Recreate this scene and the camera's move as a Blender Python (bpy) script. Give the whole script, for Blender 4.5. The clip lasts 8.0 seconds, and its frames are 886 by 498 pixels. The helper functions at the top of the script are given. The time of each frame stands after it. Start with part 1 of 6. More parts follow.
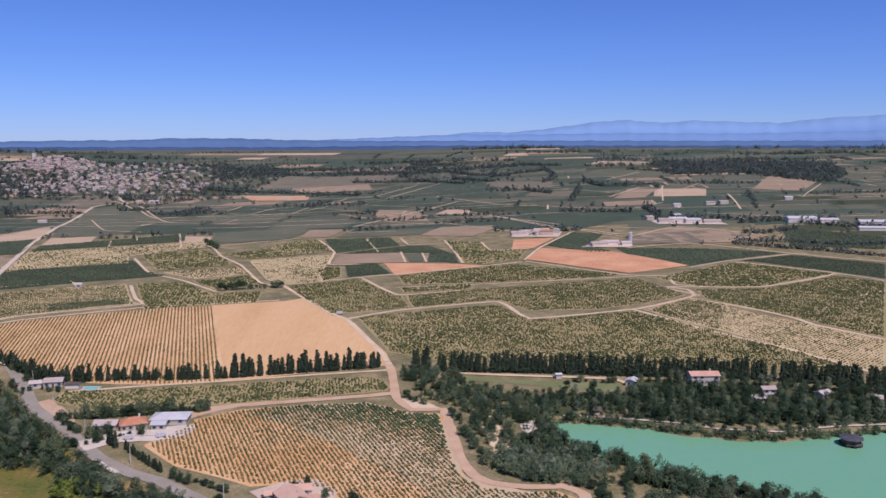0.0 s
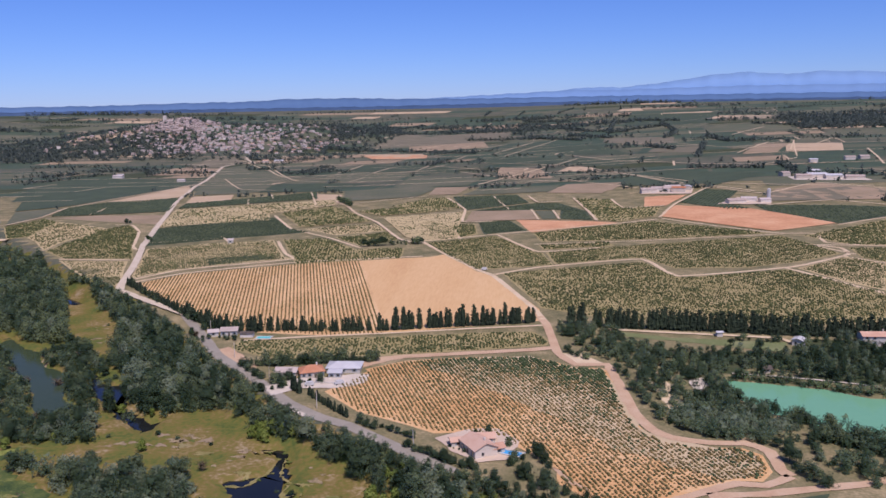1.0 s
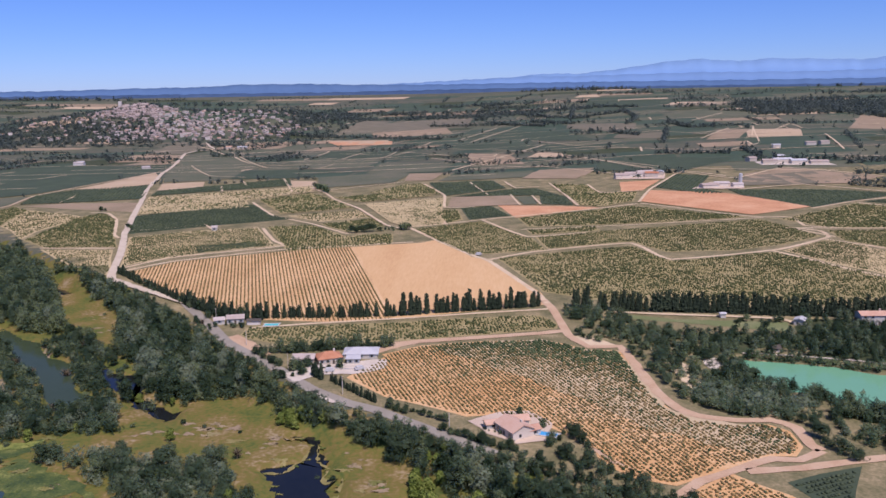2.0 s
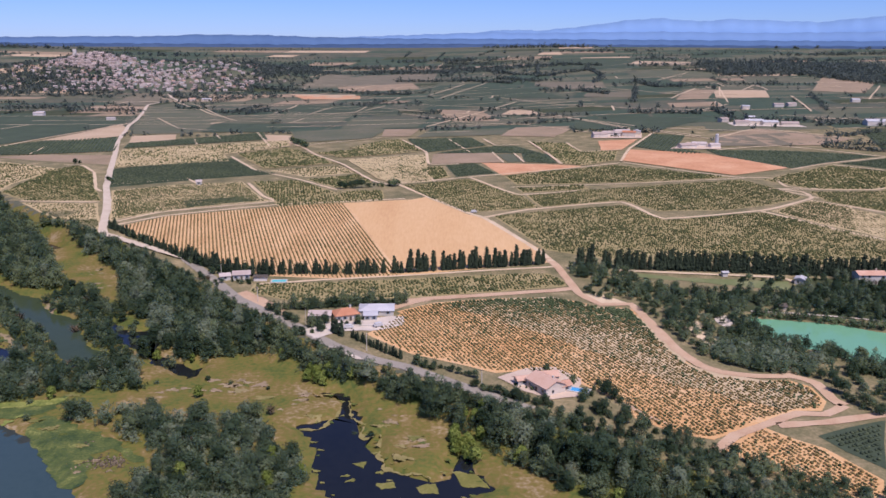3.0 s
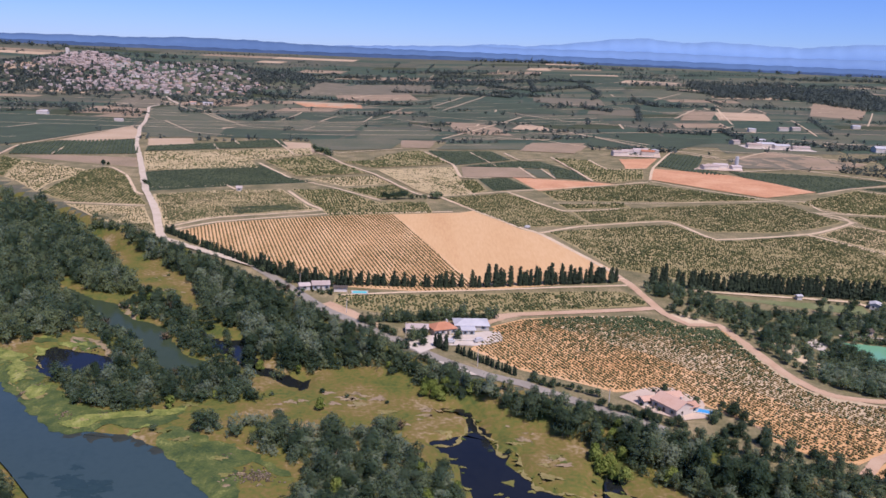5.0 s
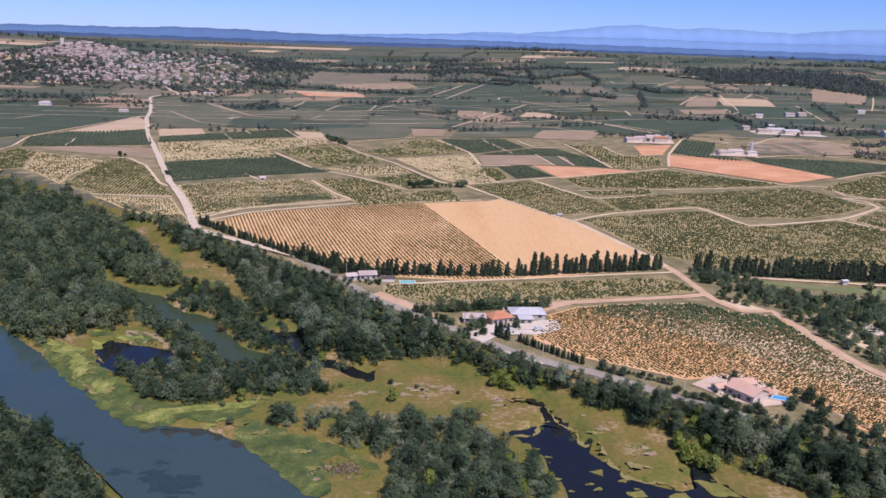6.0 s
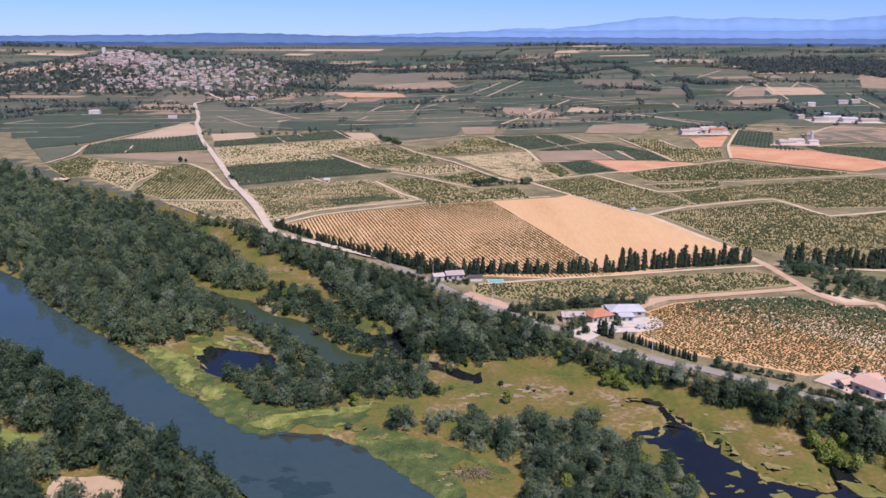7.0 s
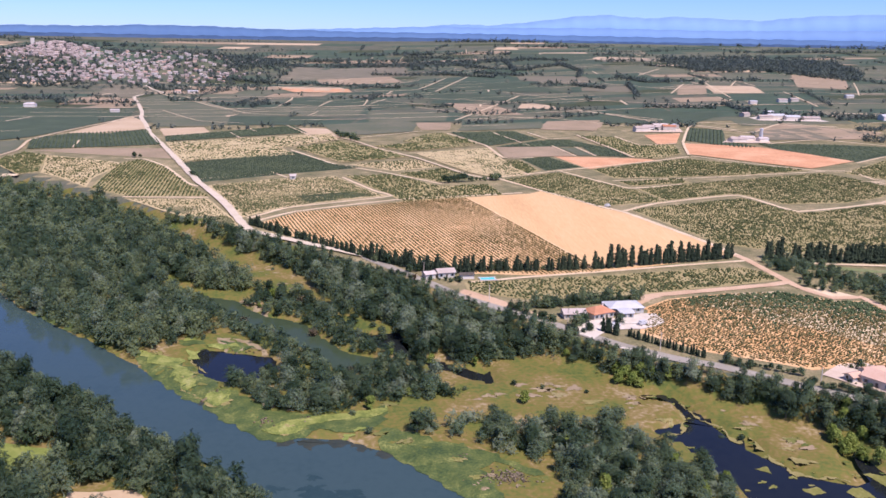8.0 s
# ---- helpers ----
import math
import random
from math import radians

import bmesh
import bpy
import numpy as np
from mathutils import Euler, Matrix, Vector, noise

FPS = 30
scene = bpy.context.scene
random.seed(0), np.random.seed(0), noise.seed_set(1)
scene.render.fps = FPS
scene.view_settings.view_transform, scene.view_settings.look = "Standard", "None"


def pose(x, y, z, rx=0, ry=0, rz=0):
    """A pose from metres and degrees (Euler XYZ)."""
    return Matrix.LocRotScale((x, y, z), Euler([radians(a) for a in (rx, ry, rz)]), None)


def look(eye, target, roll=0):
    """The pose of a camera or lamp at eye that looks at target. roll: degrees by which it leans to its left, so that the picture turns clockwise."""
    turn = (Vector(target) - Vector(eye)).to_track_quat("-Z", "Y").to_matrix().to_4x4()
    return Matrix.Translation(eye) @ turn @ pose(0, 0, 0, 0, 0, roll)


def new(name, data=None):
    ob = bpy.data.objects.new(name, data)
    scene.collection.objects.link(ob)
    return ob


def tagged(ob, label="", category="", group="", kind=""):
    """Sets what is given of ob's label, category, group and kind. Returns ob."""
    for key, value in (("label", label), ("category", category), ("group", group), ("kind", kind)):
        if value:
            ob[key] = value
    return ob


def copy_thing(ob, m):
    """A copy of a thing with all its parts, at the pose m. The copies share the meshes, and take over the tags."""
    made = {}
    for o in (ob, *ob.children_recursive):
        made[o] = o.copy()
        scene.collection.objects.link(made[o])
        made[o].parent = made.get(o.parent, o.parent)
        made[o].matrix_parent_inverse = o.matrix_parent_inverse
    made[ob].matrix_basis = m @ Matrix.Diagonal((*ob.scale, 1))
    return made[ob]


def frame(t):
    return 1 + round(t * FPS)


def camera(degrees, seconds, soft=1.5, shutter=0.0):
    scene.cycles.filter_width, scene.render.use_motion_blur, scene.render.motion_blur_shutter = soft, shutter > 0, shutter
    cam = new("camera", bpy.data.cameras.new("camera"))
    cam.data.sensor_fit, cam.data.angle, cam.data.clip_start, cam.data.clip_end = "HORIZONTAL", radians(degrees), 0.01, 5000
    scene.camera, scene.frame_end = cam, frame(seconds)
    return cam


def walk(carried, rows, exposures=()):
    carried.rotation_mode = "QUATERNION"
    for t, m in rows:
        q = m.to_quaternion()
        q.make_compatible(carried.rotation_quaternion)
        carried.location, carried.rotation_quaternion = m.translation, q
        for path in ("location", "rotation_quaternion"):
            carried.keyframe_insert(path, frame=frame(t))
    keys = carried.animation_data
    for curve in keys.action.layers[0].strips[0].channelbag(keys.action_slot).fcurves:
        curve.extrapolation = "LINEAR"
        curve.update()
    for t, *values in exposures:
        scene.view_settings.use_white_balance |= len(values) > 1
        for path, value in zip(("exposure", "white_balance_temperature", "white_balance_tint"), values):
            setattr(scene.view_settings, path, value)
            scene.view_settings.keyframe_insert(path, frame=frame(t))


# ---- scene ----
cam = camera(55.9, 8.0, soft=1.55)
METRES, EYE, TILT, LEAN, TURN = 240.0, 127.0, -7.2, 0.0, 0.0
ROWS = [
    (0.0, 0.0, 0.0, 0.0, 0.0, 0.0, -0.0),
    (0.5, -0.0583, -0.0142, -0.0053, 5.99, -0.7, -0.14),
    (1.0, -0.1179, -0.0233, -0.0043, 7.17, -2.86, 0.06),
    (1.5, -0.18, -0.0347, -0.0059, 5.93, -2.76, 0.23),
    (3.0, -0.3651, -0.0445, -0.0057, 0.85, -6.76, -0.46),
    (3.5, -0.4279, -0.047, -0.0029, 1.74, -6.4, -2.28),
    (4.0, -0.4901, -0.0415, -0.0024, 2.47, -6.29, -3.04),
    (4.5, -0.5514, -0.0401, -0.0033, 0.39, -5.71, -3.06),
    (6.0, -0.7422, -0.0205, -0.0111, -1.73, -6.69, -1.85),
    (6.5, -0.8037, -0.0066, -0.0147, 0.16, -6.55, -0.55),
    (7.0, -0.8648, 0.0069, -0.016, 0.22, -6.82, -0.32),
    (7.5, -0.9236, 0.022, -0.0171, -2.07, -7.17, -0.54),
    (8.0, -0.9866, 0.04, -0.0173, -4.31, -7.06, -0.53),
]
walk(cam, [(t, pose(0, 0, EYE, TILT, LEAN, TURN) @ pose(METRES * x, METRES * y, METRES * z, 90 + pitch, roll, yaw)) for t, x, y, z, yaw, pitch, roll in ROWS],
     exposures=[(0.0, -0.33, 5600, 28), (1.5, -0.27, 5600, 28), (3.5, -0.13, 5600, 28), (5.0, -0.12, 5600, 28), (6.5, -0.03, 5600, 28), (7.5, 0.14, 5600, 28), (8.0, 0.28, 5600, 28)])

# ---- daylight ----
SUN_UP, SUN_ROUND = 58.0, 150.0   # degrees above the horizon, and clockwise from +y
world = bpy.data.worlds.new("sky")
scene.world = world
world.use_nodes = True
wn = world.node_tree
sky = wn.nodes.new("ShaderNodeTexSky")
sky.sky_type = "NISHITA"
sky.sun_disc = False
sky.sun_elevation, sky.sun_rotation = radians(SUN_UP), radians(SUN_ROUND)
sky.altitude, sky.air_density, sky.dust_density, sky.ozone_density = 1300, 1.0, 0.15, 6.0
tint = wn.nodes.new("ShaderNodeMix")
tint.data_type, tint.blend_type = "RGBA", "MULTIPLY"
tint.inputs["Factor"].default_value = 1.0
tint.inputs[7].default_value = (0.75, 0.91, 1.27, 1)   # the deep blue of a dry northerly wind
wn.links.new(sky.outputs["Color"], tint.inputs[6])
wn.links.new(tint.outputs[2], wn.nodes["Background"].inputs["Color"])
wn.nodes["Background"].inputs["Strength"].default_value = 0.092
sun = new("sun", bpy.data.lights.new("sun", "SUN"))
sun.data.energy, sun.data.angle, sun.data.color = 5.0, radians(0.53), (1.0, 0.88, 0.73)
SUN_WAY = Vector((math.sin(radians(SUN_ROUND)) * math.cos(radians(SUN_UP)), math.cos(radians(SUN_ROUND)) * math.cos(radians(SUN_UP)), math.sin(radians(SUN_UP))))
sun.matrix_world = look((0, 0, 400), Vector((0, 0, 400)) - SUN_WAY)

# ---- materials ----
def material(name, colours, size=8.0, fine=0.6, rough=0.9, bump=0.3, island=0.0, thing=0.0, spec=0.2, metal=0.0, tone=0.0, stretch=None, turn=0.0, bump_size=None, thin=0.0, gaps=0.0, span=(0.28, 0.72)):
    """A surface of three or more colours, mixed by coarse and fine noise (sizes in metres), with fine relief."""
    m = bpy.data.materials.new(name)
    m.use_nodes = True
    nt = m.node_tree
    n, l = nt.nodes, nt.links
    bsdf = n["Principled BSDF"]
    bsdf.inputs["Roughness"].default_value = rough
    bsdf.inputs["Metallic"].default_value = metal
    bsdf.inputs["Specular IOR Level"].default_value = spec
    co = n.new("ShaderNodeTexCoord")
    mp = n.new("ShaderNodeMapping")
    l.new(co.outputs["Object"], mp.inputs["Vector"])
    mp.inputs["Rotation"].default_value = (0, 0, radians(turn))
    if stretch:
        mp.inputs["Scale"].default_value = stretch
    big, small = n.new("ShaderNodeTexNoise"), n.new("ShaderNodeTexNoise")
    big.inputs["Scale"].default_value, big.inputs["Detail"].default_value = 1 / size, 5
    small.inputs["Scale"].default_value, small.inputs["Detail"].default_value = 1 / fine, 3
    for t in (big, small):
        l.new(mp.outputs["Vector"], t.inputs["Vector"])
    mix = n.new("ShaderNodeMix")
    mix.data_type = "FLOAT"
    mix.inputs["Factor"].default_value = 0.4
    l.new(big.outputs["Fac"], mix.inputs["A"])
    l.new(small.outputs["Fac"], mix.inputs["B"])
    value = mix.outputs["Result"]
    for amount, node, out in ((island, "ShaderNodeNewGeometry", "Random Per Island"), (thing, "ShaderNodeObjectInfo", "Random")):
        if amount:
            src = n.new(node)
            add = n.new("ShaderNodeMath")
            add.operation = "MULTIPLY_ADD"
            add.inputs[1].default_value = amount
            l.new(src.outputs[out], add.inputs[0])
            shift = n.new("ShaderNodeMath")
            shift.operation = "SUBTRACT"
            shift.inputs[1].default_value = amount / 2
            l.new(value, add.inputs[2])
            l.new(add.outputs[0], shift.inputs[0])
            value = shift.outputs[0]
    if tone:
        # each tree of a joined wood has a shade of its own
        own, add = n.new("ShaderNodeAttribute"), n.new("ShaderNodeMath")
        own.attribute_name = "tone"
        add.operation = "MULTIPLY_ADD"
        add.inputs[1].default_value = tone
        l.new(own.outputs["Fac"], add.inputs[0])
        l.new(value, add.inputs[2])
        value = add.outputs[0]
    ramp = n.new("ShaderNodeValToRGB")
    el = ramp.color_ramp.elements
    while len(el) < len(colours):
        el.new(0.5)
    for i, c in enumerate(colours):
        el[i].position = span[0] + (span[1] - span[0]) * i / (len(colours) - 1)
        el[i].color = (*c, 1)
    l.new(value, ramp.inputs["Fac"])
    l.new(ramp.outputs["Color"], bsdf.inputs["Base Color"])
    if bump:
        b = n.new("ShaderNodeBump")
        b.inputs["Strength"].default_value = bump
        b.inputs["Distance"].default_value = bump_size or fine * 0.3
        l.new(small.outputs["Fac"], b.inputs["Height"])
        l.new(b.outputs["Normal"], bsdf.inputs["Normal"])
    if thin:
        # leaves let part of the light through
        tr, mx = n.new("ShaderNodeBsdfTranslucent"), n.new("ShaderNodeMixShader")
        mx.inputs["Fac"].default_value = min(thin, 0.55)
        l.new(ramp.outputs["Color"], tr.inputs["Color"])
        l.new(bsdf.outputs["BSDF"], mx.inputs[1])
        l.new(tr.outputs["BSDF"], mx.inputs[2])
        last = mx.outputs["Shader"]
        if gaps:
            # twigs and small leaves leave holes in each clump
            hole, mx2 = n.new("ShaderNodeBsdfTransparent"), n.new("ShaderNodeMixShader")
            mx2.inputs["Fac"].default_value = gaps
            l.new(last, mx2.inputs[1])
            l.new(hole.outputs["BSDF"], mx2.inputs[2])
            last = mx2.outputs["Shader"]
        l.new(last, n["Material Output"].inputs["Surface"])
    return m


def water(name, colour, rough=0.08, wave=2.5, bump=0.25, spec=0.5, second=None):
    m = material(name, [colour, second or colour, colour], 30, wave, rough, bump, spec=spec, bump_size=0.06)
    m.node_tree.nodes["Principled BSDF"].inputs["IOR"].default_value = 1.33
    return m


M = {
    "plain": material("dry_plain", [(0.055, 0.075, 0.046), (0.085, 0.10, 0.06), (0.14, 0.13, 0.08), (0.075, 0.09, 0.055)], 60, 4),
    "flood": material("flood_meadow", [(0.078, 0.105, 0.022), (0.115, 0.128, 0.026), (0.15, 0.14, 0.029), (0.18, 0.14, 0.036), (0.235, 0.172, 0.062), (0.33, 0.255, 0.135)], 17, 1.8, span=(0.36, 0.66)),
    "margin": material("dry_margin", [(0.12, 0.115, 0.05), (0.185, 0.165, 0.075), (0.27, 0.22, 0.108), (0.42, 0.33, 0.175)], 14, 1.2, span=(0.34, 0.68)),
    "tussock": material("marsh_tussock", [(0.09, 0.12, 0.025), (0.16, 0.16, 0.04), (0.28, 0.23, 0.10)], 10, 1, 0.9, 0.0, island=0.5),
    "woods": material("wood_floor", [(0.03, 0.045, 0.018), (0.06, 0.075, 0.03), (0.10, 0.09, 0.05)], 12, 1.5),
    "soil_pale": material("stony_soil", [(0.40, 0.31, 0.145), (0.48, 0.375, 0.185), (0.55, 0.435, 0.235)], 25, 1.2),
    "soil_near": material("ochre_soil", [(0.578, 0.324, 0.128), (0.653, 0.397, 0.17), (0.696, 0.479, 0.255)], 45, 1.2, span=(0.36, 0.64)),
    "soil_grey": material("grey_stony_soil", [(0.47, 0.355, 0.19), (0.54, 0.415, 0.235), (0.60, 0.48, 0.295)], 25, 1.0),
    "soil_green": material("weedy_soil", [(0.25, 0.205, 0.08), (0.32, 0.262, 0.112), (0.42, 0.335, 0.165)], 25, 1.5),
    "crop": material("dense_crop", [(0.05, 0.068, 0.038), (0.066, 0.088, 0.048), (0.09, 0.108, 0.058)], 30, 1.6),
    "stubble": material("straw_stubble", [(0.55, 0.32, 0.135), (0.63, 0.40, 0.18), (0.69, 0.465, 0.23)], 30, 1.5, stretch=(1, 0.15, 1), turn=-16),
    "straw": material("dry_grass", [(0.49, 0.295, 0.13), (0.62, 0.395, 0.185), (0.72, 0.495, 0.26)], 20, 1.2, stretch=(1, 0.3, 1), turn=-16, span=(0.34, 0.66)),
    "red": material("red_soil", [(0.48, 0.235, 0.11), (0.59, 0.31, 0.15), (0.66, 0.39, 0.21)], 30, 3, span=(0.34, 0.66)),
    "brown": material("fallow", [(0.23, 0.18, 0.10), (0.32, 0.24, 0.14), (0.40, 0.29, 0.18)], 40, 3),
    "tan": material("mown_meadow", [(0.44, 0.31, 0.17), (0.50, 0.37, 0.22), (0.56, 0.43, 0.27)], 40, 3),
    "dull": material("dull_meadow", [(0.135, 0.125, 0.075), (0.18, 0.16, 0.098), (0.24, 0.20, 0.128)], 40, 3),
    "dirt": material("dirt_track", [(0.52, 0.39, 0.225), (0.62, 0.48, 0.29), (0.70, 0.565, 0.365)], 12, 0.8),
    "asphalt": material("worn_asphalt", [(0.25, 0.22, 0.165), (0.31, 0.275, 0.21), (0.38, 0.34, 0.265)], 9, 0.5),
    "gravel_lane": material("dusty_lane", [(0.49, 0.40, 0.275), (0.58, 0.48, 0.335), (0.65, 0.555, 0.40)], 9, 0.6),
    "gravel": material("white_gravel", [(0.50, 0.42, 0.31), (0.60, 0.52, 0.405), (0.68, 0.60, 0.49)], 6, 0.5),
    "lawn": material("dry_lawn", [(0.12, 0.16, 0.05), (0.18, 0.20, 0.08), (0.27, 0.26, 0.13)], 15, 1),
    "river": water("river_water", (0.038, 0.066, 0.062), second=(0.047, 0.077, 0.072)),
    "still": water("still_water", (0.010, 0.012, 0.013), 0.05, 3, 0.1, second=(0.014, 0.016, 0.016)),
    "backwater": water("backwater", (0.04, 0.06, 0.028), 0.12, 3, 0.1, 0.12, second=(0.048, 0.068, 0.034)),
    "lake": water("lake_water", (0.16, 0.37, 0.20), 0.12, 2, 0.2, 0.3, second=(0.175, 0.39, 0.215)),
    "weed": material("water_weed", [(0.042, 0.07, 0.022), (0.066, 0.095, 0.026), (0.09, 0.118, 0.03), (0.13, 0.15, 0.038), (0.23, 0.24, 0.065)], 6, 0.8, 0.7, span=(0.36, 0.66)),
    "lime_weed": material("lime_weed", [(0.08, 0.115, 0.028), (0.15, 0.18, 0.038), (0.25, 0.265, 0.06), (0.34, 0.33, 0.11)], 5, 0.7, 0.7, span=(0.34, 0.66)),
    "marsh_weed": material("pond_weed", [(0.13, 0.135, 0.03), (0.20, 0.19, 0.045), (0.34, 0.29, 0.12)], 9, 0.9, 0.7),
    "rim": material("dried_weed_rim", [(0.17, 0.155, 0.042), (0.26, 0.22, 0.075), (0.36, 0.285, 0.125)], 4, 0.6, 0.8),
    "reed": material("dead_reed", [(0.098, 0.0756, 0.0434), (0.161, 0.126, 0.0735), (0.238, 0.191, 0.119)], 3, 0.5, 0.9, 0.2, island=0.5),
    "silt": material("dark_silt", [(0.03, 0.04, 0.032), (0.042, 0.05, 0.036), (0.06, 0.062, 0.04)], 3, 0.5, 0.5),
    # leaf of far trees, bluer and paler: distance haze put into the colour
    "hazed_leaf": material("hazed_tree_leaf", [(0.075, 0.0984, 0.0806), (0.106, 0.132, 0.107), (0.144, 0.168, 0.13)], 8, 1.5, 0.8, 0.0, island=0.4, thin=0.4),
    "weed_grass": material("bright_grass", [(0.12, 0.16, 0.03), (0.20, 0.23, 0.05), (0.28, 0.29, 0.08)], 7, 0.8),
    "dark_weed": material("dark_weed", [(0.024, 0.047, 0.046), (0.03, 0.056, 0.054), (0.036, 0.064, 0.06)], 3, 0.5, 0.1),
    "mud": material("dried_mud", [(0.11, 0.09, 0.045), (0.24, 0.185, 0.095), (0.36, 0.28, 0.155), (0.19, 0.145, 0.075)], 4, 0.7),
    "red_dirt": material("reddish_dirt", [(0.46, 0.29, 0.165), (0.54, 0.37, 0.22), (0.60, 0.44, 0.285)], 10, 0.8),
    # the far green leans cool, a slight haze tint in its base colour
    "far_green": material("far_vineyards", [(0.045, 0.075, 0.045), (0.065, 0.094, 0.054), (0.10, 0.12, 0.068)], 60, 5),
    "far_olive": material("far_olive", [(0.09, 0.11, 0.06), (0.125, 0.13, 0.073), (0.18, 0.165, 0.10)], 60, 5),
    "leaf": material("riverside_leaf", [(0.052, 0.09, 0.0464), (0.08, 0.126, 0.064), (0.114, 0.166, 0.0864), (0.158, 0.21, 0.115), (0.245, 0.295, 0.14)], 9, 0.9, 0.75, 0.0, island=0.16, thing=0.42, tone=0.42, thin=0.55, gaps=0.38, span=(0.30, 0.72)),
    "leaf_grey": material("willow_leaf", [(0.0902, 0.14, 0.0706), (0.145, 0.205, 0.109), (0.214, 0.272, 0.16), (0.309, 0.36, 0.223)], 6, 0.8, 0.75, 0.0, island=0.18, thing=0.4, tone=0.4, thin=0.55, gaps=0.38),
    "leaf_bright": material("bright_leaf", [(0.13, 0.18, 0.03), (0.21, 0.265, 0.05), (0.31, 0.35, 0.08)], 5, 0.8, 0.75, 0.0, island=0.5, thing=0.3, thin=0.35),
    "cypress": material("cypress_leaf", [(0.022, 0.034, 0.018), (0.034, 0.05, 0.025), (0.052, 0.07, 0.034)], 4, 0.6, 0.8, 0.0, island=0.4, thing=0.3),
    "vine": material("vine_leaf", [(0.052, 0.064, 0.021), (0.082, 0.095, 0.032), (0.135, 0.14, 0.052)], 30, 2, 0.8, 0.0, island=0.5),
    "vine_near": material("green_bush_vine", [(0.036, 0.058, 0.02), (0.06, 0.086, 0.032), (0.105, 0.13, 0.055)], 30, 2, 0.8, 0.0, island=0.5),
    "vine_dark": material("dark_vine_leaf", [(0.045, 0.062, 0.032), (0.064, 0.084, 0.042), (0.095, 0.115, 0.055)], 30, 2, 0.8, 0.0, island=0.5),
    "vine_dry": material("dry_vine_leaf", [(0.109, 0.0943, 0.0312), (0.173, 0.136, 0.048), (0.275, 0.198, 0.0792)], 30, 2, 0.8, 0.0, island=0.5),
    "bark": material("bark", [(0.06, 0.05, 0.04), (0.11, 0.09, 0.07), (0.16, 0.14, 0.11)], 2, 0.3),
    "tile": material("clay_roof_tile", [(0.40, 0.17, 0.085), (0.50, 0.23, 0.12), (0.56, 0.30, 0.18)], 5, 0.4, 0.85, 0.4, thing=0.3),
    "tile_pink": material("faded_roof_tile", [(0.47, 0.26, 0.165), (0.55, 0.33, 0.215), (0.61, 0.41, 0.285)], 5, 0.4, 0.85, 0.4, thing=0.4),
    "render": material("lime_render", [(0.50, 0.43, 0.34), (0.62, 0.55, 0.45), (0.70, 0.64, 0.55)], 5, 0.4, 0.9, 0.2, thing=0.5),
    "white": material("white_sheet_roof", [(0.44, 0.43, 0.41), (0.52, 0.51, 0.485), (0.60, 0.59, 0.56)], 6, 0.5, 0.5, 0.1),
    "white_wall": material("white_wall", [(0.46, 0.425, 0.355), (0.54, 0.505, 0.43), (0.60, 0.565, 0.49)], 5, 0.4, 0.9, 0.15),
    "old_wall": material("old_stone_wall", [(0.34, 0.27, 0.22), (0.42, 0.34, 0.28), (0.48, 0.40, 0.34)], 5, 0.4, 0.9, 0.2, thing=0.5),
    "tile_pale": material("pale_roof_tile", [(0.403, 0.32, 0.259), (0.48, 0.4, 0.336), (0.547, 0.475, 0.413)], 5, 0.4, 0.85, 0.4, thing=0.4),
    "pink_gravel": material("pink_gravel", [(0.50, 0.37, 0.255), (0.58, 0.455, 0.325), (0.64, 0.525, 0.39)], 8, 0.5),
    "slate": material("dark_roof", [(0.05, 0.05, 0.055), (0.08, 0.08, 0.085), (0.11, 0.11, 0.115)], 3, 0.3, 0.7),
    "shutter": material("painted_shutter", [(0.20, 0.25, 0.28), (0.24, 0.29, 0.32), (0.28, 0.33, 0.36)], 2, 0.2, 0.6, 0.1),
    "pool_blue": water("pool_blue", (0.06, 0.30, 0.62), 0.05, 1, 0.1, second=(0.09, 0.38, 0.68)),
    "glass": material("window_glass", [(0.02, 0.025, 0.03), (0.03, 0.035, 0.04), (0.05, 0.055, 0.06)], 2, 0.5, 0.1, 0.0, spec=0.6),
    "pool": water("pool_water", (0.12, 0.54, 0.52), 0.05, 1, 0.1, second=(0.16, 0.60, 0.57)),
    # backdrop land: the blue haze of distance is painted into these base colours
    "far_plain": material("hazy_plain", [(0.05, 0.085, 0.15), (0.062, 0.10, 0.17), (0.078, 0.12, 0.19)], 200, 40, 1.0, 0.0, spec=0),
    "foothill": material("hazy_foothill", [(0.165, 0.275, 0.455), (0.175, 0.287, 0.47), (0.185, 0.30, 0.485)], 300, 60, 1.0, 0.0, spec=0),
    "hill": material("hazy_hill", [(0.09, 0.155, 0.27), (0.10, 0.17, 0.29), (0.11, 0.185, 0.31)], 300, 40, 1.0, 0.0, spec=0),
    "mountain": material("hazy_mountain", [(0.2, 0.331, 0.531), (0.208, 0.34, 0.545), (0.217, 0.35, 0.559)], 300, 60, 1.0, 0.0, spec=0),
}

# ---- the lie of the land ----
BANK = [(-1900, 2040), (-900, 1040), (-535, 722), (-422, 615), (-322, 527), (-244, 449), (-196, 388), (-139, 324),
        (-94, 290), (-60, 262), (-20, 232), (120, 130), (900, -500)]
LOW = -5.6


def step(a, b, x):
    u = np.clip((x - a) / (b - a), 0, 1)
    return u * u * (3 - 2 * u)


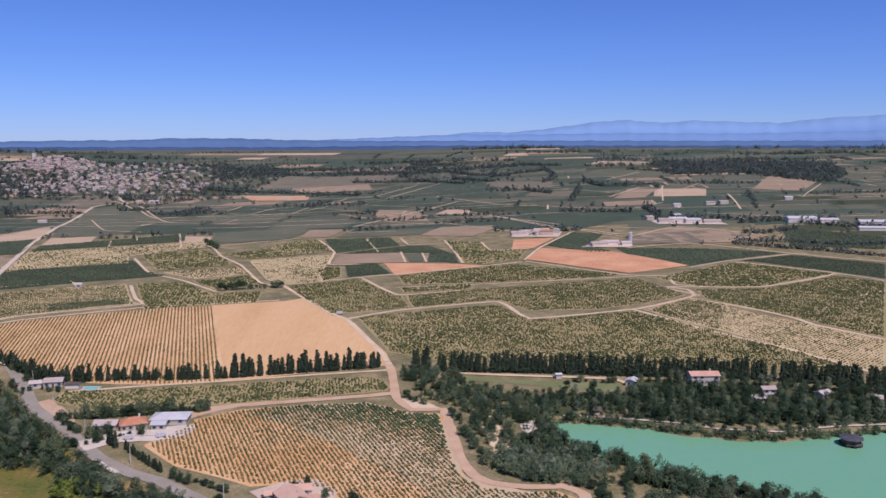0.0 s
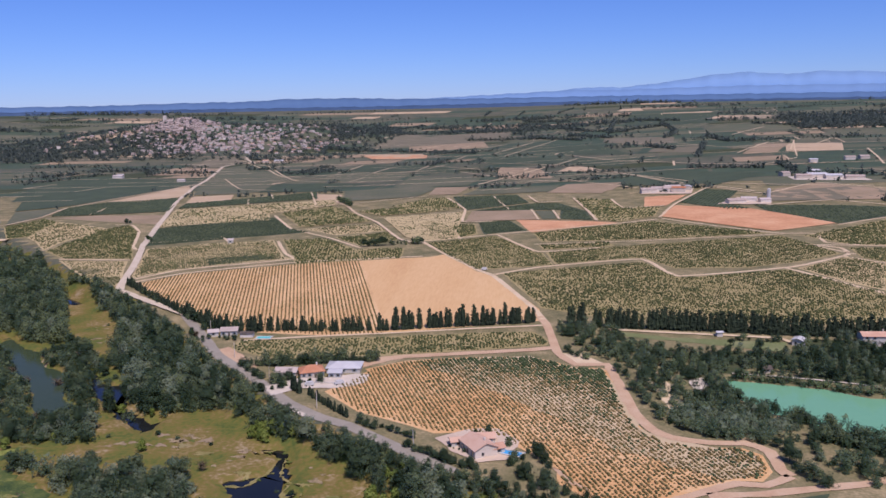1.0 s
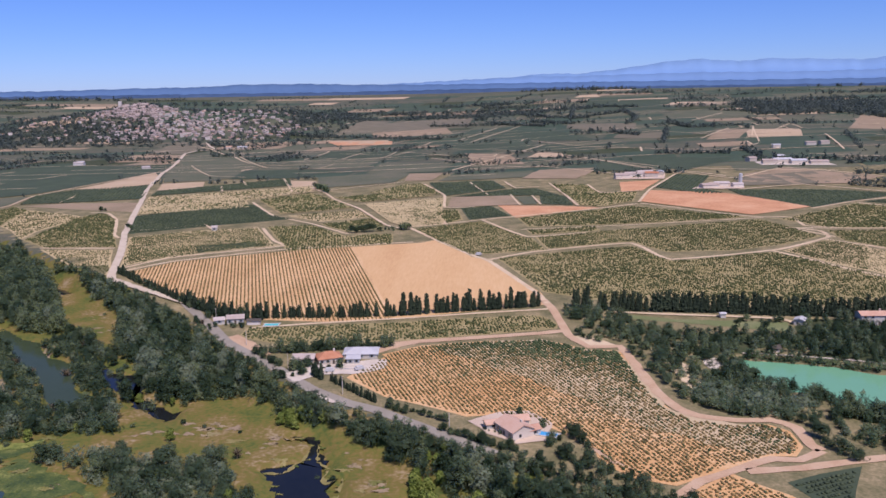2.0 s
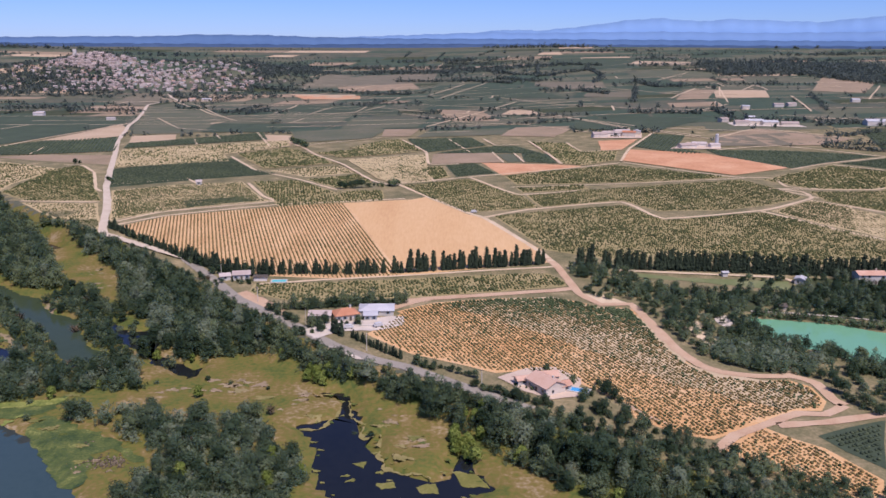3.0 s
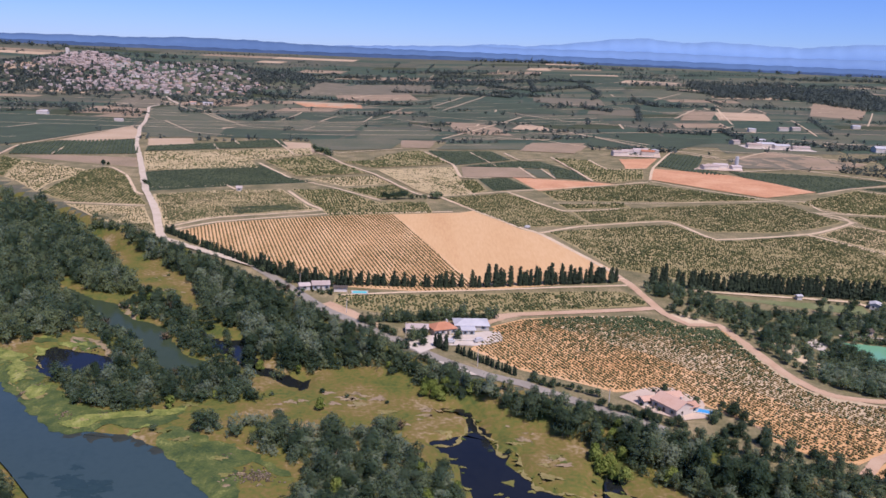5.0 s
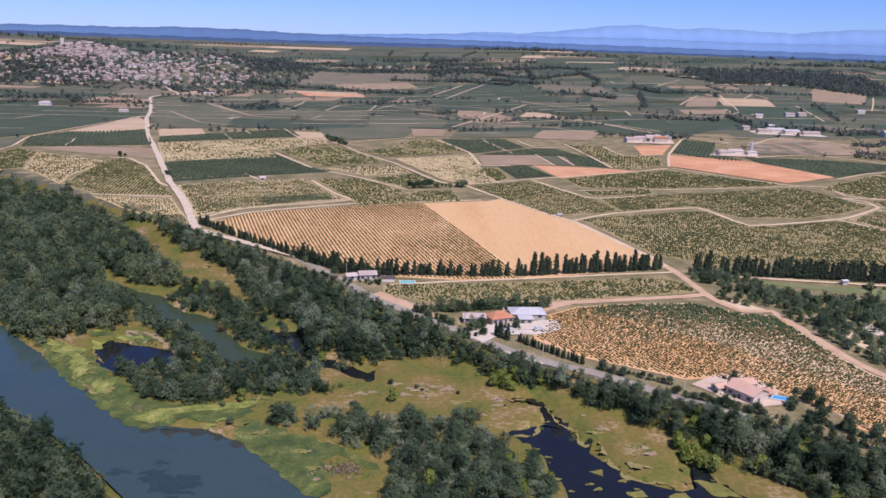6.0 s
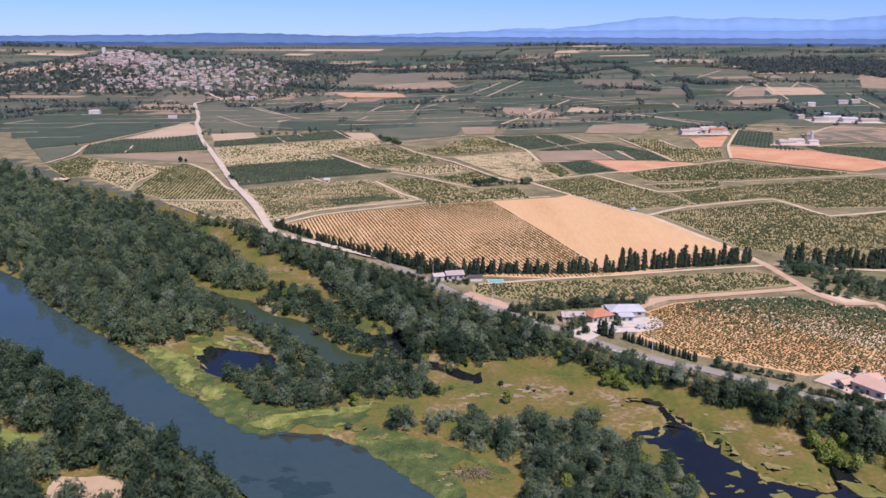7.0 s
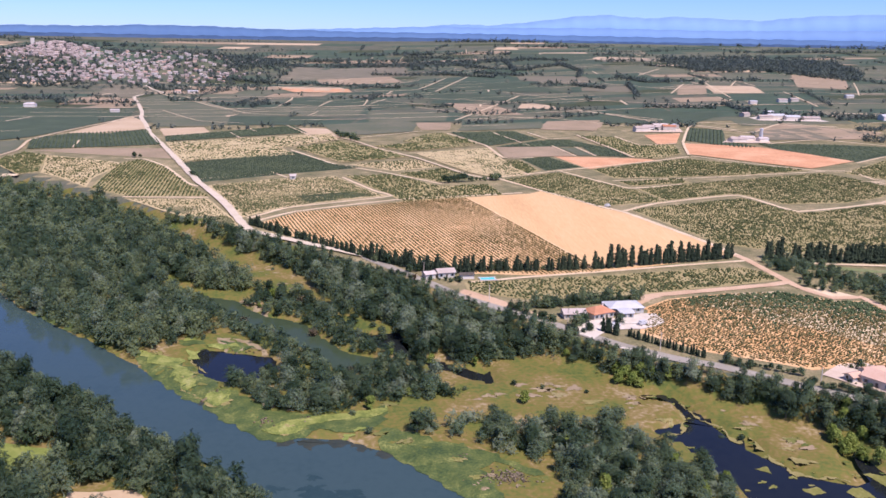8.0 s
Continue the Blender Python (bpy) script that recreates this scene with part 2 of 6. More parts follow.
def side_of(line, x, y):
    """Distance from a polyline, positive on its left-hand (north-east) side."""
    best = np.full(np.shape(x), 1e9)
    sign = np.ones(np.shape(x))
    for (ax, ay), (bx, by) in zip(line, line[1:]):
        dx, dy = bx - ax, by - ay
        u = np.clip(((x - ax) * dx + (y - ay) * dy) / (dx * dx + dy * dy), 0, 1)
        d = np.hypot(x - ax - u * dx, y - ay - u * dy)
        cross = dx * (y - ay) - dy * (x - ax)
        near = d < best
        best = np.where(near, d, best)
        sign = np.where(near, np.where(cross > 0, 1, -1), sign)
    return best * sign


def land(x, y):
    """Height of the dry land, before the waters are cut into it."""
    x, y = np.asarray(x, float), np.asarray(y, float)
    high = 0.8 + 5.2 * step(370, 620, y) + 0.010 * np.clip(y - 800, 0, 2200)
    high = high + 0.03 * 350 * np.tanh(x / 350) * np.clip((y - 800) / 500, 0, 1.7)
    far = np.hypot(x, y)
    high = high + 62 * step(2900, 4900, far)
    high = high + 11 * step(2900, 4900, far) * (1 - np.tanh(x / 350))
    high = high + 62 * np.exp(-((x + 1150) / 420) ** 2 - ((y - 2420) / 330) ** 2)
    high = high + 20 * np.exp(-((x + 1105) / 95) ** 2 - ((y - 2400) / 75) ** 2)
    high = high + 30 * np.exp(-((x + 740) / 260) ** 2 - ((y - 2620) / 300) ** 2)
    high = high + 16 * np.exp(-((x - 900) / 700) ** 2 - ((y - 2700) / 400) ** 2)
    return LOW + (high - LOW) * step(-24, -5, side_of(BANK, x, y))


RIVER = [(-700, 690), (-500, 498), (-441, 444), (-411, 405), (-362, 357), (-336, 330), (-313, 307), (-290, 283), (-275, 269), (-263, 263),
         (-250, 262), (-232, 251), (-215, 233), (-202, 214), (-188, 186), (-150, 110), (-130, 0), (-60, -300), (80, -620),
         (-40, -640), (-160, -300), (-226, 0), (-246, 170), (-262, 212), (-288, 240), (-304, 256), (-322, 272), (-342, 290), (-364, 311), (-392, 332), (-470, 398), (-580, 480), (-760, 620)]
POND = [(-314, 334), (-312, 346), (-297, 339), (-280, 335), (-276, 319), (-283, 310), (-297, 310), (-307, 318)]
BACKWATER = [(-351, 442), (-336, 430), (-322, 417), (-307, 410), (-300, 399), (-290, 386), (-280, 381), (-272, 376), (-266, 364), (-252, 340), (-238, 333), (-241, 318), (-250, 313), (-262, 331), (-273, 349), (-290, 361), (-303, 378), (-317, 398), (-334, 410)]
MARSH_POOL = [(-140, 291), (-131, 292), (-126, 285), (-124, 274), (-119, 269), (-120, 262), (-117, 254), (-113, 258), (-114, 250), (-112, 243), (-109, 236), (-102, 231), (-96, 228), (-91, 230), (-90, 239), (-88, 245), (-83, 248), (-83, 239), (-82, 234), (-80, 229), (-75, 222), (-94, 208), (-117, 208), (-128, 221), (-132, 235), (-133, 246), (-137, 254), (-142, 264), (-130, 268), (-128, 279), (-131, 286), (-137, 288)]
MARSH_CREEK = [(-226, 349), (-222, 345), (-215, 327), (-209, 324), (-204, 320), (-199, 316), (-195, 320), (-194, 305), (-201, 309), (-207, 317), (-211, 318), (-217, 323), (-222, 336)]
MARSH_CHANNEL = [(-258, 379), (-242, 359), (-229, 361), (-217, 326), (-227, 336), (-242, 348)]
MARSH_DITCH = [(-372, 540), (-348, 522), (-347, 513), (-363, 524)]
LAKE = [(51, 373), (71, 368), (93, 363), (104, 355), (126, 348), (145, 346), (173, 355), (197, 359), (260, 365), (330, 330), (330, 240), (220, 235),
        (150, 268), (112, 296), (82, 315), (62, 332), (51, 352)]
WATERS = [("river", RIVER, -7.1, "river", 5.0), ("pond", POND, -7.0, "still", 3.0), ("backwater", BACKWATER, -7.0, "backwater", 3.0),
          ("marsh_pool", MARSH_POOL, -6.9, "still", 1.6), ("marsh_creek", MARSH_CREEK, -6.9, "still", 1.4),
          ("marsh_channel", MARSH_CHANNEL, -6.9, "still", 2.0), ("marsh_ditch", MARSH_DITCH, -6.9, "still", 1.6), ("lake", LAKE, -0.6, "lake", 3.0)]


def inside(poly, x, y):
    x, y = np.asarray(x, float), np.asarray(y, float)
    odd = np.zeros(x.shape, bool)
    for (ax, ay), (bx, by) in zip(poly, poly[1:] + poly[:1]):
        if ay != by:
            odd ^= ((ay > y) != (by > y)) & (x < (bx - ax) * (y - ay) / (by - ay) + ax)
    return odd


def depth_in(poly, x, y):
    """Distance to the outline, positive inside."""
    d = np.abs(side_of(poly + poly[:1], x, y))
    return np.where(inside(poly, x, y), d, -d)


def wobble(x, y, size, seed=0.0):
    """Smooth uneven numbers of about -1 to 1 over the plan."""
    a, b = x / size + seed, y / size - 0.7 * seed
    return (np.sin(a * 1.9 + 1.3 * np.sin(b * 1.3)) + np.sin(b * 2.3 + 1.7 * np.sin(a * 0.9 + 1)) + 0.6 * np.sin(a * 4.1 - b * 3.3) + 0.4 * np.sin(b * 7.3 + a * 5.1)) / 2.6


def height(x, y):
    x, y = np.asarray(x, float), np.asarray(y, float)
    z = land(x, y)
    for name, poly, level, _, soft in WATERS:
        xs, ys = [p[0] for p in poly], [p[1] for p in poly]
        box = (x > min(xs) - 15) & (x < max(xs) + 15) & (y > min(ys) - 15) & (y < max(ys) + 15)
        if box.any():
            d = depth_in(poly, x[box], y[box]) + (1.0 + 0.9 * wobble(x[box], y[box], 5.0) if name.startswith("marsh") else 1.2 * wobble(x[box], y[box], 7.0))
            bed = level - 1.4
            cut = step(-soft, soft, d)
            z[box] = z[box] + (np.minimum(bed, z[box]) - z[box]) * cut
    return z


def at(x, y):
    return float(height(np.array([x]), np.array([y]))[0])


# ---- mesh makers ----
def mesh_of(name, verts, faces, mat, normals=None):
    """A mesh from arrays; faces all of one length, or a list of lists."""
    me = bpy.data.meshes.new(name)
    verts = np.asarray(verts, np.float32)
    if isinstance(faces, np.ndarray):
        k = faces.shape[1]
        me.vertices.add(len(verts))
        me.vertices.foreach_set("co", verts.ravel())
        me.loops.add(faces.size)
        me.loops.foreach_set("vertex_index", faces.ravel().astype(np.int32))
        me.polygons.add(len(faces))
        me.polygons.foreach_set("loop_start", np.arange(0, faces.size, k, dtype=np.int32))
        me.update(calc_edges=True)
    else:
        me.from_pydata(verts.tolist(), [], faces)
    me.materials.append(M[mat] if isinstance(mat, str) else mat)
    if normals is not None:
        # the leaves of a clump are shaded together, as a rounded mass
        me.polygons.foreach_set("use_smooth", np.ones(len(me.polygons), bool))
        me.normals_split_custom_set_from_vertices(np.asarray(normals).tolist())
    else:
        me.validate()
    return me


def thing(name, label, category, m=None, group="", kind=""):
    ob = tagged(new(name), label, category, group, kind)
    if m is not None:
        ob.matrix_basis = m
    return ob


def part(name, me, parent, label="", m=None):
    ob = new(name, me)
    ob.parent = parent
    if m is not None:
        ob.matrix_basis = m
    return tagged(ob, label)


def cut_sheet(poly, pace):
    """A flat polygon cut into cells of about the given pace."""
    bm = bmesh.new()
    bm.faces.new([bm.verts.new((x, y, 0)) for x, y in poly])
    bmesh.ops.triangulate(bm, faces=bm.faces[:])
    for axis in (0, 1):
        lo, hi = min(p[axis] for p in poly), max(p[axis] for p in poly)
        for i in range(1, int((hi - lo) / pace) + 1):
            co, no = [0, 0, 0], [0, 0, 0]
            co[axis], no[axis] = lo + i * pace, 1
            bmesh.ops.bisect_plane(bm, geom=bm.verts[:] + bm.edges[:] + bm.faces[:], plane_co=co, plane_no=no)
    return bm


def sheet(name, poly, mat, lift, pace=25, label="", category="", kind="structure"):
    bm = cut_sheet(poly, pace)
    xy = np.array([v.co[:2] for v in bm.verts])
    z = height(xy[:, 0], xy[:, 1]) + lift
    for v, h in zip(bm.verts, z):
        v.co.z = h
    me = bpy.data.meshes.new(name)
    bm.normal_update()
    for f in bm.faces:
        if f.normal.z < 0:
            f.normal_flip()
    bm.to_mesh(me)
    bm.free()
    me.materials.append(M[mat])
    return tagged(new(name, me), label, category, kind=kind)


def wavy(poly, pace=4.0, amount=1.0, seed=0.0):
    """The outline with uneven edges."""
    out = []
    for (ax, ay), (bx, by) in zip(poly, poly[1:] + poly[:1]):
        n = max(1, int(math.hypot(bx - ax, by - ay) / pace))
        for i in range(n):
            x, y = ax + (bx - ax) * i / n, ay + (by - ay) * i / n
            out.append((x + amount * float(wobble(x, y, pace * 1.3, seed)), y + amount * float(wobble(y, x, pace * 1.3, seed + 3))))
    return out


# ---- ground ----
def spaced(lo, fine_lo, fine_hi, hi, pace, growth=1.09, most=120):
    mid = list(np.arange(fine_lo, fine_hi + 0.1, pace))
    left, right = [], []
    g, p = pace, fine_lo
    while p > lo:
        g = min(g * growth, most)
        p -= g
        left.append(p)
    g, p = pace, fine_hi
    while p < hi:
        g = min(g * growth, most)
        p += g
        right.append(p)
    return np.array(left[::-1] + mid + right)


gx, gy = spaced(-5200, -450, 230, 5200, 3.5), spaced(-600, 200, 540, 5100, 3.5)
X, Y = np.meshgrid(gx, gy)
Z = height(X.ravel(), Y.ravel())
idx = np.arange(len(gx) * len(gy)).reshape(len(gy), len(gx))
quads = np.stack([idx[:-1, :-1], idx[:-1, 1:], idx[1:, 1:], idx[1:, :-1]], -1).reshape(-1, 4)
ground = tagged(new("ground", mesh_of("ground", np.column_stack([X.ravel(), Y.ravel(), Z]), quads, "plain")), "dry farmland plain with vineyards and low hills", "ground", kind="structure")
ground.data.polygons.foreach_set("use_smooth", np.ones(len(quads), bool))

low = (side_of(BANK, X.ravel(), Y.ravel()) < -3 + 2.5 * wobble(X.ravel(), Y.ravel(), 9.0)) & (np.hypot(X.ravel(), Y.ravel()) < 1500)
quads = quads[low[quads].all(1)]
seen_, quads = np.unique(quads, return_inverse=True)
flood = mesh_of("floodplain", np.column_stack([X.ravel(), Y.ravel(), Z + 0.06])[seen_], quads.reshape(-1, 4), "flood")
tagged(new("floodplain", flood), "olive marsh meadow with brown and sandy patches", "marsh", kind="structure")
quads = np.stack([idx[:-1, :-1], idx[:-1, 1:], idx[1:, 1:], idx[1:, :-1]], -1).reshape(-1, 4)
dry = (side_of(BANK, X.ravel(), Y.ravel()) > -6) & (X.ravel() > -900) & (X.ravel() < 620) & (Y.ravel() < 1180) & (Y.ravel() > 150)
quads = quads[dry[quads].all(1)]
seen_, quads = np.unique(quads, return_inverse=True)
tagged(new("field_margins", mesh_of("field_margins", np.column_stack([X.ravel(), Y.ravel(), Z + 0.05])[seen_], quads.reshape(-1, 4), "margin")), "dry grass and stony verges between the fields", "ground", kind="structure")
for name, poly, level, mat, soft in WATERS:
    cx, cy = sum(p[0] for p in poly) / len(poly), sum(p[1] for p in poly) / len(poly)
    bm = cut_sheet([(x, y) for x, y in poly], 60)
    # widen the sheet a little, so that it meets the sloping banks
    me = bpy.data.meshes.new(name)
    for v in bm.verts:
        d = Vector((v.co.x - cx, v.co.y - cy, 0))
        v.co += d.normalized() * (4.0 if v.is_boundary else 0)
        v.co.z = level
    bm.normal_update()
    for f in bm.faces:
        if f.normal.z < 0:
            f.normal_flip()
    bm.to_mesh(me)
    bm.free()
    me.materials.append(M[mat])
    tagged(new(name, me), {"river": "wide blue-grey river with slow water", "lake": "turquoise quarry lake with calm water"}.get(name, "dark still marsh water"),
           "water", kind="structure")

# ---- fields ----
FIELDS = []
SOIL = {"striped": "straw", "stubble": "stubble", "green": "soil_green", "near": "soil_near", "pale": "soil_pale", "dense": "crop", "red": "red", "fallow": "brown", "meadow": "tan", "dull": "dull", "olive": "far_olive"}
SAID = {"striped": "straw-coloured field striped with thin vine rows", "stubble": "bare straw-yellow stubble field", "green": "weedy brown vineyard soil",
        "near": "ochre stony vineyard soil", "pale": "pale stony vineyard soil", "dense": "dense dark green crop", "red": "bare orange-red ploughed soil",
        "fallow": "brown fallow field", "meadow": "tan mown meadow", "dull": "dull olive-tan mown field", "olive": "dull olive vineyard slope"}


def field(sort, poly):
    FIELDS.append((sort, poly))
    far = max(p[1] for p in poly) > 900
    if sort == "near" and len(poly) > 9:
        sheet("field", wavy([(-76, 390), (-37, 396), (-16, 381), (-1, 380), (2, 350), (9, 304), (30, 292), (46, 288), (46, 270), (30, 264), (0, 285), (-22, 312), (-46, 338), (-70, 366), (-92, 376)], 6, 2.6), "soil_grey", 0.19, 20,
              "pale stony vineyard soil", "field")
    sheet("field", wavy(poly, 14, 0.5), SOIL[sort], (0.6 if far else 0.14) + 0.004 * (len(FIELDS) % 7), 30, SAID[sort], "field")


def smooth_line(line, pace):
    pts = [Vector((x, y, 0)) for x, y in line]
    out = []
    for i in range(len(pts) - 1):
        a, b, c, d = pts[max(i - 1, 0)], pts[i], pts[i + 1], pts[min(i + 2, len(pts) - 1)]
        n = max(2, int((c - b).length / pace))
        for k in range(n):
            u = k / n
            soft = 0.5 * ((2 * b) + (c - a) * u + (2 * a - 5 * b + 4 * c - d) * u * u + (3 * b - a - 3 * c + d) * u ** 3)
            out.append(soft.lerp(b.lerp(c, u), 0.6))
    return out + [pts[-1]]


def ribbon(name, width, line, mat=None, lift=None, label=""):
    far = max(p[1] for p in line) > 900
    pts = smooth_line(line, 6.0)
    lift = lift or (1.0 if far else 0.30)
    verts, faces = [], []
    for i, p in enumerate(pts):
        way = (pts[min(i + 1, len(pts) - 1)] - pts[max(i - 1, 0)]).normalized()
        side = Vector((-way.y, way.x, 0))
        for k in (-1, -0.33, 0.33, 1):
            w = width / 2 * (k + (0.22 * k * float(wobble(p.x, p.y, 5.0, k)) if name != "road" else 0))
            q = p + side * w
            verts.append([q.x, q.y, 0])
        if i:
            o = 4 * i
            faces += [[o - 4 + j, o + j, o + j + 1, o - 3 + j] for j in range(3)]
    v = np.array(verts)
    v[:, 2] = height(v[:, 0], v[:, 1]) + lift
    faces = [f[::-1] for f in faces]
    ob = new(name, mesh_of(name, v, faces, mat or {"farm_track": "dirt", "road": "asphalt", "lane": "gravel_lane"}[name]))
    return tagged(ob, label or {"farm_track": "sandy farm track between vineyards", "road": "worn grey country road", "lane": "pale dusty lane towards the village"}[name],
                  "road" if name == "road" else "track", kind="structure")



# ---- fields: kind, corners ----
field("striped", [(-315, 533), (-292, 566), (-214, 605), (-172, 619), (-116, 431), (-147, 425), (-189, 428), (-222, 438), (-266, 477)])
field("stubble", [(-172, 619), (-122, 636), (-110, 649), (-79, 583), (-66, 568), (-33, 484), (-31, 461), (-116, 431)])
field("green", [(-194, 413), (-158, 418), (-116, 425), (-67, 435), (-36, 439), (-27, 424), (-29, 415), (-68, 403), (-110, 392), (-139, 391), (-160, 382), (-177, 389), (-193, 398)])
field("near", [(-115, 371), (-98, 385), (-65, 393), (-37, 396), (-23, 388), (-16, 381), (-1, 380), (2, 350), (5, 319), (9, 304), (16, 295), (30, 291), (42, 292), (48, 286), (48, 272), (43, 264), (35, 264), (17, 254), (-2, 241), (-14, 245), (-25, 257), (-25, 266), (-35, 281), (-46, 293), (-61, 298), (-71, 296), (-83, 303), (-106, 315), (-123, 335), (-126, 339), (-113, 368)])
field("green", [(-61, 577), (42, 621), (62, 568), (139, 598), (208, 496), (237, 449), (101, 460), (5, 466), (-32, 487)])
field("pale", [(147, 602), (191, 644), (241, 567), (278, 513), (241, 442), (229, 460)])
field("pale", [(148, 602), (197, 649), (215, 620), (183, 539), (167, 560)])
field("pale", [(-370, 664), (-325, 696), (-274, 713), (-239, 633), (-289, 588), (-325, 555)])
field("olive", [(-696, 1636), (-617, 1712), (-441, 1320), (-482, 1267), (-564, 1262)])
field("green", [(193, 749), (236, 790), (298, 844), (364, 769), (272, 701), (217, 701)])
field("green", [(210, 687), (269, 692), (361, 759), (389, 724), (281, 518), (250, 570), (206, 644)])
field("dense", [(306, 851), (373, 887), (444, 829), (399, 743), (373, 783), (322, 840)])
field("dense", [(246, 817), (295, 854), (368, 898), (325, 923), (279, 937), (196, 940), (200, 898)])
field("fallow", [(254, 1077), (320, 1131), (406, 1036), (345, 980), (290, 977), (224, 1009)])
field("dense", [(455, 1124), (546, 1023), (494, 925), (400, 951)])
field("meadow", [(401, 1585), (499, 1583), (553, 1756), (448, 1773)])
field("fallow", [(645, 1747), (726, 1689), (918, 2043), (861, 2216)])
field("fallow", [(-104, 1284), (-21, 1261), (-43, 1432), (-121, 1502)])
field("meadow", [(-13, 1368), (51, 1337), (44, 1418), (6, 1444)])
field("meadow", [(-386, 1877), (-300, 1853), (-324, 1963), (-490, 1990)])
field("meadow", [(274, 3849), (390, 3840), (394, 4015), (312, 4005)])
field("meadow", [(515, 3106), (711, 2884), (803, 3258), (624, 3357)])
field("dense", [(624, 2278), (822, 2363), (868, 2087), (883, 1935), (1092, 2260), (1320, 2815), (1200, 3150), (904, 3229)])
field("olive", [(-638, 1494), (-483, 1351), (-434, 1159), (-556, 1233)])
field("dull", [(-833, 1959), (-753, 1953), (-707, 1823), (-711, 1683), (-793, 1676)])
field("dense", [(-672, 1741), (-582, 1664), (-560, 1557), (-607, 1555)])
field("red", [(-466, 1952), (-307, 1921), (-295, 1819), (-419, 1836)])
field("dull", [(-492, 2165), (-489, 2665), (-152, 3056), (-152, 2378), (-414, 2223)])
field("fallow", [(-400, 2226), (-208, 2352), (-178, 2110), (-369, 2038)])
field("fallow", [(-188, 1171), (-138, 1167), (-147, 1076), (-184, 1077)])
field("fallow", [(-12, 1147), (58, 1121), (39, 1060), (-30, 1076)])
field("dull", [(117, 2193), (278, 2113), (247, 1912), (188, 1841), (101, 2046)])
field("dull", [(183, 1756), (296, 1785), (256, 1612), (164, 1668)])
field("fallow", [(398, 1783), (459, 1778), (380, 1570), (317, 1554)])
field("fallow", [(466, 1778), (546, 1777), (476, 1588), (399, 1591)])
field("dull", [(602, 3232), (857, 3269), (677, 2739), (495, 2764)])
field("olive", [(448, 2529), (693, 2486), (593, 2240), (405, 2237)])
field("fallow", [(792, 2086), (910, 2139), (707, 1734), (723, 1880)])
field("dense", [(-156, 1773), (126, 1531), (92, 1412), (-149, 1596)])
field("dense", [(-94, 2108), (82, 1955), (134, 1626), (-143, 1831)])
field("olive", [(-419, 1472), (-260, 1443), (-269, 1272), (-393, 1298)])
field("dense", [(-407, 1688), (-192, 1556), (-182, 1427), (-393, 1498)])
field("fallow", [(-809, 1674), (-692, 1658), (-663, 1492), (-779, 1480)])
field("dense", [(-893, 1316), (-852, 1445), (-626, 1343), (-640, 1105), (-740, 1024)])
field("dense", [(305, 3585), (662, 3594), (449, 2691), (199, 2686)])
field("dense", [(108, 1274), (247, 1208), (148, 1121), (65, 1153)])
field("olive", [(-255, 1352), (-130, 1311), (-144, 1191), (-252, 1183)])
field("dense", [(-458, 1277), (-302, 1256), (-338, 1137), (-437, 1134)])
field("green", [(-456, 651), (-472, 775), (-459, 803), (-426, 761), (-388, 674), (-360, 619), (-416, 614)])
field("green", [(-586, 784), (-583, 853), (-551, 825), (-521, 727), (-534, 712)])
field("pale", [(-553, 829), (-473, 783), (-466, 761), (-468, 694), (-459, 653), (-497, 700), (-518, 721)])
field("fallow", [(-580, 860), (-541, 880), (-458, 886), (-433, 810), (-492, 827)])
field("dense", [(-590, 873), (-618, 958), (-600, 1015), (-523, 1068), (-466, 918), (-548, 883)])
field("meadow", [(-603, 1022), (-591, 1248), (-556, 1181), (-526, 1084), (-557, 1024)])
field("dense", [(-816, 1183), (-642, 1386), (-642, 1467), (-598, 1268), (-616, 1048), (-627, 976), (-664, 918)])
field("olive", [(-660, 913), (-621, 950), (-598, 869), (-594, 799)])
field("pale", [(-417, 608), (-359, 609), (-340, 565), (-321, 526), (-344, 534), (-385, 574)])
field("meadow", [(-512, 1083), (-461, 1103), (-437, 1027), (-486, 1002)])
field("olive", [(-610, 1352), (-549, 1395), (-490, 1190), (-420, 1160), (-464, 1118), (-520, 1105)])
field("dense", [(-484, 995), (-351, 1133), (-325, 1044), (-471, 947)])
field("pale", [(-468, 935), (-295, 1037), (-284, 971), (-340, 896), (-320, 840), (-419, 789)])
field("dense", [(-416, 781), (-322, 862), (-280, 783), (-253, 760), (-317, 722), (-378, 678)])
field("pale", [(-369, 660), (-271, 706), (-239, 632), (-229, 625), (-301, 584), (-326, 550)])
field("dense", [(-299, 621), (-259, 641), (-240, 627), (-287, 594)])
field("green", [(-326, 897), (-282, 960), (-247, 904), (-208, 831), (-274, 789)])
field("pale", [(-265, 781), (-203, 817), (-180, 772), (-224, 742)])
field("green", [(-222, 730), (-176, 763), (-160, 719), (-186, 681)])
field("green", [(-266, 714), (-226, 722), (-187, 667), (-148, 677), (-142, 630), (-158, 625), (-220, 602)])
field("green", [(-245, 915), (-182, 955), (-129, 924), (-206, 872)])
field("pale", [(-202, 860), (-119, 904), (-116, 818), (-109, 733), (-140, 711), (-158, 736)])
field("meadow", [(-344, 1103), (-304, 1091), (-283, 990), (-306, 968)])
field("olive", [(-313, 1142), (-200, 1205), (-184, 1154), (-196, 1057), (-283, 1009)])
field("green", [(-177, 1038), (-156, 1040), (-124, 935), (-212, 955)])
field("dense", [(-149, 1048), (-67, 1058), (-51, 980), (-121, 917)])
field("dense", [(-54, 964), (-15, 972), (-10, 914), (-110, 912)])
field("fallow", [(-112, 906), (-47, 915), (-37, 845), (-112, 830)])
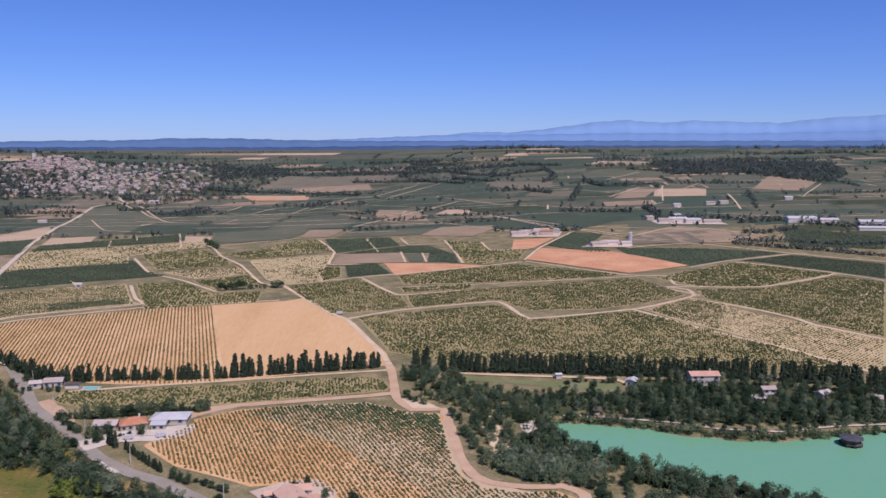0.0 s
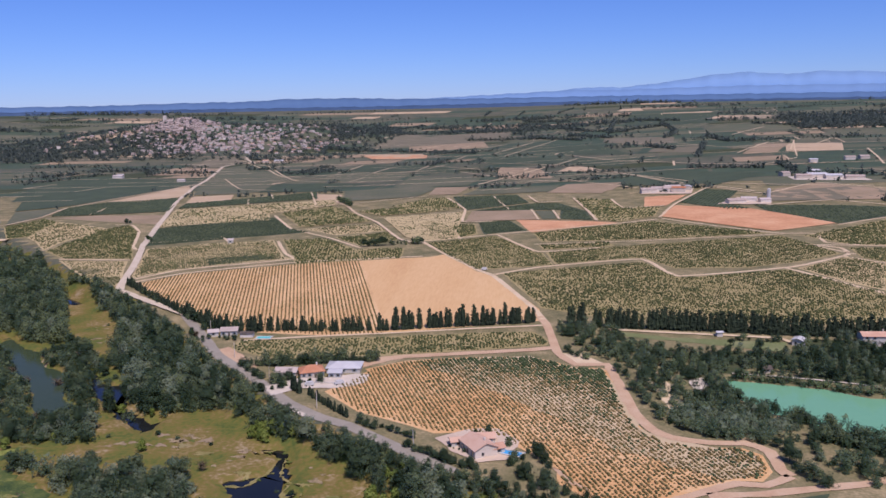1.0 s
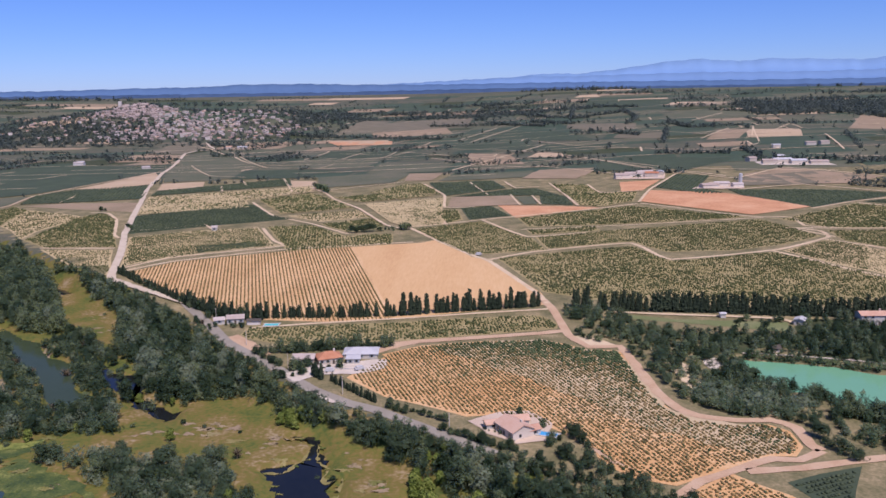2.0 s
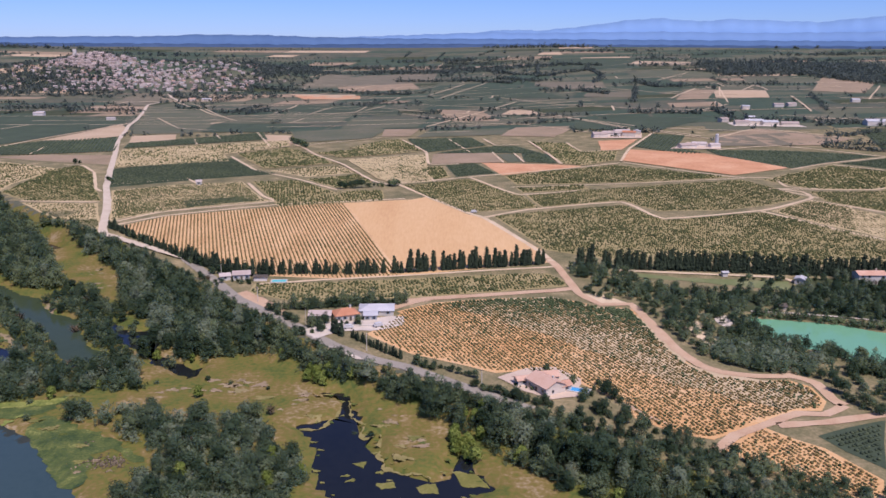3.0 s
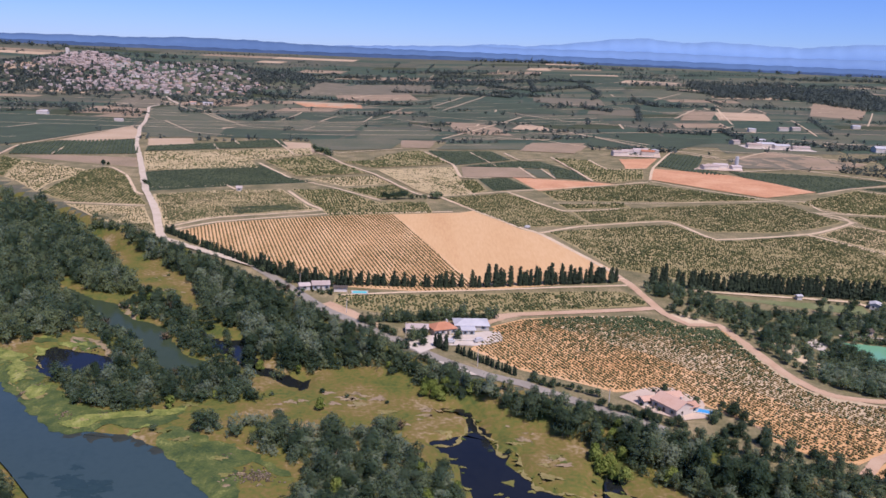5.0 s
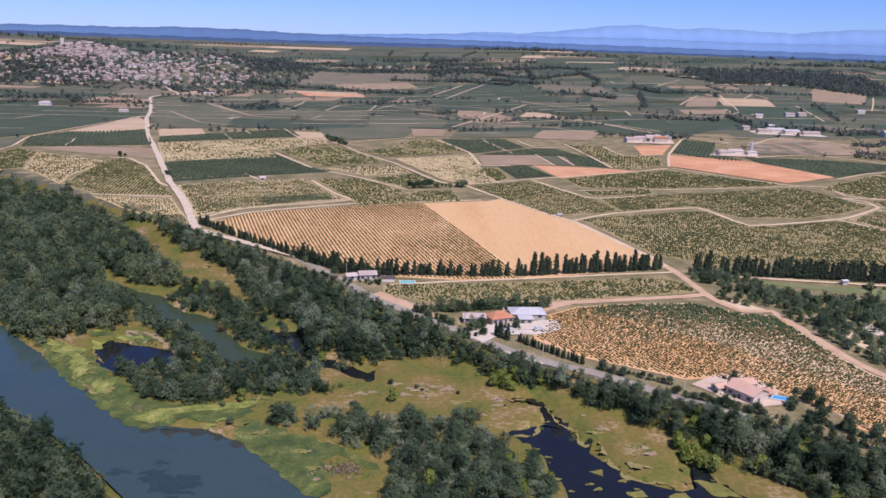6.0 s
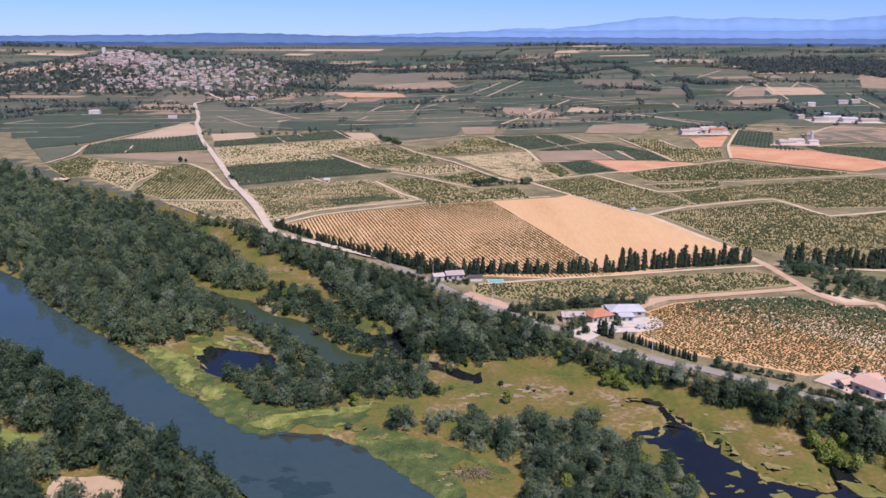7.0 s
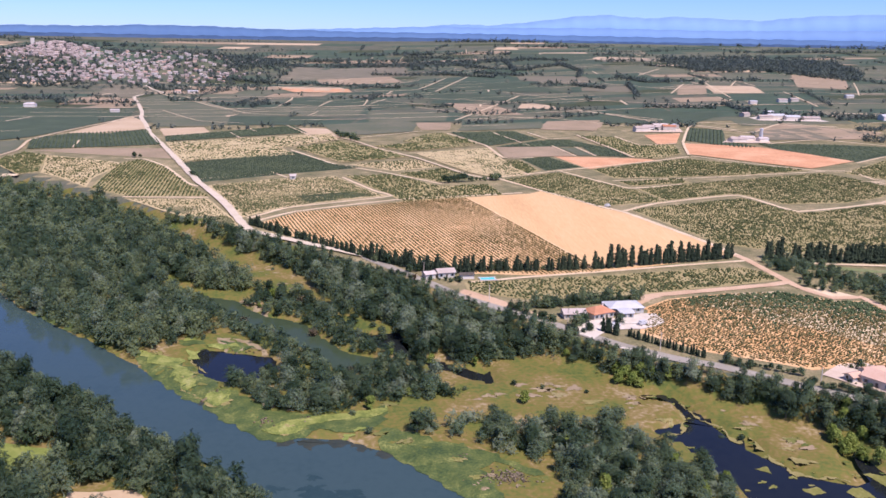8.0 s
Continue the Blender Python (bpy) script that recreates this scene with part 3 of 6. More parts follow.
field("olive", [(-43, 907), (-23, 906), (-20, 847), (-34, 846)])
field("dense", [(-14, 967), (12, 904), (16, 840), (-16, 848)])
field("green", [(2, 1007), (47, 996), (53, 925), (96, 935), (80, 864), (43, 828), (22, 839)])
field("red", [(-61, 844), (16, 833), (41, 824), (-44, 762)])
field("dense", [(-98, 824), (-67, 838), (-48, 774), (-87, 751)])
field("green", [(-124, 804), (-101, 819), (-92, 749), (-107, 731)])
field("pale", [(-149, 833), (-127, 810), (-108, 724), (-134, 710)])
field("red", [(87, 1017), (138, 1032), (101, 940), (77, 933)])
field("dense", [(121, 967), (168, 1086), (205, 1061), (165, 955), (190, 912), (162, 911)])
field("red", [(86, 862), (112, 943), (187, 915), (246, 822), (175, 774)])
field("green", [(-42, 759), (72, 834), (169, 763), (86, 731), (-34, 710)])
field("green", [(-133, 701), (-75, 742), (-37, 659), (-32, 656), (-24, 606), (-81, 587), (-108, 640)])
field("green", [(-36, 693), (22, 711), (27, 691), (-32, 671)])
field("green", [(-30, 659), (28, 689), (174, 750), (188, 706), (196, 661), (156, 626), (115, 604), (63, 598), (43, 638), (-23, 609)])
field("dull", [(233, 1050), (360, 1098), (382, 1040), (311, 978), (218, 970)])
field("dense", [(123, 1336), (202, 1293), (282, 1247), (184, 1118)])
field("fallow", [(-3, 1172), (81, 1180), (53, 1093), (-29, 1087)])
field("olive", [(-125, 1137), (-11, 1170), (-25, 1088), (-139, 1065)])
field("near", [(-1, 235), (17, 251), (24, 243), (32, 236), (41, 216), (34, 201), (20, 212), (6, 222)])  # near2
field("dense", [(33, 245), (46, 251), (62, 257), (45, 223), (38, 234)])

# ---- tracks and roads: width, line ----
ribbon("farm_track", 3, [(-550, 721), (-532, 710)])
ribbon("farm_track", 3, [(-421, 615), (-360, 614)])
ribbon("farm_track", 3, [(-475, 805), (-456, 804), (-425, 758), (-388, 674), (-377, 660)])
ribbon("farm_track", 3, [(-592, 795), (-593, 860), (-615, 946), (-612, 1041), (-587, 1263)])
ribbon("farm_track", 2.2, [(-548, 883), (-564, 952)])
ribbon("farm_track", 3, [(-328, 880), (-280, 783), (-252, 753), (-227, 728), (-186, 676)])
ribbon("farm_track", 3, [(-268, 707), (-242, 647), (-228, 623), (-263, 601), (-300, 580), (-322, 548)])
ribbon("farm_track", 3, [(-295, 1017), (-264, 956), (-239, 892), (-201, 822), (-160, 719), (-140, 696)])
ribbon("farm_track", 2.2, [(-347, 926), (-277, 974), (-182, 1062)])
ribbon("farm_track", 3, [(-154, 1034), (-121, 922), (-114, 826), (-84, 829)])
ribbon("farm_track", 2.5, [(-53, 1044), (-40, 979), (-12, 987)])
ribbon("farm_track", 2.2, [(-96, 1042), (-72, 920)])
ribbon("farm_track", 3, [(2, 1017), (14, 909), (20, 834)])
ribbon("farm_track", 2.2, [(-47, 920), (-38, 841)])
ribbon("farm_track", 2.2, [(-23, 910), (-17, 844)])
ribbon("farm_track", 2.5, [(46, 1000), (54, 926), (101, 940)])
ribbon("farm_track", 3, [(-147, 706), (-71, 753), (42, 821), (81, 847)])
ribbon("farm_track", 3, [(-74, 748), (-36, 662), (17, 683)])
ribbon("farm_track", 2.2, [(-40, 697), (58, 720), (180, 758)])
ribbon("farm_track", 3, [(84, 854), (113, 952), (182, 1112), (224, 1057)])
ribbon("farm_track", 3, [(85, 851), (172, 764), (206, 760), (201, 712), (225, 702)])
ribbon("farm_track", 3, [(186, 698), (206, 659)])
ribbon("farm_track", 2.2, [(-418, 1044), (-397, 984)])
ribbon("farm_track", 2.2, [(-408, 1105), (-388, 1052)])
ribbon("farm_track", 2.2, [(-331, 734), (-313, 704)])
ribbon("farm_track", 2, [(-384, 695), (-328, 722)])
ribbon("farm_track", 2.5, [(-127, 817), (-106, 725)])
ribbon("farm_track", 2.5, [(-358, 1130), (-306, 968)])
ribbon("farm_track", 2.2, [(-580, 1373), (-486, 1192), (-420, 1160)])
ribbon("farm_track", 4.6, [(-33, 470), (-28, 447), (-23, 403), (-15, 385), (0, 386), (4, 353), (7, 324), (12, 306), (18, 299), (31, 295), (44, 296), (51, 289), (51, 274), (53, 269)], "red_dirt")
ribbon("farm_track", 4, [(53, 269), (43, 261), (34, 262), (18, 252), (6, 244), (-6, 231)], "red_dirt")
ribbon("farm_track", 4, [(23, 252), (41, 255), (57, 260), (75, 265), (125, 286), (157, 282)], "red_dirt")
ribbon("farm_track", 5.0, [(-113, 387), (-99, 392), (-65, 400), (-37, 407), (-24, 412)], "red_dirt")
ribbon("farm_track", 2.5, [(-191, 413), (-159, 422), (-117, 431), (-77, 441), (-36, 450), (-28, 452)])
ribbon("farm_track", 3.6, [(-28, 450), (-36, 484), (-66, 568), (-79, 587), (-110, 649), (-138, 709)])
ribbon("farm_track", 3.5, [(-66, 572), (-34, 599), (42, 633), (61, 573), (145, 606), (200, 657), (204, 687), (182, 704)])
ribbon("farm_track", 3, [(-318, 538), (-293, 568), (-224, 609), (-174, 624), (-127, 639)])
ribbon("farm_track", 2.5, [(-372, 1612), (-295, 1552), (-234, 1579), (-78, 1359)])
ribbon("farm_track", 2.5, [(169, 1093), (153, 1127), (94, 1272), (67, 1344)])
ribbon("road", 6, [(-245, 460), (-213, 414), (-196, 388), (-166, 356), (-139, 324), (-120, 308), (-107, 301), (-94, 290), (-71, 271), (-60, 262)])
ribbon("lane", 5.5, [(-245, 460), (-315, 514), (-331, 554), (-349, 603), (-381, 679), (-410, 758), (-456, 885), (-510, 1031), (-545, 1144), (-575, 1235), (-602, 1339), (-662, 1535), (-710, 1686), (-706, 1752), (-673, 1775), (-719, 1864), (-758, 1956)])
ribbon("farm_track", 3, [(209, 939), (289, 972), (376, 894), (407, 868), (450, 839)])
ribbon("farm_track", 3, [(243, 813), (294, 851), (376, 894)])
ribbon("farm_track", 3, [(298, 844), (370, 776), (272, 701), (181, 701)])
ribbon("farm_track", 3, [(370, 776), (394, 733)])
ribbon("farm_track", 3, [(319, 648), (367, 682)])
ribbon("farm_track", 3.5, [(193, 651), (232, 600), (247, 572), (251, 555), (280, 515)])
ribbon("farm_track", 3.5, [(140, 602), (174, 540), (210, 492), (236, 447)])
ribbon("farm_track", 2.5, [(-591, 1108), (-594, 1259), (-522, 1315), (-434, 1318)])
ribbon("farm_track", 2.5, [(-666, 1728), (-615, 1699), (-497, 1438), (-434, 1318), (-315, 1274)])
ribbon("farm_track", 2.5, [(-461, 1567), (-331, 1461), (-265, 1482), (-258, 1702)])
ribbon("farm_track", 3, [(178, 1108), (230, 1035), (320, 1131), (406, 1036)])
ribbon("farm_track", 2.5, [(33, 1352), (99, 1262), (153, 1149)])
ribbon("farm_track", 2.5, [(-178, 1429), (-71, 1249), (13, 1204), (87, 1107)])
ribbon("farm_track", 3, [(409, 1292), (446, 1274), (516, 1233), (658, 1250)])

ribbon("farm_track", 3, [(-575, 1587), (-486, 1409), (-360, 1469)])
ribbon("farm_track", 3, [(-736, 1848), (-694, 1796), (-593, 1618), (-555, 1692), (-457, 1719)])
ribbon("farm_track", 3, [(-507, 1620), (-407, 1688), (-409, 1472)])
ribbon("farm_track", 3, [(-159, 1629), (13, 1457), (80, 1304), (163, 1172)])
ribbon("farm_track", 3, [(4, 1721), (93, 1520), (222, 1404)])
ribbon("farm_track", 3, [(241, 1914), (332, 1709), (492, 1869)])
ribbon("farm_track", 3, [(-88, 1413), (-5, 1322), (75, 1280)])
ribbon("farm_track", 3, [(314, 1578), (431, 1835)])
ribbon("farm_track", 3, [(492, 1869), (416, 1614)])
ribbon("farm_track", 3, [(222, 1404), (315, 1376), (386, 1465)])
ribbon("farm_track", 3, [(-340, 1467), (-326, 1605), (-280, 1641)])
ribbon("farm_track", 3, [(-253, 1518), (-224, 1624)])
ribbon("farm_track", 3, [(201, 1143), (267, 1117), (376, 1095)])
ribbon("farm_track", 3, [(505, 1759), (590, 1929), (565, 1777)])

# ---- vines ----
def bush(rng, n=6):
    """A small jagged dome, one unit wide and high, as vertices and triangles."""
    a = np.arange(n) * 2 * np.pi / n
    v = np.concatenate([np.column_stack([0.35 * np.cos(a), 0.35 * np.sin(a), np.full(n, 0.02)]),
                        np.column_stack([0.55 * np.cos(a + 0.5), 0.55 * np.sin(a + 0.5), np.full(n, 0.5)]), [[0, 0, 0.95]]])
    v += rng.uniform(-0.13, 0.13, v.shape)
    f = []
    for i in range(n):
        j = (i + 1) % n
        f += [(i, j, n + i), (j, n + j, n + i), (n + i, n + j, 2 * n)]
    return v, np.array(f)


def spread(name, places, sizes, tall, mat, label, category, seed, n=6):
    """One object of many small plants, each turned and sized by chance."""
    rng = np.random.default_rng(seed)
    x, y = places
    if not len(x):
        return None
    z = height(x, y)
    shapes = [bush(rng, n) for _ in range(5)]
    pick = rng.integers(0, 5, len(x))
    allv, allf, base = [], [], 0
    for k, (v, f) in enumerate(shapes):
        m = pick == k
        c = int(m.sum())
        if not c:
            continue
        a = rng.uniform(0, 2 * np.pi, c)
        s = sizes[m]
        ca, sa = np.cos(a) * s, np.sin(a) * s
        vx = ca[:, None] * v[:, 0] - sa[:, None] * v[:, 1] + x[m][:, None]
        vy = sa[:, None] * v[:, 0] + ca[:, None] * v[:, 1] + y[m][:, None]
        vz = v[:, 2] * (s * tall * rng.uniform(0.8, 1.25, c))[:, None] + z[m][:, None] + 0.1
        allv.append(np.stack([vx, vy, vz], -1).reshape(-1, 3))
        allf.append((f[None] + (np.arange(c) * len(v))[:, None, None]).reshape(-1, 3) + base)
        base += c * len(v)
    return tagged(new(name, mesh_of(name, np.concatenate(allv), np.concatenate(allf), mat)), label, category, kind="stuff")


def rows_in(poly, angle, row, pace, rng, jitter=0.2, gaps=0.06, edge=1.5):
    """Places on straight rows inside a polygon. angle: of the rows, degrees from +x."""
    c, s = math.cos(radians(angle)), math.sin(radians(angle))
    p = np.array(poly, float)
    u, v = p[:, 0] * c + p[:, 1] * s, -p[:, 0] * s + p[:, 1] * c
    gu, gv = np.meshgrid(np.arange(u.min(), u.max(), pace), np.arange(v.min(), v.max(), row))
    gu, gv = gu.ravel() + rng.uniform(-jitter, jitter, gu.size) * pace, gv.ravel() + rng.normal(0, 0.06, gu.size)
    x, y = gu * c - gv * s, gu * s + gv * c
    keep = (depth_in(poly, x, y) > edge) & (rng.random(len(x)) > gaps)
    return x[keep], y[keep]


def plant_fields():
    rng = np.random.default_rng(7)
    for k, (sort, poly) in enumerate(FIELDS):
        cy = sum(p[1] for p in poly) / len(poly)
        wide = 1.0 if cy < 660 else 1.35 if cy < 850 else 1.8
        n = 5 if cy < 520 else 4
        (ax, ay), (bx, by) = poly[0], poly[1]
        angle = math.degrees(math.atan2(by - ay, bx - ax))
        if sort == "striped":
            x, y = rows_in(poly, -73.4, 2.3, 1.1, rng, 0.3, 0.08)
            s = rng.uniform(0.8, 1.2, len(x)) * (1.0 - 0.2 * np.clip(wobble(x, y, 40, 2), -1, 1))
            spread("vine_rows", (x, y), s, 0.85, "vine_dry", "thin rows of low vines in dry grass", "vines", k, 4)
        elif sort == "near":
            x, y = rows_in(poly, -68, 1.75, 1.15, rng, 0.3, 0.05)
            x, y = x + rng.normal(0, 0.12, len(x)), y + rng.normal(0, 0.08, len(y))
            green = step(-20, 60, (y - 350) * 0.9 + (x + 40) * 0.45 + 34 * step(-10, 40, x) + 9 + 20 * wobble(x, y, 26, 1))
            s = rng.uniform(0.7, 1.3, len(x)) * (0.92 + 0.46 * green)
            lush = rng.random(len(x)) < 0.08 + 0.92 * green
            spread("vines", (x[lush], y[lush]), s[lush], 0.8, "vine_near", "green bush vines in straight rows", "vines", k)
            spread("vines", (x[~lush], y[~lush]), s[~lush], 0.75, "vine_dry", "small yellowing bush vines", "vines", k + 100)
        elif sort in ("green", "pale"):
            x, y = rows_in(poly, angle, 2.1 * wide, 1.7 * wide, rng, 0.3, 0.2 if sort == "green" else 0.25)
            s = rng.uniform(0.8, 1.35, len(x)) * wide * (1 + 0.22 * wobble(x, y, 35, 4) + 0.28 * wobble(x, y, 6.5, k)) * (1.15 if sort == "green" else 0.85)
            spread("vines", (x, y), s, 0.7, "vine", "bush vines in rows on stony soil", "vines", k, n)
        elif sort == "dense" and cy < 1050:
            x, y = rows_in(poly, angle, 2.4 * wide, 1.5 * wide, rng, 0.3, 0.03)
            s = rng.uniform(1.1, 1.6, len(x)) * wide
            spread("vines", (x, y), s, 0.6, "vine_dark", "dense green vine rows", "vines", k, n)


plant_fields()


# ---- trees ----
def leaves(centres, normals, size, per, rng, spread_by=0.6):
    """Clumps of crossed leaf faces round the centres, as vertices and triangles."""
    c = np.repeat(centres, per, 0) + rng.normal(0, size * spread_by, (len(centres) * per, 3))
    nrm = np.repeat(normals, per, 0) + (0, 0, 0.45) + rng.normal(0, 0.45, (len(c), 3))
    nrm /= np.linalg.norm(nrm, axis=1)[:, None] + 1e-9
    ref = rng.normal(0, 1, (len(c), 3))
    u = np.cross(nrm, ref)
    u /= np.linalg.norm(u, axis=1)[:, None] + 1e-9
    w = np.cross(nrm, u)
    s = size * rng.uniform(0.55, 1.25, (len(c), 1))
    v = np.stack([c - u * s * 0.8 + w * s * 0.75 + rng.normal(0, 0.15, c.shape) * size, c - u * s * 0.9 - w * s * 0.7, c + u * s + rng.normal(0, 0.3, c.shape) * size], 1).reshape(-1, 3)
    f = np.arange(len(v)).reshape(-1, 3)
    soft = 0.8 * np.repeat(normals, per, 0) + (0, 0, 0.35) + 0.32 * nrm
    soft /= np.linalg.norm(soft, axis=1)[:, None] + 1e-9
    return v, f, np.repeat(soft, 3, 0)


def crown_shape(seed, wide, tall, clumps, per, leaf, base=0.22, lobes=7, narrow=0.0):
    """A broad uneven crown of several lobes."""
    rng = np.random.default_rng(seed)
    cs, rs = [], []
    for i in range(lobes):
        a, h = rng.uniform(0, 2 * np.pi), rng.uniform(0, 1)
        r = rng.uniform(0.20, 0.50) * wide * (1 - narrow * h)
        d = rng.uniform(0.10, 0.72) * wide * (1 - 0.65 * h)
        cs.append((d * math.cos(a), d * math.sin(a), tall * (base + 0.08 + (0.78 - base) * h)))
        rs.append(r)
    cs, rs = np.array(cs), np.array(rs)
    k = rng.choice(lobes, clumps, p=rs ** 2 / (rs ** 2).sum())
    n = rng.normal(0, 1, (clumps, 3))
    n[:, 2] = np.abs(n[:, 2]) * 0.9 - 0.25
    n /= np.linalg.norm(n, axis=1)[:, None]
    p = cs[k] + n * rs[k][:, None] * rng.uniform(0.62, 1.1, (clumps, 1)) * (1, 1, 0.95)
    return leaves(p, n, leaf, per, rng, 0.9)


def spindle_shape(seed, wide, tall, clumps, per, leaf):
    rng = np.random.default_rng(seed)
    h = rng.uniform(0.03, 0.99, clumps)
    r = wide * np.clip(np.minimum(h * 5 + 0.5, 1.12 * (1 - h) ** 0.42 + 0.04), 0, 1) * rng.uniform(0.75, 1.1, clumps)
    a = rng.uniform(0, 2 * np.pi, clumps)
    n = np.column_stack([np.cos(a), np.sin(a), np.full(clumps, 0.35)])
    p = np.column_stack([r * np.cos(a), r * np.sin(a), h * tall])
    v, f, soft = leaves(p, n, leaf, per, rng, 0.35)
    hs = np.array([0.02, 0.12, 0.4, 0.7, 0.97])
    rs = 0.8 * wide * np.array([0.45, 0.9, 0.9, 0.68, 0.05])
    ang = np.arange(7) * 2 * np.pi / 7
    core = np.concatenate([np.column_stack([r * np.cos(ang), r * np.sin(ang), np.full(7, q * tall)]) for q, r in zip(hs, rs)])
    ring = np.array([[i * 7 + k, i * 7 + (k + 1) % 7, (i + 1) * 7 + (k + 1) % 7] for i in range(4) for k in range(7)]
                    + [[i * 7 + k, (i + 1) * 7 + (k + 1) % 7, (i + 1) * 7 + k] for i in range(4) for k in range(7)])
    out = core * (1, 1, 0) / (np.linalg.norm(core[:, :2], axis=1)[:, None] + 1e-9) + (0, 0, 0.3)
    return np.concatenate([v, core]), np.concatenate([f, ring + len(v)]), np.concatenate([soft, out / np.linalg.norm(out, axis=1)[:, None]])


def trunk_mesh(name, radius, tall, limbs, seed):
    """A tapered, slightly bent trunk with limbs."""
    rng = random.Random(seed)
    verts, faces = [], []

    def tube(points, radii, n=6):
        o = len(verts)
        for p, r in zip(points, radii):
            for k in range(n):
                a = 2 * math.pi * k / n
                verts.append((p[0] + r * math.cos(a), p[1] + r * math.sin(a), p[2]))
        for i in range(len(points) - 1):
            for k in range(n):
                faces.append((o + i * n + k, o + i * n + (k + 1) % n, o + (i + 1) * n + (k + 1) % n, o + (i + 1) * n + k))
        faces.append(tuple(o + (len(points) - 1) * n + k for k in range(n)))

    bx, by = rng.uniform(-0.06, 0.06) * tall, rng.uniform(-0.06, 0.06) * tall
    tube([(0, 0, -0.4), (bx * 0.3, by * 0.3, tall * 0.3), (bx, by, tall)], [radius * 1.25, radius * 0.8, radius * 0.3])
    for i in range(limbs):
        h, a = tall * rng.uniform(0.35, 0.8), rng.uniform(0, 6.28)
        d = tall * rng.uniform(0.25, 0.45)
        tube([(bx * h / tall, by * h / tall, h), (0.5 * d * math.cos(a), 0.5 * d * math.sin(a), h + 0.3 * d), (d * math.cos(a), d * math.sin(a), h + 0.7 * d)],
             [radius * 0.45, radius * 0.3, radius * 0.12], 4)
    return mesh_of(name, verts, [list(f) for f in faces], "bark")


def tree_kind(name, label, category, crown, trunk, mat, group=""):
    """A tree with its parts, far below the ground, to be copied."""
    ob = thing(name, label, category, pose(0, 0, 0), group)
    part("trunk", trunk, ob)
    part("crown", mesh_of("crown", crown[0], crown[1], mat, crown[2]), ob)
    return ob


USED = set()


def put_tree(kind, x, y, size, rng, tall=1.0):
    m = pose(x, y, at(x, y) - 0.1, 0, 0, rng.uniform(0, 360)) @ Matrix.Diagonal((size, size, size * tall, 1))
    if kind not in USED:
        USED.add(kind)
        kind.matrix_basis = m
        return kind
    ob = copy_thing(kind, pose(0, 0, 0))
    ob.matrix_basis = m
    return ob


BROAD = [tree_kind("riverside_tree", "dark green riverside poplar with a broad uneven crown", "tree", crown_shape(10 + i, 4.4 + 0.3 * (i % 3), 9.0 + i * 0.7, 280, 5, 0.45, 0.04, lobes=15),
                   trunk_mesh("trunk", 0.28, 7.5, 5, i), "leaf", "riverside trees") for i in range(4)]
WILLOW = [tree_kind("willow_tree", "grey-green willow with a loose rounded crown", "tree", crown_shape(30 + i, 4.4, 7.2, 250, 5, 0.44, 0.02, 14), trunk_mesh("trunk", 0.25, 5.5, 5, 30 + i),
                    "leaf_grey", "riverside willows") for i in range(2)]
BRIGHT = [tree_kind("young_poplar", "young yellow-green poplar at the marsh edge", "tree", crown_shape(40 + i, 3.4, 7.0, 200, 6, 0.38, 0.08, 12), trunk_mesh("trunk", 0.2, 4.5, 4, 40 + i),
                    "leaf_bright", "young poplars") for i in range(1)]
CYPRESS = [tree_kind("cypress", "tall dark narrow cypress beside the field road", "tree", spindle_shape(50 + i, 1.75, 12.0, 115, 4, 0.55), trunk_mesh("trunk", 0.16, 6.0, 0, 50 + i),
                     "cypress", "cypress row") for i in range(3)]
SHRUB = [tree_kind("shrub", "round dark green shrub", "shrub", crown_shape(60 + i, 1.7, 2.5, 90, 4, 0.32, 0.04, 7), trunk_mesh("trunk", 0.08, 1.4, 3, 60 + i), "leaf", "shrubs") for i in range(2)]

def dead_crown(seed, wide, tall, twigs=170):
    """Bare grey limbs and twigs that fan out from the trunk, as thin triangles."""
    rng = np.random.default_rng(seed)
    a, h = rng.uniform(0, 2 * np.pi, twigs), rng.uniform(0.25, 0.8, twigs)
    reach = wide * rng.uniform(0.35, 1.0, twigs)
    foot = np.column_stack([0.2 * reach * np.cos(a), 0.2 * reach * np.sin(a), h * tall * 0.75])
    tip = np.column_stack([reach * np.cos(a), reach * np.sin(a), h * tall + 0.35 * reach + rng.uniform(0, 0.12, twigs) * tall])
    side = np.cross(tip - foot, rng.normal(0, 1, (twigs, 3)))
    side *= (rng.uniform(0.05, 0.13, twigs) / (np.linalg.norm(side, axis=1) + 1e-9))[:, None]
    v = np.stack([foot - side, foot + side, tip], 1).reshape(-1, 3)
    n = np.repeat(np.column_stack([0.4 * np.cos(a), 0.4 * np.sin(a), np.full(twigs, 0.8)]), 3, 0)
    return v, np.arange(len(v)).reshape(-1, 3), n


DEAD = tree_kind("dead_tree", "bare bleached dead tree among riverside shrubs", "tree", dead_crown(71, 3.6, 7.5), trunk_mesh("trunk", 0.24, 6.5, 8, 71), "reed", "dead trees")

LIGHT_CROWNS = [crown_shape(80 + i, 4.4, 8.6 + 0.6 * i, 120, 4, 0.68, 0.04, 14) for i in range(5)]
LOW_SHRUBS = [crown_shape(110 + i, 1.9, 2.6, 22, 3, 0.6, 0.02, 5) for i in range(4)]
SMALL_CROWNS = [crown_shape(85 + i, 4.3, 8.8 + 0.5 * i, 52, 3, 1.05, 0.1, 10) for i in range(5)]
FAR_CROWNS = [crown_shape(95 + i, 3.2, 6.0, 11, 2, 1.8, 0.05, 5) for i in range(4)]


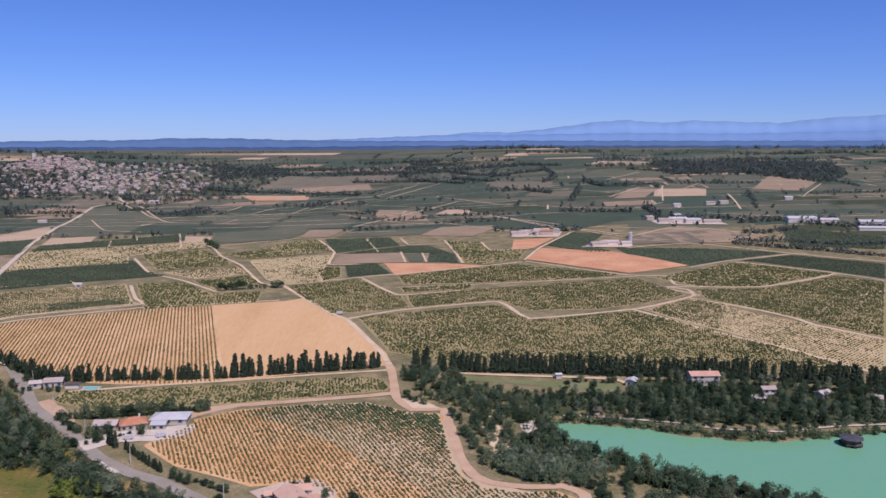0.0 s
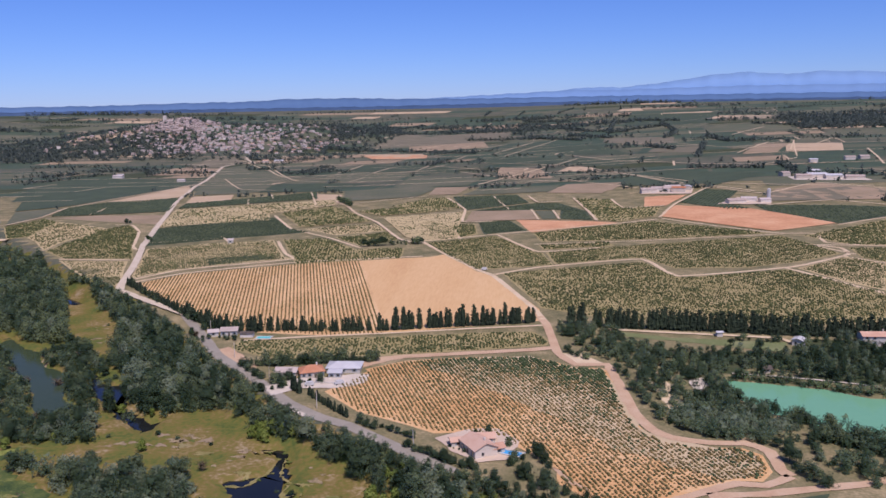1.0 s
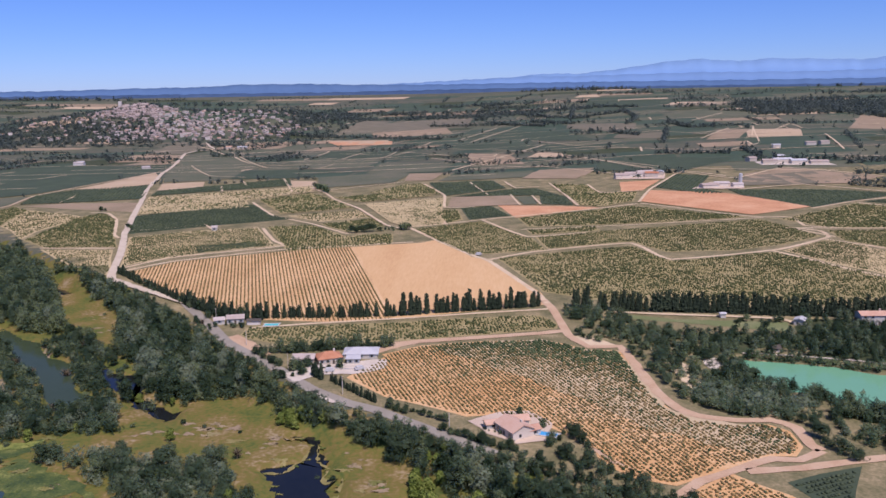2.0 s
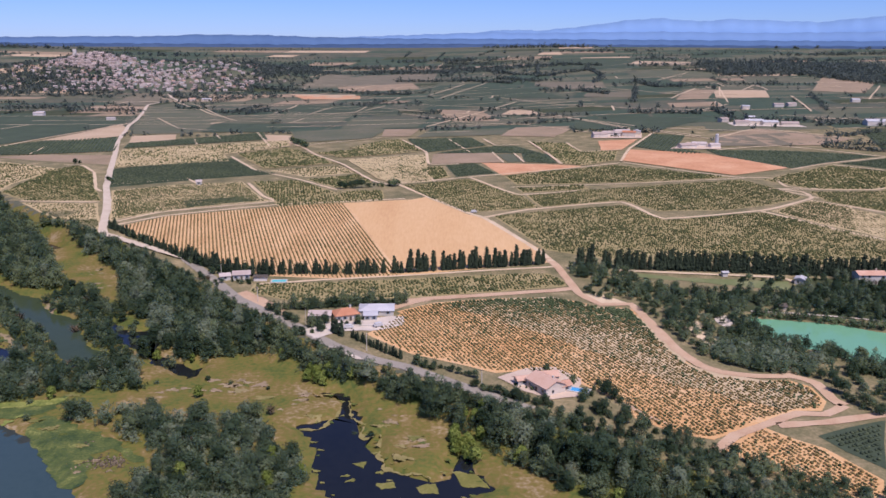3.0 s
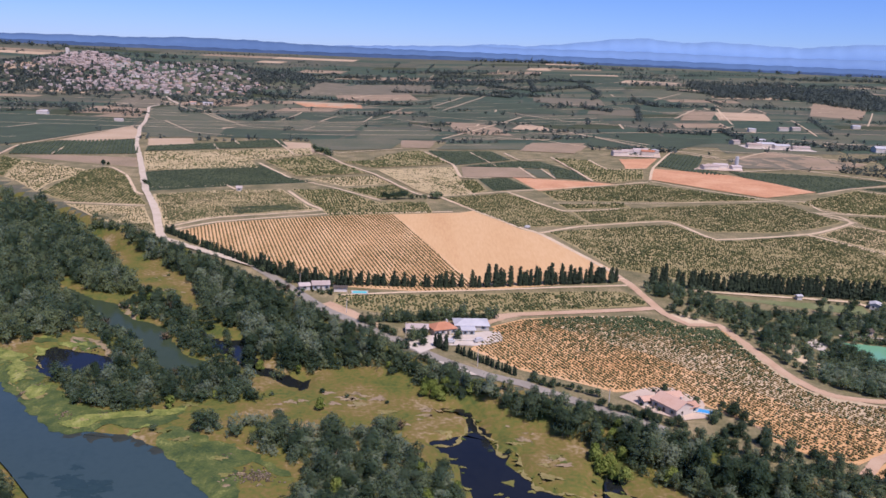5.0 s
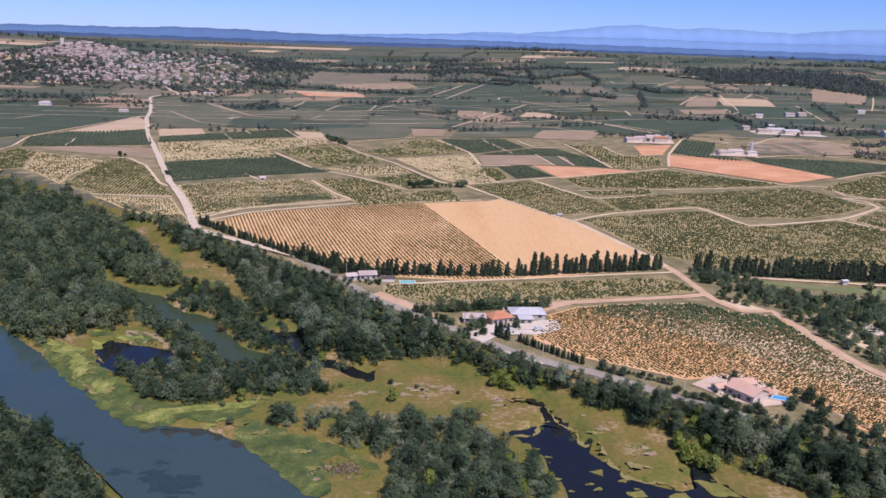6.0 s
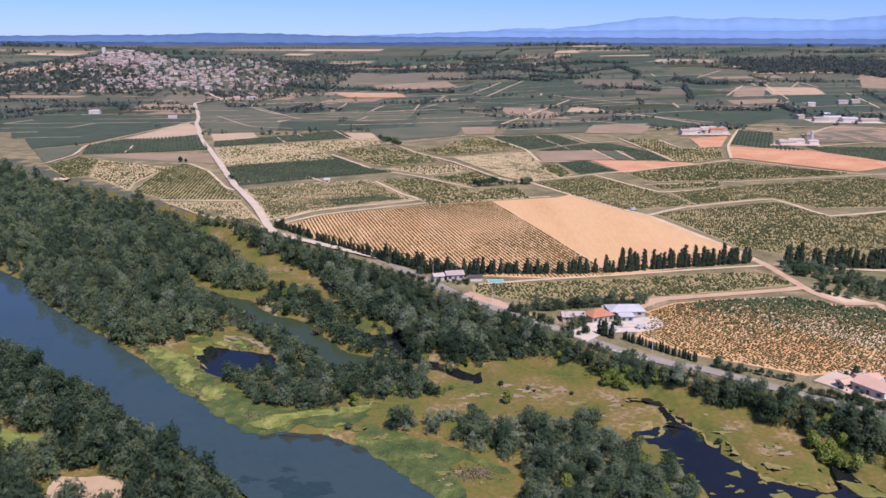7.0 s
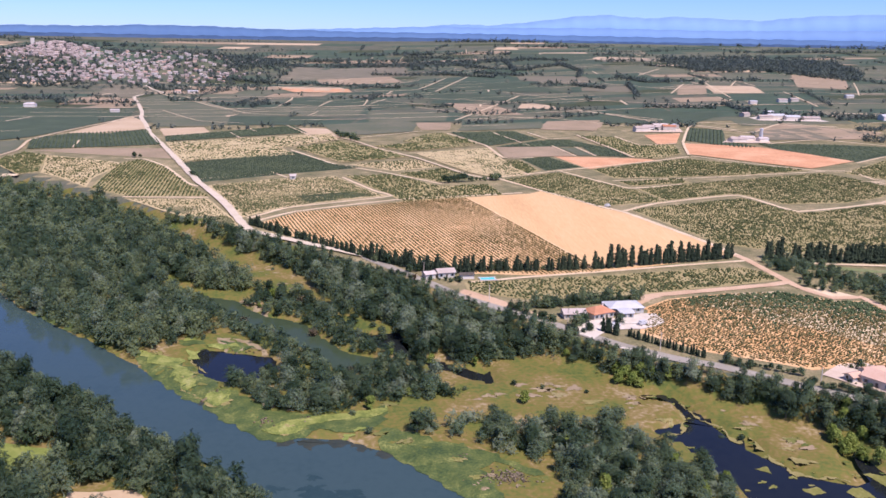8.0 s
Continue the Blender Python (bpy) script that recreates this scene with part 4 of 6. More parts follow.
def wood(name, places, sizes, shapes, mat, label, seed, kind="stuff", category="woodland"):
    """Many trees joined into one woodland."""
    rng = np.random.default_rng(seed)
    x, y = places
    if not len(x):
        return None
    z = height(x, y) - 0.2
    pick = rng.integers(0, len(shapes), len(x))
    allv, allf, alln, tones, base = [], [], [], [], 0
    for k, (v, f, w) in enumerate(shapes):
        m = pick == k
        c = int(m.sum())
        if not c:
            continue
        a = rng.uniform(0, 2 * np.pi, c)
        s = sizes[m]
        ca, sa = np.cos(a)[:, None], np.sin(a)[:, None]
        vx = (ca * v[:, 0] - sa * v[:, 1]) * s[:, None] + x[m][:, None]
        vy = (sa * v[:, 0] + ca * v[:, 1]) * s[:, None] + y[m][:, None]
        vz = v[:, 2] * (s * rng.uniform(0.85, 1.2, c))[:, None] + z[m][:, None]
        tones.append(np.repeat(rng.uniform(-0.5, 0.5, c), len(v)))
        alln.append(np.stack([ca * w[:, 0] - sa * w[:, 1], sa * w[:, 0] + ca * w[:, 1], np.broadcast_to(w[:, 2], (c, len(v)))], -1).reshape(-1, 3))
        allv.append(np.stack([vx, vy, vz], -1).reshape(-1, 3))
        allf.append((f[None] + (np.arange(c) * len(v))[:, None, None]).reshape(-1, 3) + base)
        base += c * len(v)
    me = mesh_of(name, np.concatenate(allv), np.concatenate(allf), mat, np.concatenate(alln))
    me.attributes.new("tone", "FLOAT", "POINT").data.foreach_set("value", np.concatenate(tones).astype(np.float32))
    return tagged(new(name, me), label, category, kind=kind)


def scattered(poly, pace, seed, edge=1.0, keep=None, dry=True):
    """Uneven places inside a polygon, about pace apart and out of the water."""
    rng = np.random.default_rng(seed)
    p = np.array(poly, float)
    gx_, gy_ = np.meshgrid(np.arange(p[:, 0].min(), p[:, 0].max(), pace), np.arange(p[:, 1].min(), p[:, 1].max(), pace))
    x = gx_.ravel() + rng.uniform(-0.5, 0.5, gx_.size) * pace
    y = gy_.ravel() + rng.uniform(-0.5, 0.5, gx_.size) * pace
    ok = depth_in(poly, x, y) > edge
    x, y = x[ok], y[ok]
    if dry:
        for _, w, *_ in WATERS:
            ok = depth_in(w, x, y) < -0.5
            x, y = x[ok], y[ok]
    if keep is not None:
        ok = keep(x, y)
        x, y = x[ok], y[ok]
    return x, y


BELT = [(-386, 561), (-353, 540), (-327, 506), (-280, 450), (-253, 382), (-232, 366), (-225, 326), (-214, 320), (-205, 312), (-186, 326), (-167, 325), (-157, 317), (-144, 303),
        (-121, 290), (-105, 275), (-91, 261), (-79, 250), (-70, 236), (-50, 215), (0, 190), (60, 165), (75, 178), (40, 205), (6, 226), (-20, 238), (-48, 256), (-63, 262), (-78, 270),
        (-98, 286), (-122, 301), (-143, 320), (-170, 352), (-198, 381), (-215, 405), (-250, 446), (-290, 486), (-324, 519), (-345, 540)]
WEST = [(-458, 447), (-411, 404), (-362, 356), (-338, 332), (-318, 352), (-301, 366), (-307, 377), (-321, 397), (-337, 409), (-356, 440), (-340, 440), (-322, 421), (-311, 422), (-296, 420), (-288, 405), (-300, 450), (-320, 490), (-369, 545), (-429, 606), (-540, 705), (-620, 780), (-660, 815), (-700, 700), (-590, 580)]
ISLAND = [(-296, 309), (-275, 313), (-275, 328), (-296, 355), (-335, 410), (-325, 409), (-305, 396), (-296, 421), (-275, 411), (-250, 376), (-238, 346), (-227, 327), (-218, 307), (-211, 296), (-208, 289), (-234, 287), (-257, 276), (-276, 279)]
MEADOW = [(-385, 562), (-357, 541), (-279, 450), (-258, 399), (-260, 389), (-300, 428), (-338, 484), (-362, 526)]
CENTRE = [(-228, 262), (-224, 270), (-217, 268), (-215, 260), (-211, 270), (-198, 272), (-190, 260), (-180, 272), (-169, 264), (-158, 264), (-150, 259), (-148, 242), (-139, 238), (-133, 228), (-133, 213), (-139, 199), (-186, 199), (-183, 229), (-185, 240), (-197, 246), (-209, 257)]
NEAR = [(-392, 326), (-364, 305), (-340, 284), (-304, 252), (-268, 216), (-262, 196), (-300, 188), (-350, 196), (-372, 230), (-420, 310)]
GLADES = [MEADOW, [(-358, 262), (-339, 256), (-326, 242), (-338, 234), (-356, 240)], [(-326, 231), (-306, 231), (-294, 217), (-300, 205), (-325, 212)]]


def no_glade(x, y):
    ok = np.ones(len(x), bool)
    for g in GLADES:
        ok &= ~inside(g, x, y)
    return ok


MID_CROWNS = [crown_shape(70 + i, 4.5, 8.6 + 0.6 * i, 150, 5, 0.56, 0.03, 15) for i in range(5)]
LAKESIDE = [tree_kind("lakeside_tree", "dark green broadleaf tree by the lake", "tree", crown_shape(20 + i, 3.5, 7.0 + i, 150, 4, 0.55, 0.06, 12),
                      trunk_mesh("trunk", 0.25, 5.5, 4, 20 + i), "leaf", "lakeside trees") for i in range(2)]
COPSE = [(-26, 452), (2, 452), (14, 424), (40, 410), (57, 384), (48, 374), (47, 352), (50, 330), (60, 318), (40, 322), (24, 328), (16, 345), (12, 375), (4, 392), (-12, 405), (-20, 430)]
PARK = [(100, 436), (232, 415), (300, 395), (290, 372), (199, 366), (148, 357), (107, 370), (60, 380), (40, 400), (60, 412), (92, 408)]
LAKE_EDGE = [(42, 374), (51, 356), (60, 336), (80, 318), (112, 299), (150, 272), (190, 254), (185, 244), (140, 262), (100, 282), (70, 303), (50, 325), (40, 350)]
SHORE = [(58, 300), (62, 318), (80, 310), (112, 291), (150, 262), (220, 228), (260, 200), (150, 200), (95, 240), (68, 272)]


def plant_trees():
    rng = random.Random(3)
    nr = np.random.default_rng(4)
    # single trees, where the way passes nearest
    for poly, pace, seed, grey in ((CENTRE, 5.2, 1, 0.5), (ISLAND, 5.3, 2, 0.4)):
        x, y = scattered(poly, pace, seed, 0.5, no_glade)
        for a, b in zip(x, y):
            r = rng.random()
            low_ = 0.48 if poly is ISLAND and float(-depth_in(BACKWATER, np.array([a]), np.array([b]))[0]) < 13 else 1.0
            if poly is CENTRE and a < -175 and rng.random() < 0.012 * (-175 - a):
                continue
            if r < grey:
                put_tree(rng.choice(WILLOW), a, b, low_ * rng.choice([rng.uniform(0.4, 0.8), rng.uniform(0.7, 1.2)]), rng, rng.uniform(0.8, 1.15))
            elif r < grey + 0.07:
                put_tree(BRIGHT[0], a, b, low_ * rng.uniform(0.45, 0.85), rng)
            else:
                put_tree(rng.choice(BROAD), a, b, low_ * rng.choice([rng.uniform(0.4, 0.75), rng.uniform(0.7, 1.1)]), rng, rng.uniform(0.75, 1.1))
    # the belt between marsh and road: its marsh edge tree by tree, the rest as a wood
    x, y = scattered(BELT, 4.8, 5, 0.3, no_glade)
    d = side_of(BANK, x, y)
    edge = (y < 335) & (depth_in(BELT, x, y) < 3.5) & (d < -14)
    for a, b in zip(x[edge], y[edge]):
        put_tree(BRIGHT[0] if rng.random() < 0.12 else rng.choice(BROAD), a, b, rng.uniform(0.5, 1.05), rng, rng.uniform(0.75, 1.15))
    grey = nr.random(len(x)) < 0.24
    near_road = np.clip(1.05 - 0.055 * np.clip(d + 17, 0, 14), 0.38, 1.05)
    size = nr.uniform(0.55, 1.2, len(x)) * near_road
    for m, mat, name in ((~edge & ~grey, "leaf", "riverside_wood"), (~edge & grey, "leaf_grey", "willow_wood")):
        wood(name, (x[m], y[m]), size[m], MID_CROWNS, mat, "dense wood between the marsh and the road", 11)
    x, y = scattered(WEST, 5.4, 6, 0.5, no_glade)
    ok = y < 900
    x, y = x[ok], y[ok]
    grey = nr.random(len(x)) < 0.08 + 0.22 * step(440, 370, y)
    size = nr.uniform(0.55, 1.3, len(x))
    for m, shapes, mat, label in ((~grey & (y < 520), LIGHT_CROWNS, "leaf", "dense dark green wood on the river bank"), (~grey & (y >= 520), SMALL_CROWNS, "leaf", "dense dark green wood up the river"),
                                  (grey & (y < 520), LIGHT_CROWNS, "leaf_grey", "grey-green willows on the river bank"), (grey & (y >= 520), SMALL_CROWNS, "leaf_grey", "grey-green willows up the river")):
        wood("river_wood" if mat == "leaf" else "willow_wood", (x[m], y[m]), size[m] * (1.0 if mat == "leaf" else 0.85), shapes, mat, label, 13)
    x, y = scattered(NEAR, 5.2, 3, 1.0, no_glade)
    grey = nr.random(len(x)) < 0.15
    wood("river_wood", (x[~grey], y[~grey]), nr.uniform(0.7, 1.35, (~grey).sum()), LIGHT_CROWNS, "leaf", "dark green wood on the near river bank", 15)
    wood("willow_wood", (x[grey], y[grey]), nr.uniform(0.6, 0.95, grey.sum()), LIGHT_CROWNS, "leaf_grey", "grey-green willows on the near river bank", 16)
    # bushes that hang over the near bank
    bank = smooth_line([(-264, 208), (-290, 238), (-306, 254), (-324, 270), (-344, 288), (-366, 309), (-394, 330), (-470, 396)], 1.6)
    bx = np.array([p.x for p in bank]) + nr.uniform(-3.0, 0.8, len(bank))
    by = np.array([p.y for p in bank]) + nr.uniform(-3.2, -0.4, len(bank))
    wood("bank_bushes", (bx, by), nr.uniform(0.35, 0.9, len(bank)), LIGHT_CROWNS, "leaf", "dark green bushes hanging over the river bank", 17, category="bushes")
    # undergrowth below the trees
    for k, (poly, pace) in enumerate(((BELT, 4.2), (CENTRE, 3.8), (ISLAND, 3.6), (WEST, 6.0), (NEAR, 5.0), (COPSE, 4.8), (SHORE, 5.4), (LAKE_EDGE, 4.0), (PARK, 7.0), ([(22, 330), (56, 328), (64, 308), (50, 296), (30, 300), (20, 312)], 2.6))):
        x, y = scattered(poly, pace, 50 + k, 0.3, no_glade)
        ok = (y < 620) & (nr.random(len(x)) < (0.5 if k in (5, 6, 7) else 0.85))
        wood("undergrowth", (x[ok], y[ok]), nr.uniform(0.8, 1.7, ok.sum()), LOW_SHRUBS, "leaf_grey" if k in (1, 6, 9) else "leaf", "low leafy undergrowth below the trees", 60 + k, category="undergrowth")
    x, y = scattered(PARK, 5.4, 34, -2.0)
    ok = (nr.random(len(x)) < 0.8) & (np.hypot(x - 137, y - 420) > 9) & (np.hypot(x - 100, y - 420) > 7) & (np.hypot(x - 165, y - 405) > 6) & (np.hypot(x - 190, y - 398) > 6)
    grey = nr.random(len(x)) < 0.36
    wood("lakeside_wood", (x[ok & ~grey], y[ok & ~grey]), nr.uniform(0.42, 0.78, (ok & ~grey).sum()), LIGHT_CROWNS, "leaf", "dense dark green park trees above the lake", 35)
    wood("lakeside_wood", (x[ok & grey], y[ok & grey]), nr.uniform(0.4, 0.65, (ok & grey).sum()), LIGHT_CROWNS, "leaf_grey", "grey-green park trees above the lake", 36)
    edge_ = smooth_line([(46, 372), (57, 374), (77, 369.5), (94, 364.5), (106, 358), (122, 352.5), (148, 349.5), (176, 356), (200, 360), (260, 366)], 1.5)
    ex = np.array([p.x for p in edge_]) + nr.uniform(-0.8, 0.8, len(edge_))
    ey = np.array([p.y for p in edge_]) + nr.uniform(-3.2, 0.4, len(edge_))
    wood("shore_reeds", (ex, ey), nr.uniform(0.7, 1.4, len(ex)), LOW_SHRUBS, "leaf", "low bushes and reeds along the lake shore", 38, category="reeds")
    for a, b in ((-177, 249), (-172, 222), (-145, 222), (-135, 224), (-144, 218), (-185, 284), (-240, 281), (-82, 249), (-78, 250), (-145, 306), (-141, 304), (-137, 301), (-133, 300), (-128, 297), (-84, 262), (-80, 259), (-77, 262), (-170, 206), (-160, 200), (-222, 330), (-216, 327)):
        put_tree(BRIGHT[0], a, b, rng.uniform(0.7, 0.95), rng, rng.uniform(0.9, 1.1))
    for a, b in [(-296, 358), (-290, 352), (-286, 358), (-301, 362), (-306, 367), (-295, 369), (-309, 360), (-312, 353), (-318, 356), (-276, 342), (-272, 334)]:
        put_tree(rng.choice(WILLOW), a, b, rng.uniform(0.32, 0.5), rng, rng.uniform(0.7, 1.0))
    for a, b in [(-146, 300), (-141, 298), (-139, 296), (-143, 303), (-87, 250), (-84, 247), (-87, 245), (-87, 253), (-83, 241), (-80, 236)]:
        put_tree(BRIGHT[0], a, b, rng.uniform(0.75, 1.05), rng, rng.uniform(0.8, 1.0))
    for a, b in ((-262, 378), (-254, 366), (-248, 372), (-246, 362), (-240, 366), (-258, 388), (-264, 392), (-236, 352), (-250, 352), (-244, 340), (-232, 344)):
        put_tree(rng.choice(WILLOW + BROAD), a, b, rng.uniform(0.5, 0.8), rng, rng.uniform(0.7, 1.0))
    for a, b in [(-248, 314), (-266, 359), (-219, 416), (-312, 438), (-298, 371), (-239, 394), (-339, 404), (-285, 363), (-390, 439), (-275, 394), (-156, 214), (-154, 269), (-175, 240)]:
        put_tree(DEAD, a, b, rng.uniform(0.6, 1.0), rng, rng.uniform(0.8, 1.1))
    # round the lake
    for poly, pace, seed, grey in ((COPSE, 5.6, 31, 0.42), (SHORE, 10.0, 33, 0.5), (LAKE_EDGE, 6.6, 37, 0.4)):
        x, y = scattered(poly, pace, seed, 0.5)
        for a, b in zip(x, y):
            if rng.random() < 0.1 or math.hypot(a - 35, b - 355) < 10:
                continue
            if rng.random() < grey:
                put_tree(rng.choice(WILLOW), a, b, rng.uniform(0.55, 0.85), rng, rng.uniform(0.7, 1.0))
            else:
                put_tree(rng.choice(LAKESIDE), a, b, rng.uniform(0.65, 1.1), rng, rng.uniform(0.75, 1.1))


# the park's sheet is coloured darker for shaded grass, the others as dry margin
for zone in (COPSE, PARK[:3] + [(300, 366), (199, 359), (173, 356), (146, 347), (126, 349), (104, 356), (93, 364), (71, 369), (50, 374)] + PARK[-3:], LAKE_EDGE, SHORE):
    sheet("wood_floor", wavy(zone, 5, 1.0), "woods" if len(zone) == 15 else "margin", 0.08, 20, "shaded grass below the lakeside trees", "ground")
plant_trees()

# cypress row along the field road
CYPRESS_LINE = [(-318, 531), (-268, 481), (-238, 452), (-205, 428), (-180, 432), (-147, 433), (-117, 437), (-77, 447), (-36, 457)]


def cypress_row():
    rng = random.Random(9)
    pts = smooth_line(CYPRESS_LINE, 1.8)
    for i, p in enumerate(pts):
        if p.x > -118 and (i % 8 in (0, 5) or rng.random() < 0.05) or p.x <= -118 and rng.random() < 0.28:
            continue
        put_tree(rng.choice(CYPRESS), p.x + rng.uniform(-0.5, 0.5), p.y + rng.uniform(-0.5, 0.5), rng.uniform(0.72, 1.05) * (0.58 if p.x < -245 else rng.uniform(0.62, 1.0) if p.x < -118 else 1.0), rng, rng.uniform(0.75, 1.1))


cypress_row()


def windbreak():
    rng = random.Random(10)
    for i, p in enumerate(smooth_line([(-16, 456), (5, 450), (36, 447), (66, 445), (96, 441), (156, 437), (228, 420), (300, 400)], 2.1)):
        if rng.random() < 0.08:
            continue
        put_tree(rng.choice(CYPRESS), p.x + rng.uniform(-0.6, 0.6), p.y + rng.uniform(-0.6, 0.6), rng.uniform(0.85, 1.1), rng, rng.uniform(0.8, 1.0))


windbreak()


def hedges():
    """Shrubs and small trees along roads, banks and gardens: a line, pace, size."""
    rng = random.Random(12)
    lines = [([(-132, 334), (-122, 323), (-109, 309)], 1.3, 0.34, CYPRESS), ([(-103, 303), (-99, 301), (-95, 299)], 2.6, 0.6, LAKESIDE), ([(-92, 300), (-86, 295), (-78, 290)], 1.8, 0.9, SHRUB), ([(-172, 372), (-163, 373), (-150, 376), (-132, 380), (-112, 384)], 1.9, 0.85, LAKESIDE),
             ([(-176, 372), (-168, 362), (-160, 352)], 3.2, 0.7, LAKESIDE), ([(-160, 373), (-142, 378), (-128, 381)], 3.4, 0.6, LAKESIDE), ([(-142, 340), (-139, 338), (-136.5, 335.5)], 1.4, 0.55, CYPRESS), ([(-132, 350.5)], 2.0, 0.72, LAKESIDE),
             ([(-312, 526), (-290, 503), (-262, 475), (-238, 450)], 5.0, 0.62, LAKESIDE), ([(-236, 450), (-205, 432), (-180, 435), (-150, 435), (-122, 437)], 4.2, 0.72, LAKESIDE),
             ([(-214, 414), (-207, 416), (-198, 416)], 3.4, 0.9, SHRUB), ([(-41.5, 285.5)], 3.0, 0.7, LAKESIDE), ([(-50, 253), (-30, 241), (0, 226)], 3.6, 0.62, BROAD), ([(128, 421), (134, 419), (145, 419), (150, 423)], 3.0, 0.5, LAKESIDE),
             ([(-184, 682), (-176, 685), (-166, 688)], 3.0, 2.0, SHRUB), ([(-160, 690), (-150, 693)], 3.0, 1.9, SHRUB), ([(-144, 695), (-137, 698)], 2.6, 2.1, SHRUB),
             ([(-316, 530), (-310, 527)], 3.0, 0.9, LAKESIDE), ([(-392, 711), (-388, 707)], 3.0, 1.4, SHRUB), ([(-285, 1001), (-275, 985), (-262, 962)], 6.0, 2.2, SHRUB),
             ([(-470, 818), (-462, 812)], 4.0, 1.6, SHRUB), ([(-80, 282), (-66, 272), (-52, 264)], 2.0, 1.15, SHRUB), ([(-67, 277), (-60, 270), (-50, 263)], 3.2, 0.36, LAKESIDE), ([(-51, 291.5)], 2.0, 0.9, SHRUB), ([(-64, 284), (-54, 276)], 2.2, 0.55, SHRUB),
             ([(-42, 270), (-36, 276), (-33, 284), (-30, 276), (-27, 268)], 3.4, 0.75, LAKESIDE), ([(-38, 262), (-28, 252), (-14, 242)], 3.4, 0.8, LAKESIDE),
             ([(-20, 410), (-16, 400), (-10, 396)], 4.5, 1.3, SHRUB), ([(16, 318), (22, 310), (34, 302), (48, 300), (58, 290)], 3.6, 1.5, SHRUB),
             ([(10, 350), (13, 335), (18, 322)], 3.5, 1.6, SHRUB), ([(4, 380), (8, 366), (11, 352)], 4.0, 1.5, SHRUB), ([(56, 282), (58, 272), (62, 262)], 3.0, 1.6, SHRUB),
             ([(70, 280), (85, 268), (100, 255)], 4.0, 1.4, SHRUB), ([(70, 430), (80, 429), (90, 428)], 3.0, 1.3, SHRUB), ([(60, 377), (90, 371), (108, 366), (125, 358), (148, 355), (180, 362)], 4.5, 0.9, SHRUB),
             ([(-222, 432), (-212, 432), (-204, 436), (-190, 434)], 3.4, 0.8, LAKESIDE), ([(-228, 428), (-218, 414), (-212, 408)], 3.6, 1.0, SHRUB), ([(-200, 414), (-192, 412)], 3.0, 0.9, SHRUB),
             ([(-158, 336), (-150, 338), (-146, 344)], 3.0, 0.6, LAKESIDE), ([(-140, 349), (-136, 351)], 2.6, 0.8, SHRUB), ([(-152, 346), (-147, 352)], 2.2, 0.8, LAKESIDE), ([(-56, 296), (-52, 298)], 5.0, 0.5, LAKESIDE)]
    for line, pace, size, kinds in lines:
        for p in (smooth_line(line, pace) if len(line) > 1 else [Vector((*line[0], 0))]):
            j = 0.4 if kinds is CYPRESS else 0.3 * pace
            put_tree(rng.choice(kinds), p.x + rng.uniform(-j, j), p.y + rng.uniform(-j, j), size * (rng.uniform(0.75, 1.15) if kinds is CYPRESS else rng.uniform(0.5, 1.3)), rng, rng.uniform(0.75, 1.2))
    # lone bushes on the marsh
    for x, y in ((-186, 300), (-176, 296), (-160, 292), (-122, 258), (-118, 250), (-116, 256), (-205, 296), (-214, 300), (-289, 470), (-296, 462), (-283, 455), (-240, 262), (-246, 276), (-212, 262)):
        put_tree(rng.choice(SHRUB), x, y, rng.uniform(0.5, 1.1), rng, rng.uniform(0.6, 1.0))


hedges()

# ---- water weed, mud and bare patches ----
def raft(name, poly, mat, z, label, category, seed):
    """A floating or low mat with a ragged edge and a little thickness."""
    size = max(p[0] for p in poly) - min(p[0] for p in poly)
    edge = wavy(wavy(poly, 2.4, min(0.9, 0.1 * size), seed), 0.7, min(0.35, 0.05 * size), seed + 9)
    bm = bmesh.new()
    face = bm.faces.new([bm.verts.new((x, y, z)) for x, y in edge])
    bm.normal_update()
    if face.normal.z < 0:
        face.normal_flip()
    ext = bmesh.ops.extrude_face_region(bm, geom=[face])
    for v in ext["geom"]:
        if isinstance(v, bmesh.types.BMVert):
            v.co.z += 0.12
    bmesh.ops.triangulate(bm, faces=[f for f in bm.faces if len(f.verts) > 4])
    me = bpy.data.meshes.new(name)
    bm.to_mesh(me)
    bm.free()
    me.materials.append(M[mat])
    return tagged(new(name, me), label, category, kind="structure")


def fringe(poly, mat, level, seed, label):
    """Weed and wet grass that lies on the bank and floats out on the water."""
    bm = cut_sheet(wavy(poly, 2.0, 1.5, seed), 3.0)
    xy = np.array([v.co[:2] for v in bm.verts])
    z = np.maximum(height(xy[:, 0], xy[:, 1]) + 0.12, level + 0.05) + 0.012 * seed
    for v, h in zip(bm.verts, z):
        v.co.z = h
    bm.normal_update()
    for f in bm.faces:
        if f.normal.z < 0:
            f.normal_flip()
    me = bpy.data.meshes.new("weed_mat")
    bm.to_mesh(me)
    bm.free()
    me.materials.append(M[mat])
    tagged(new("weed_mat", me), label, "water weed", kind="structure")


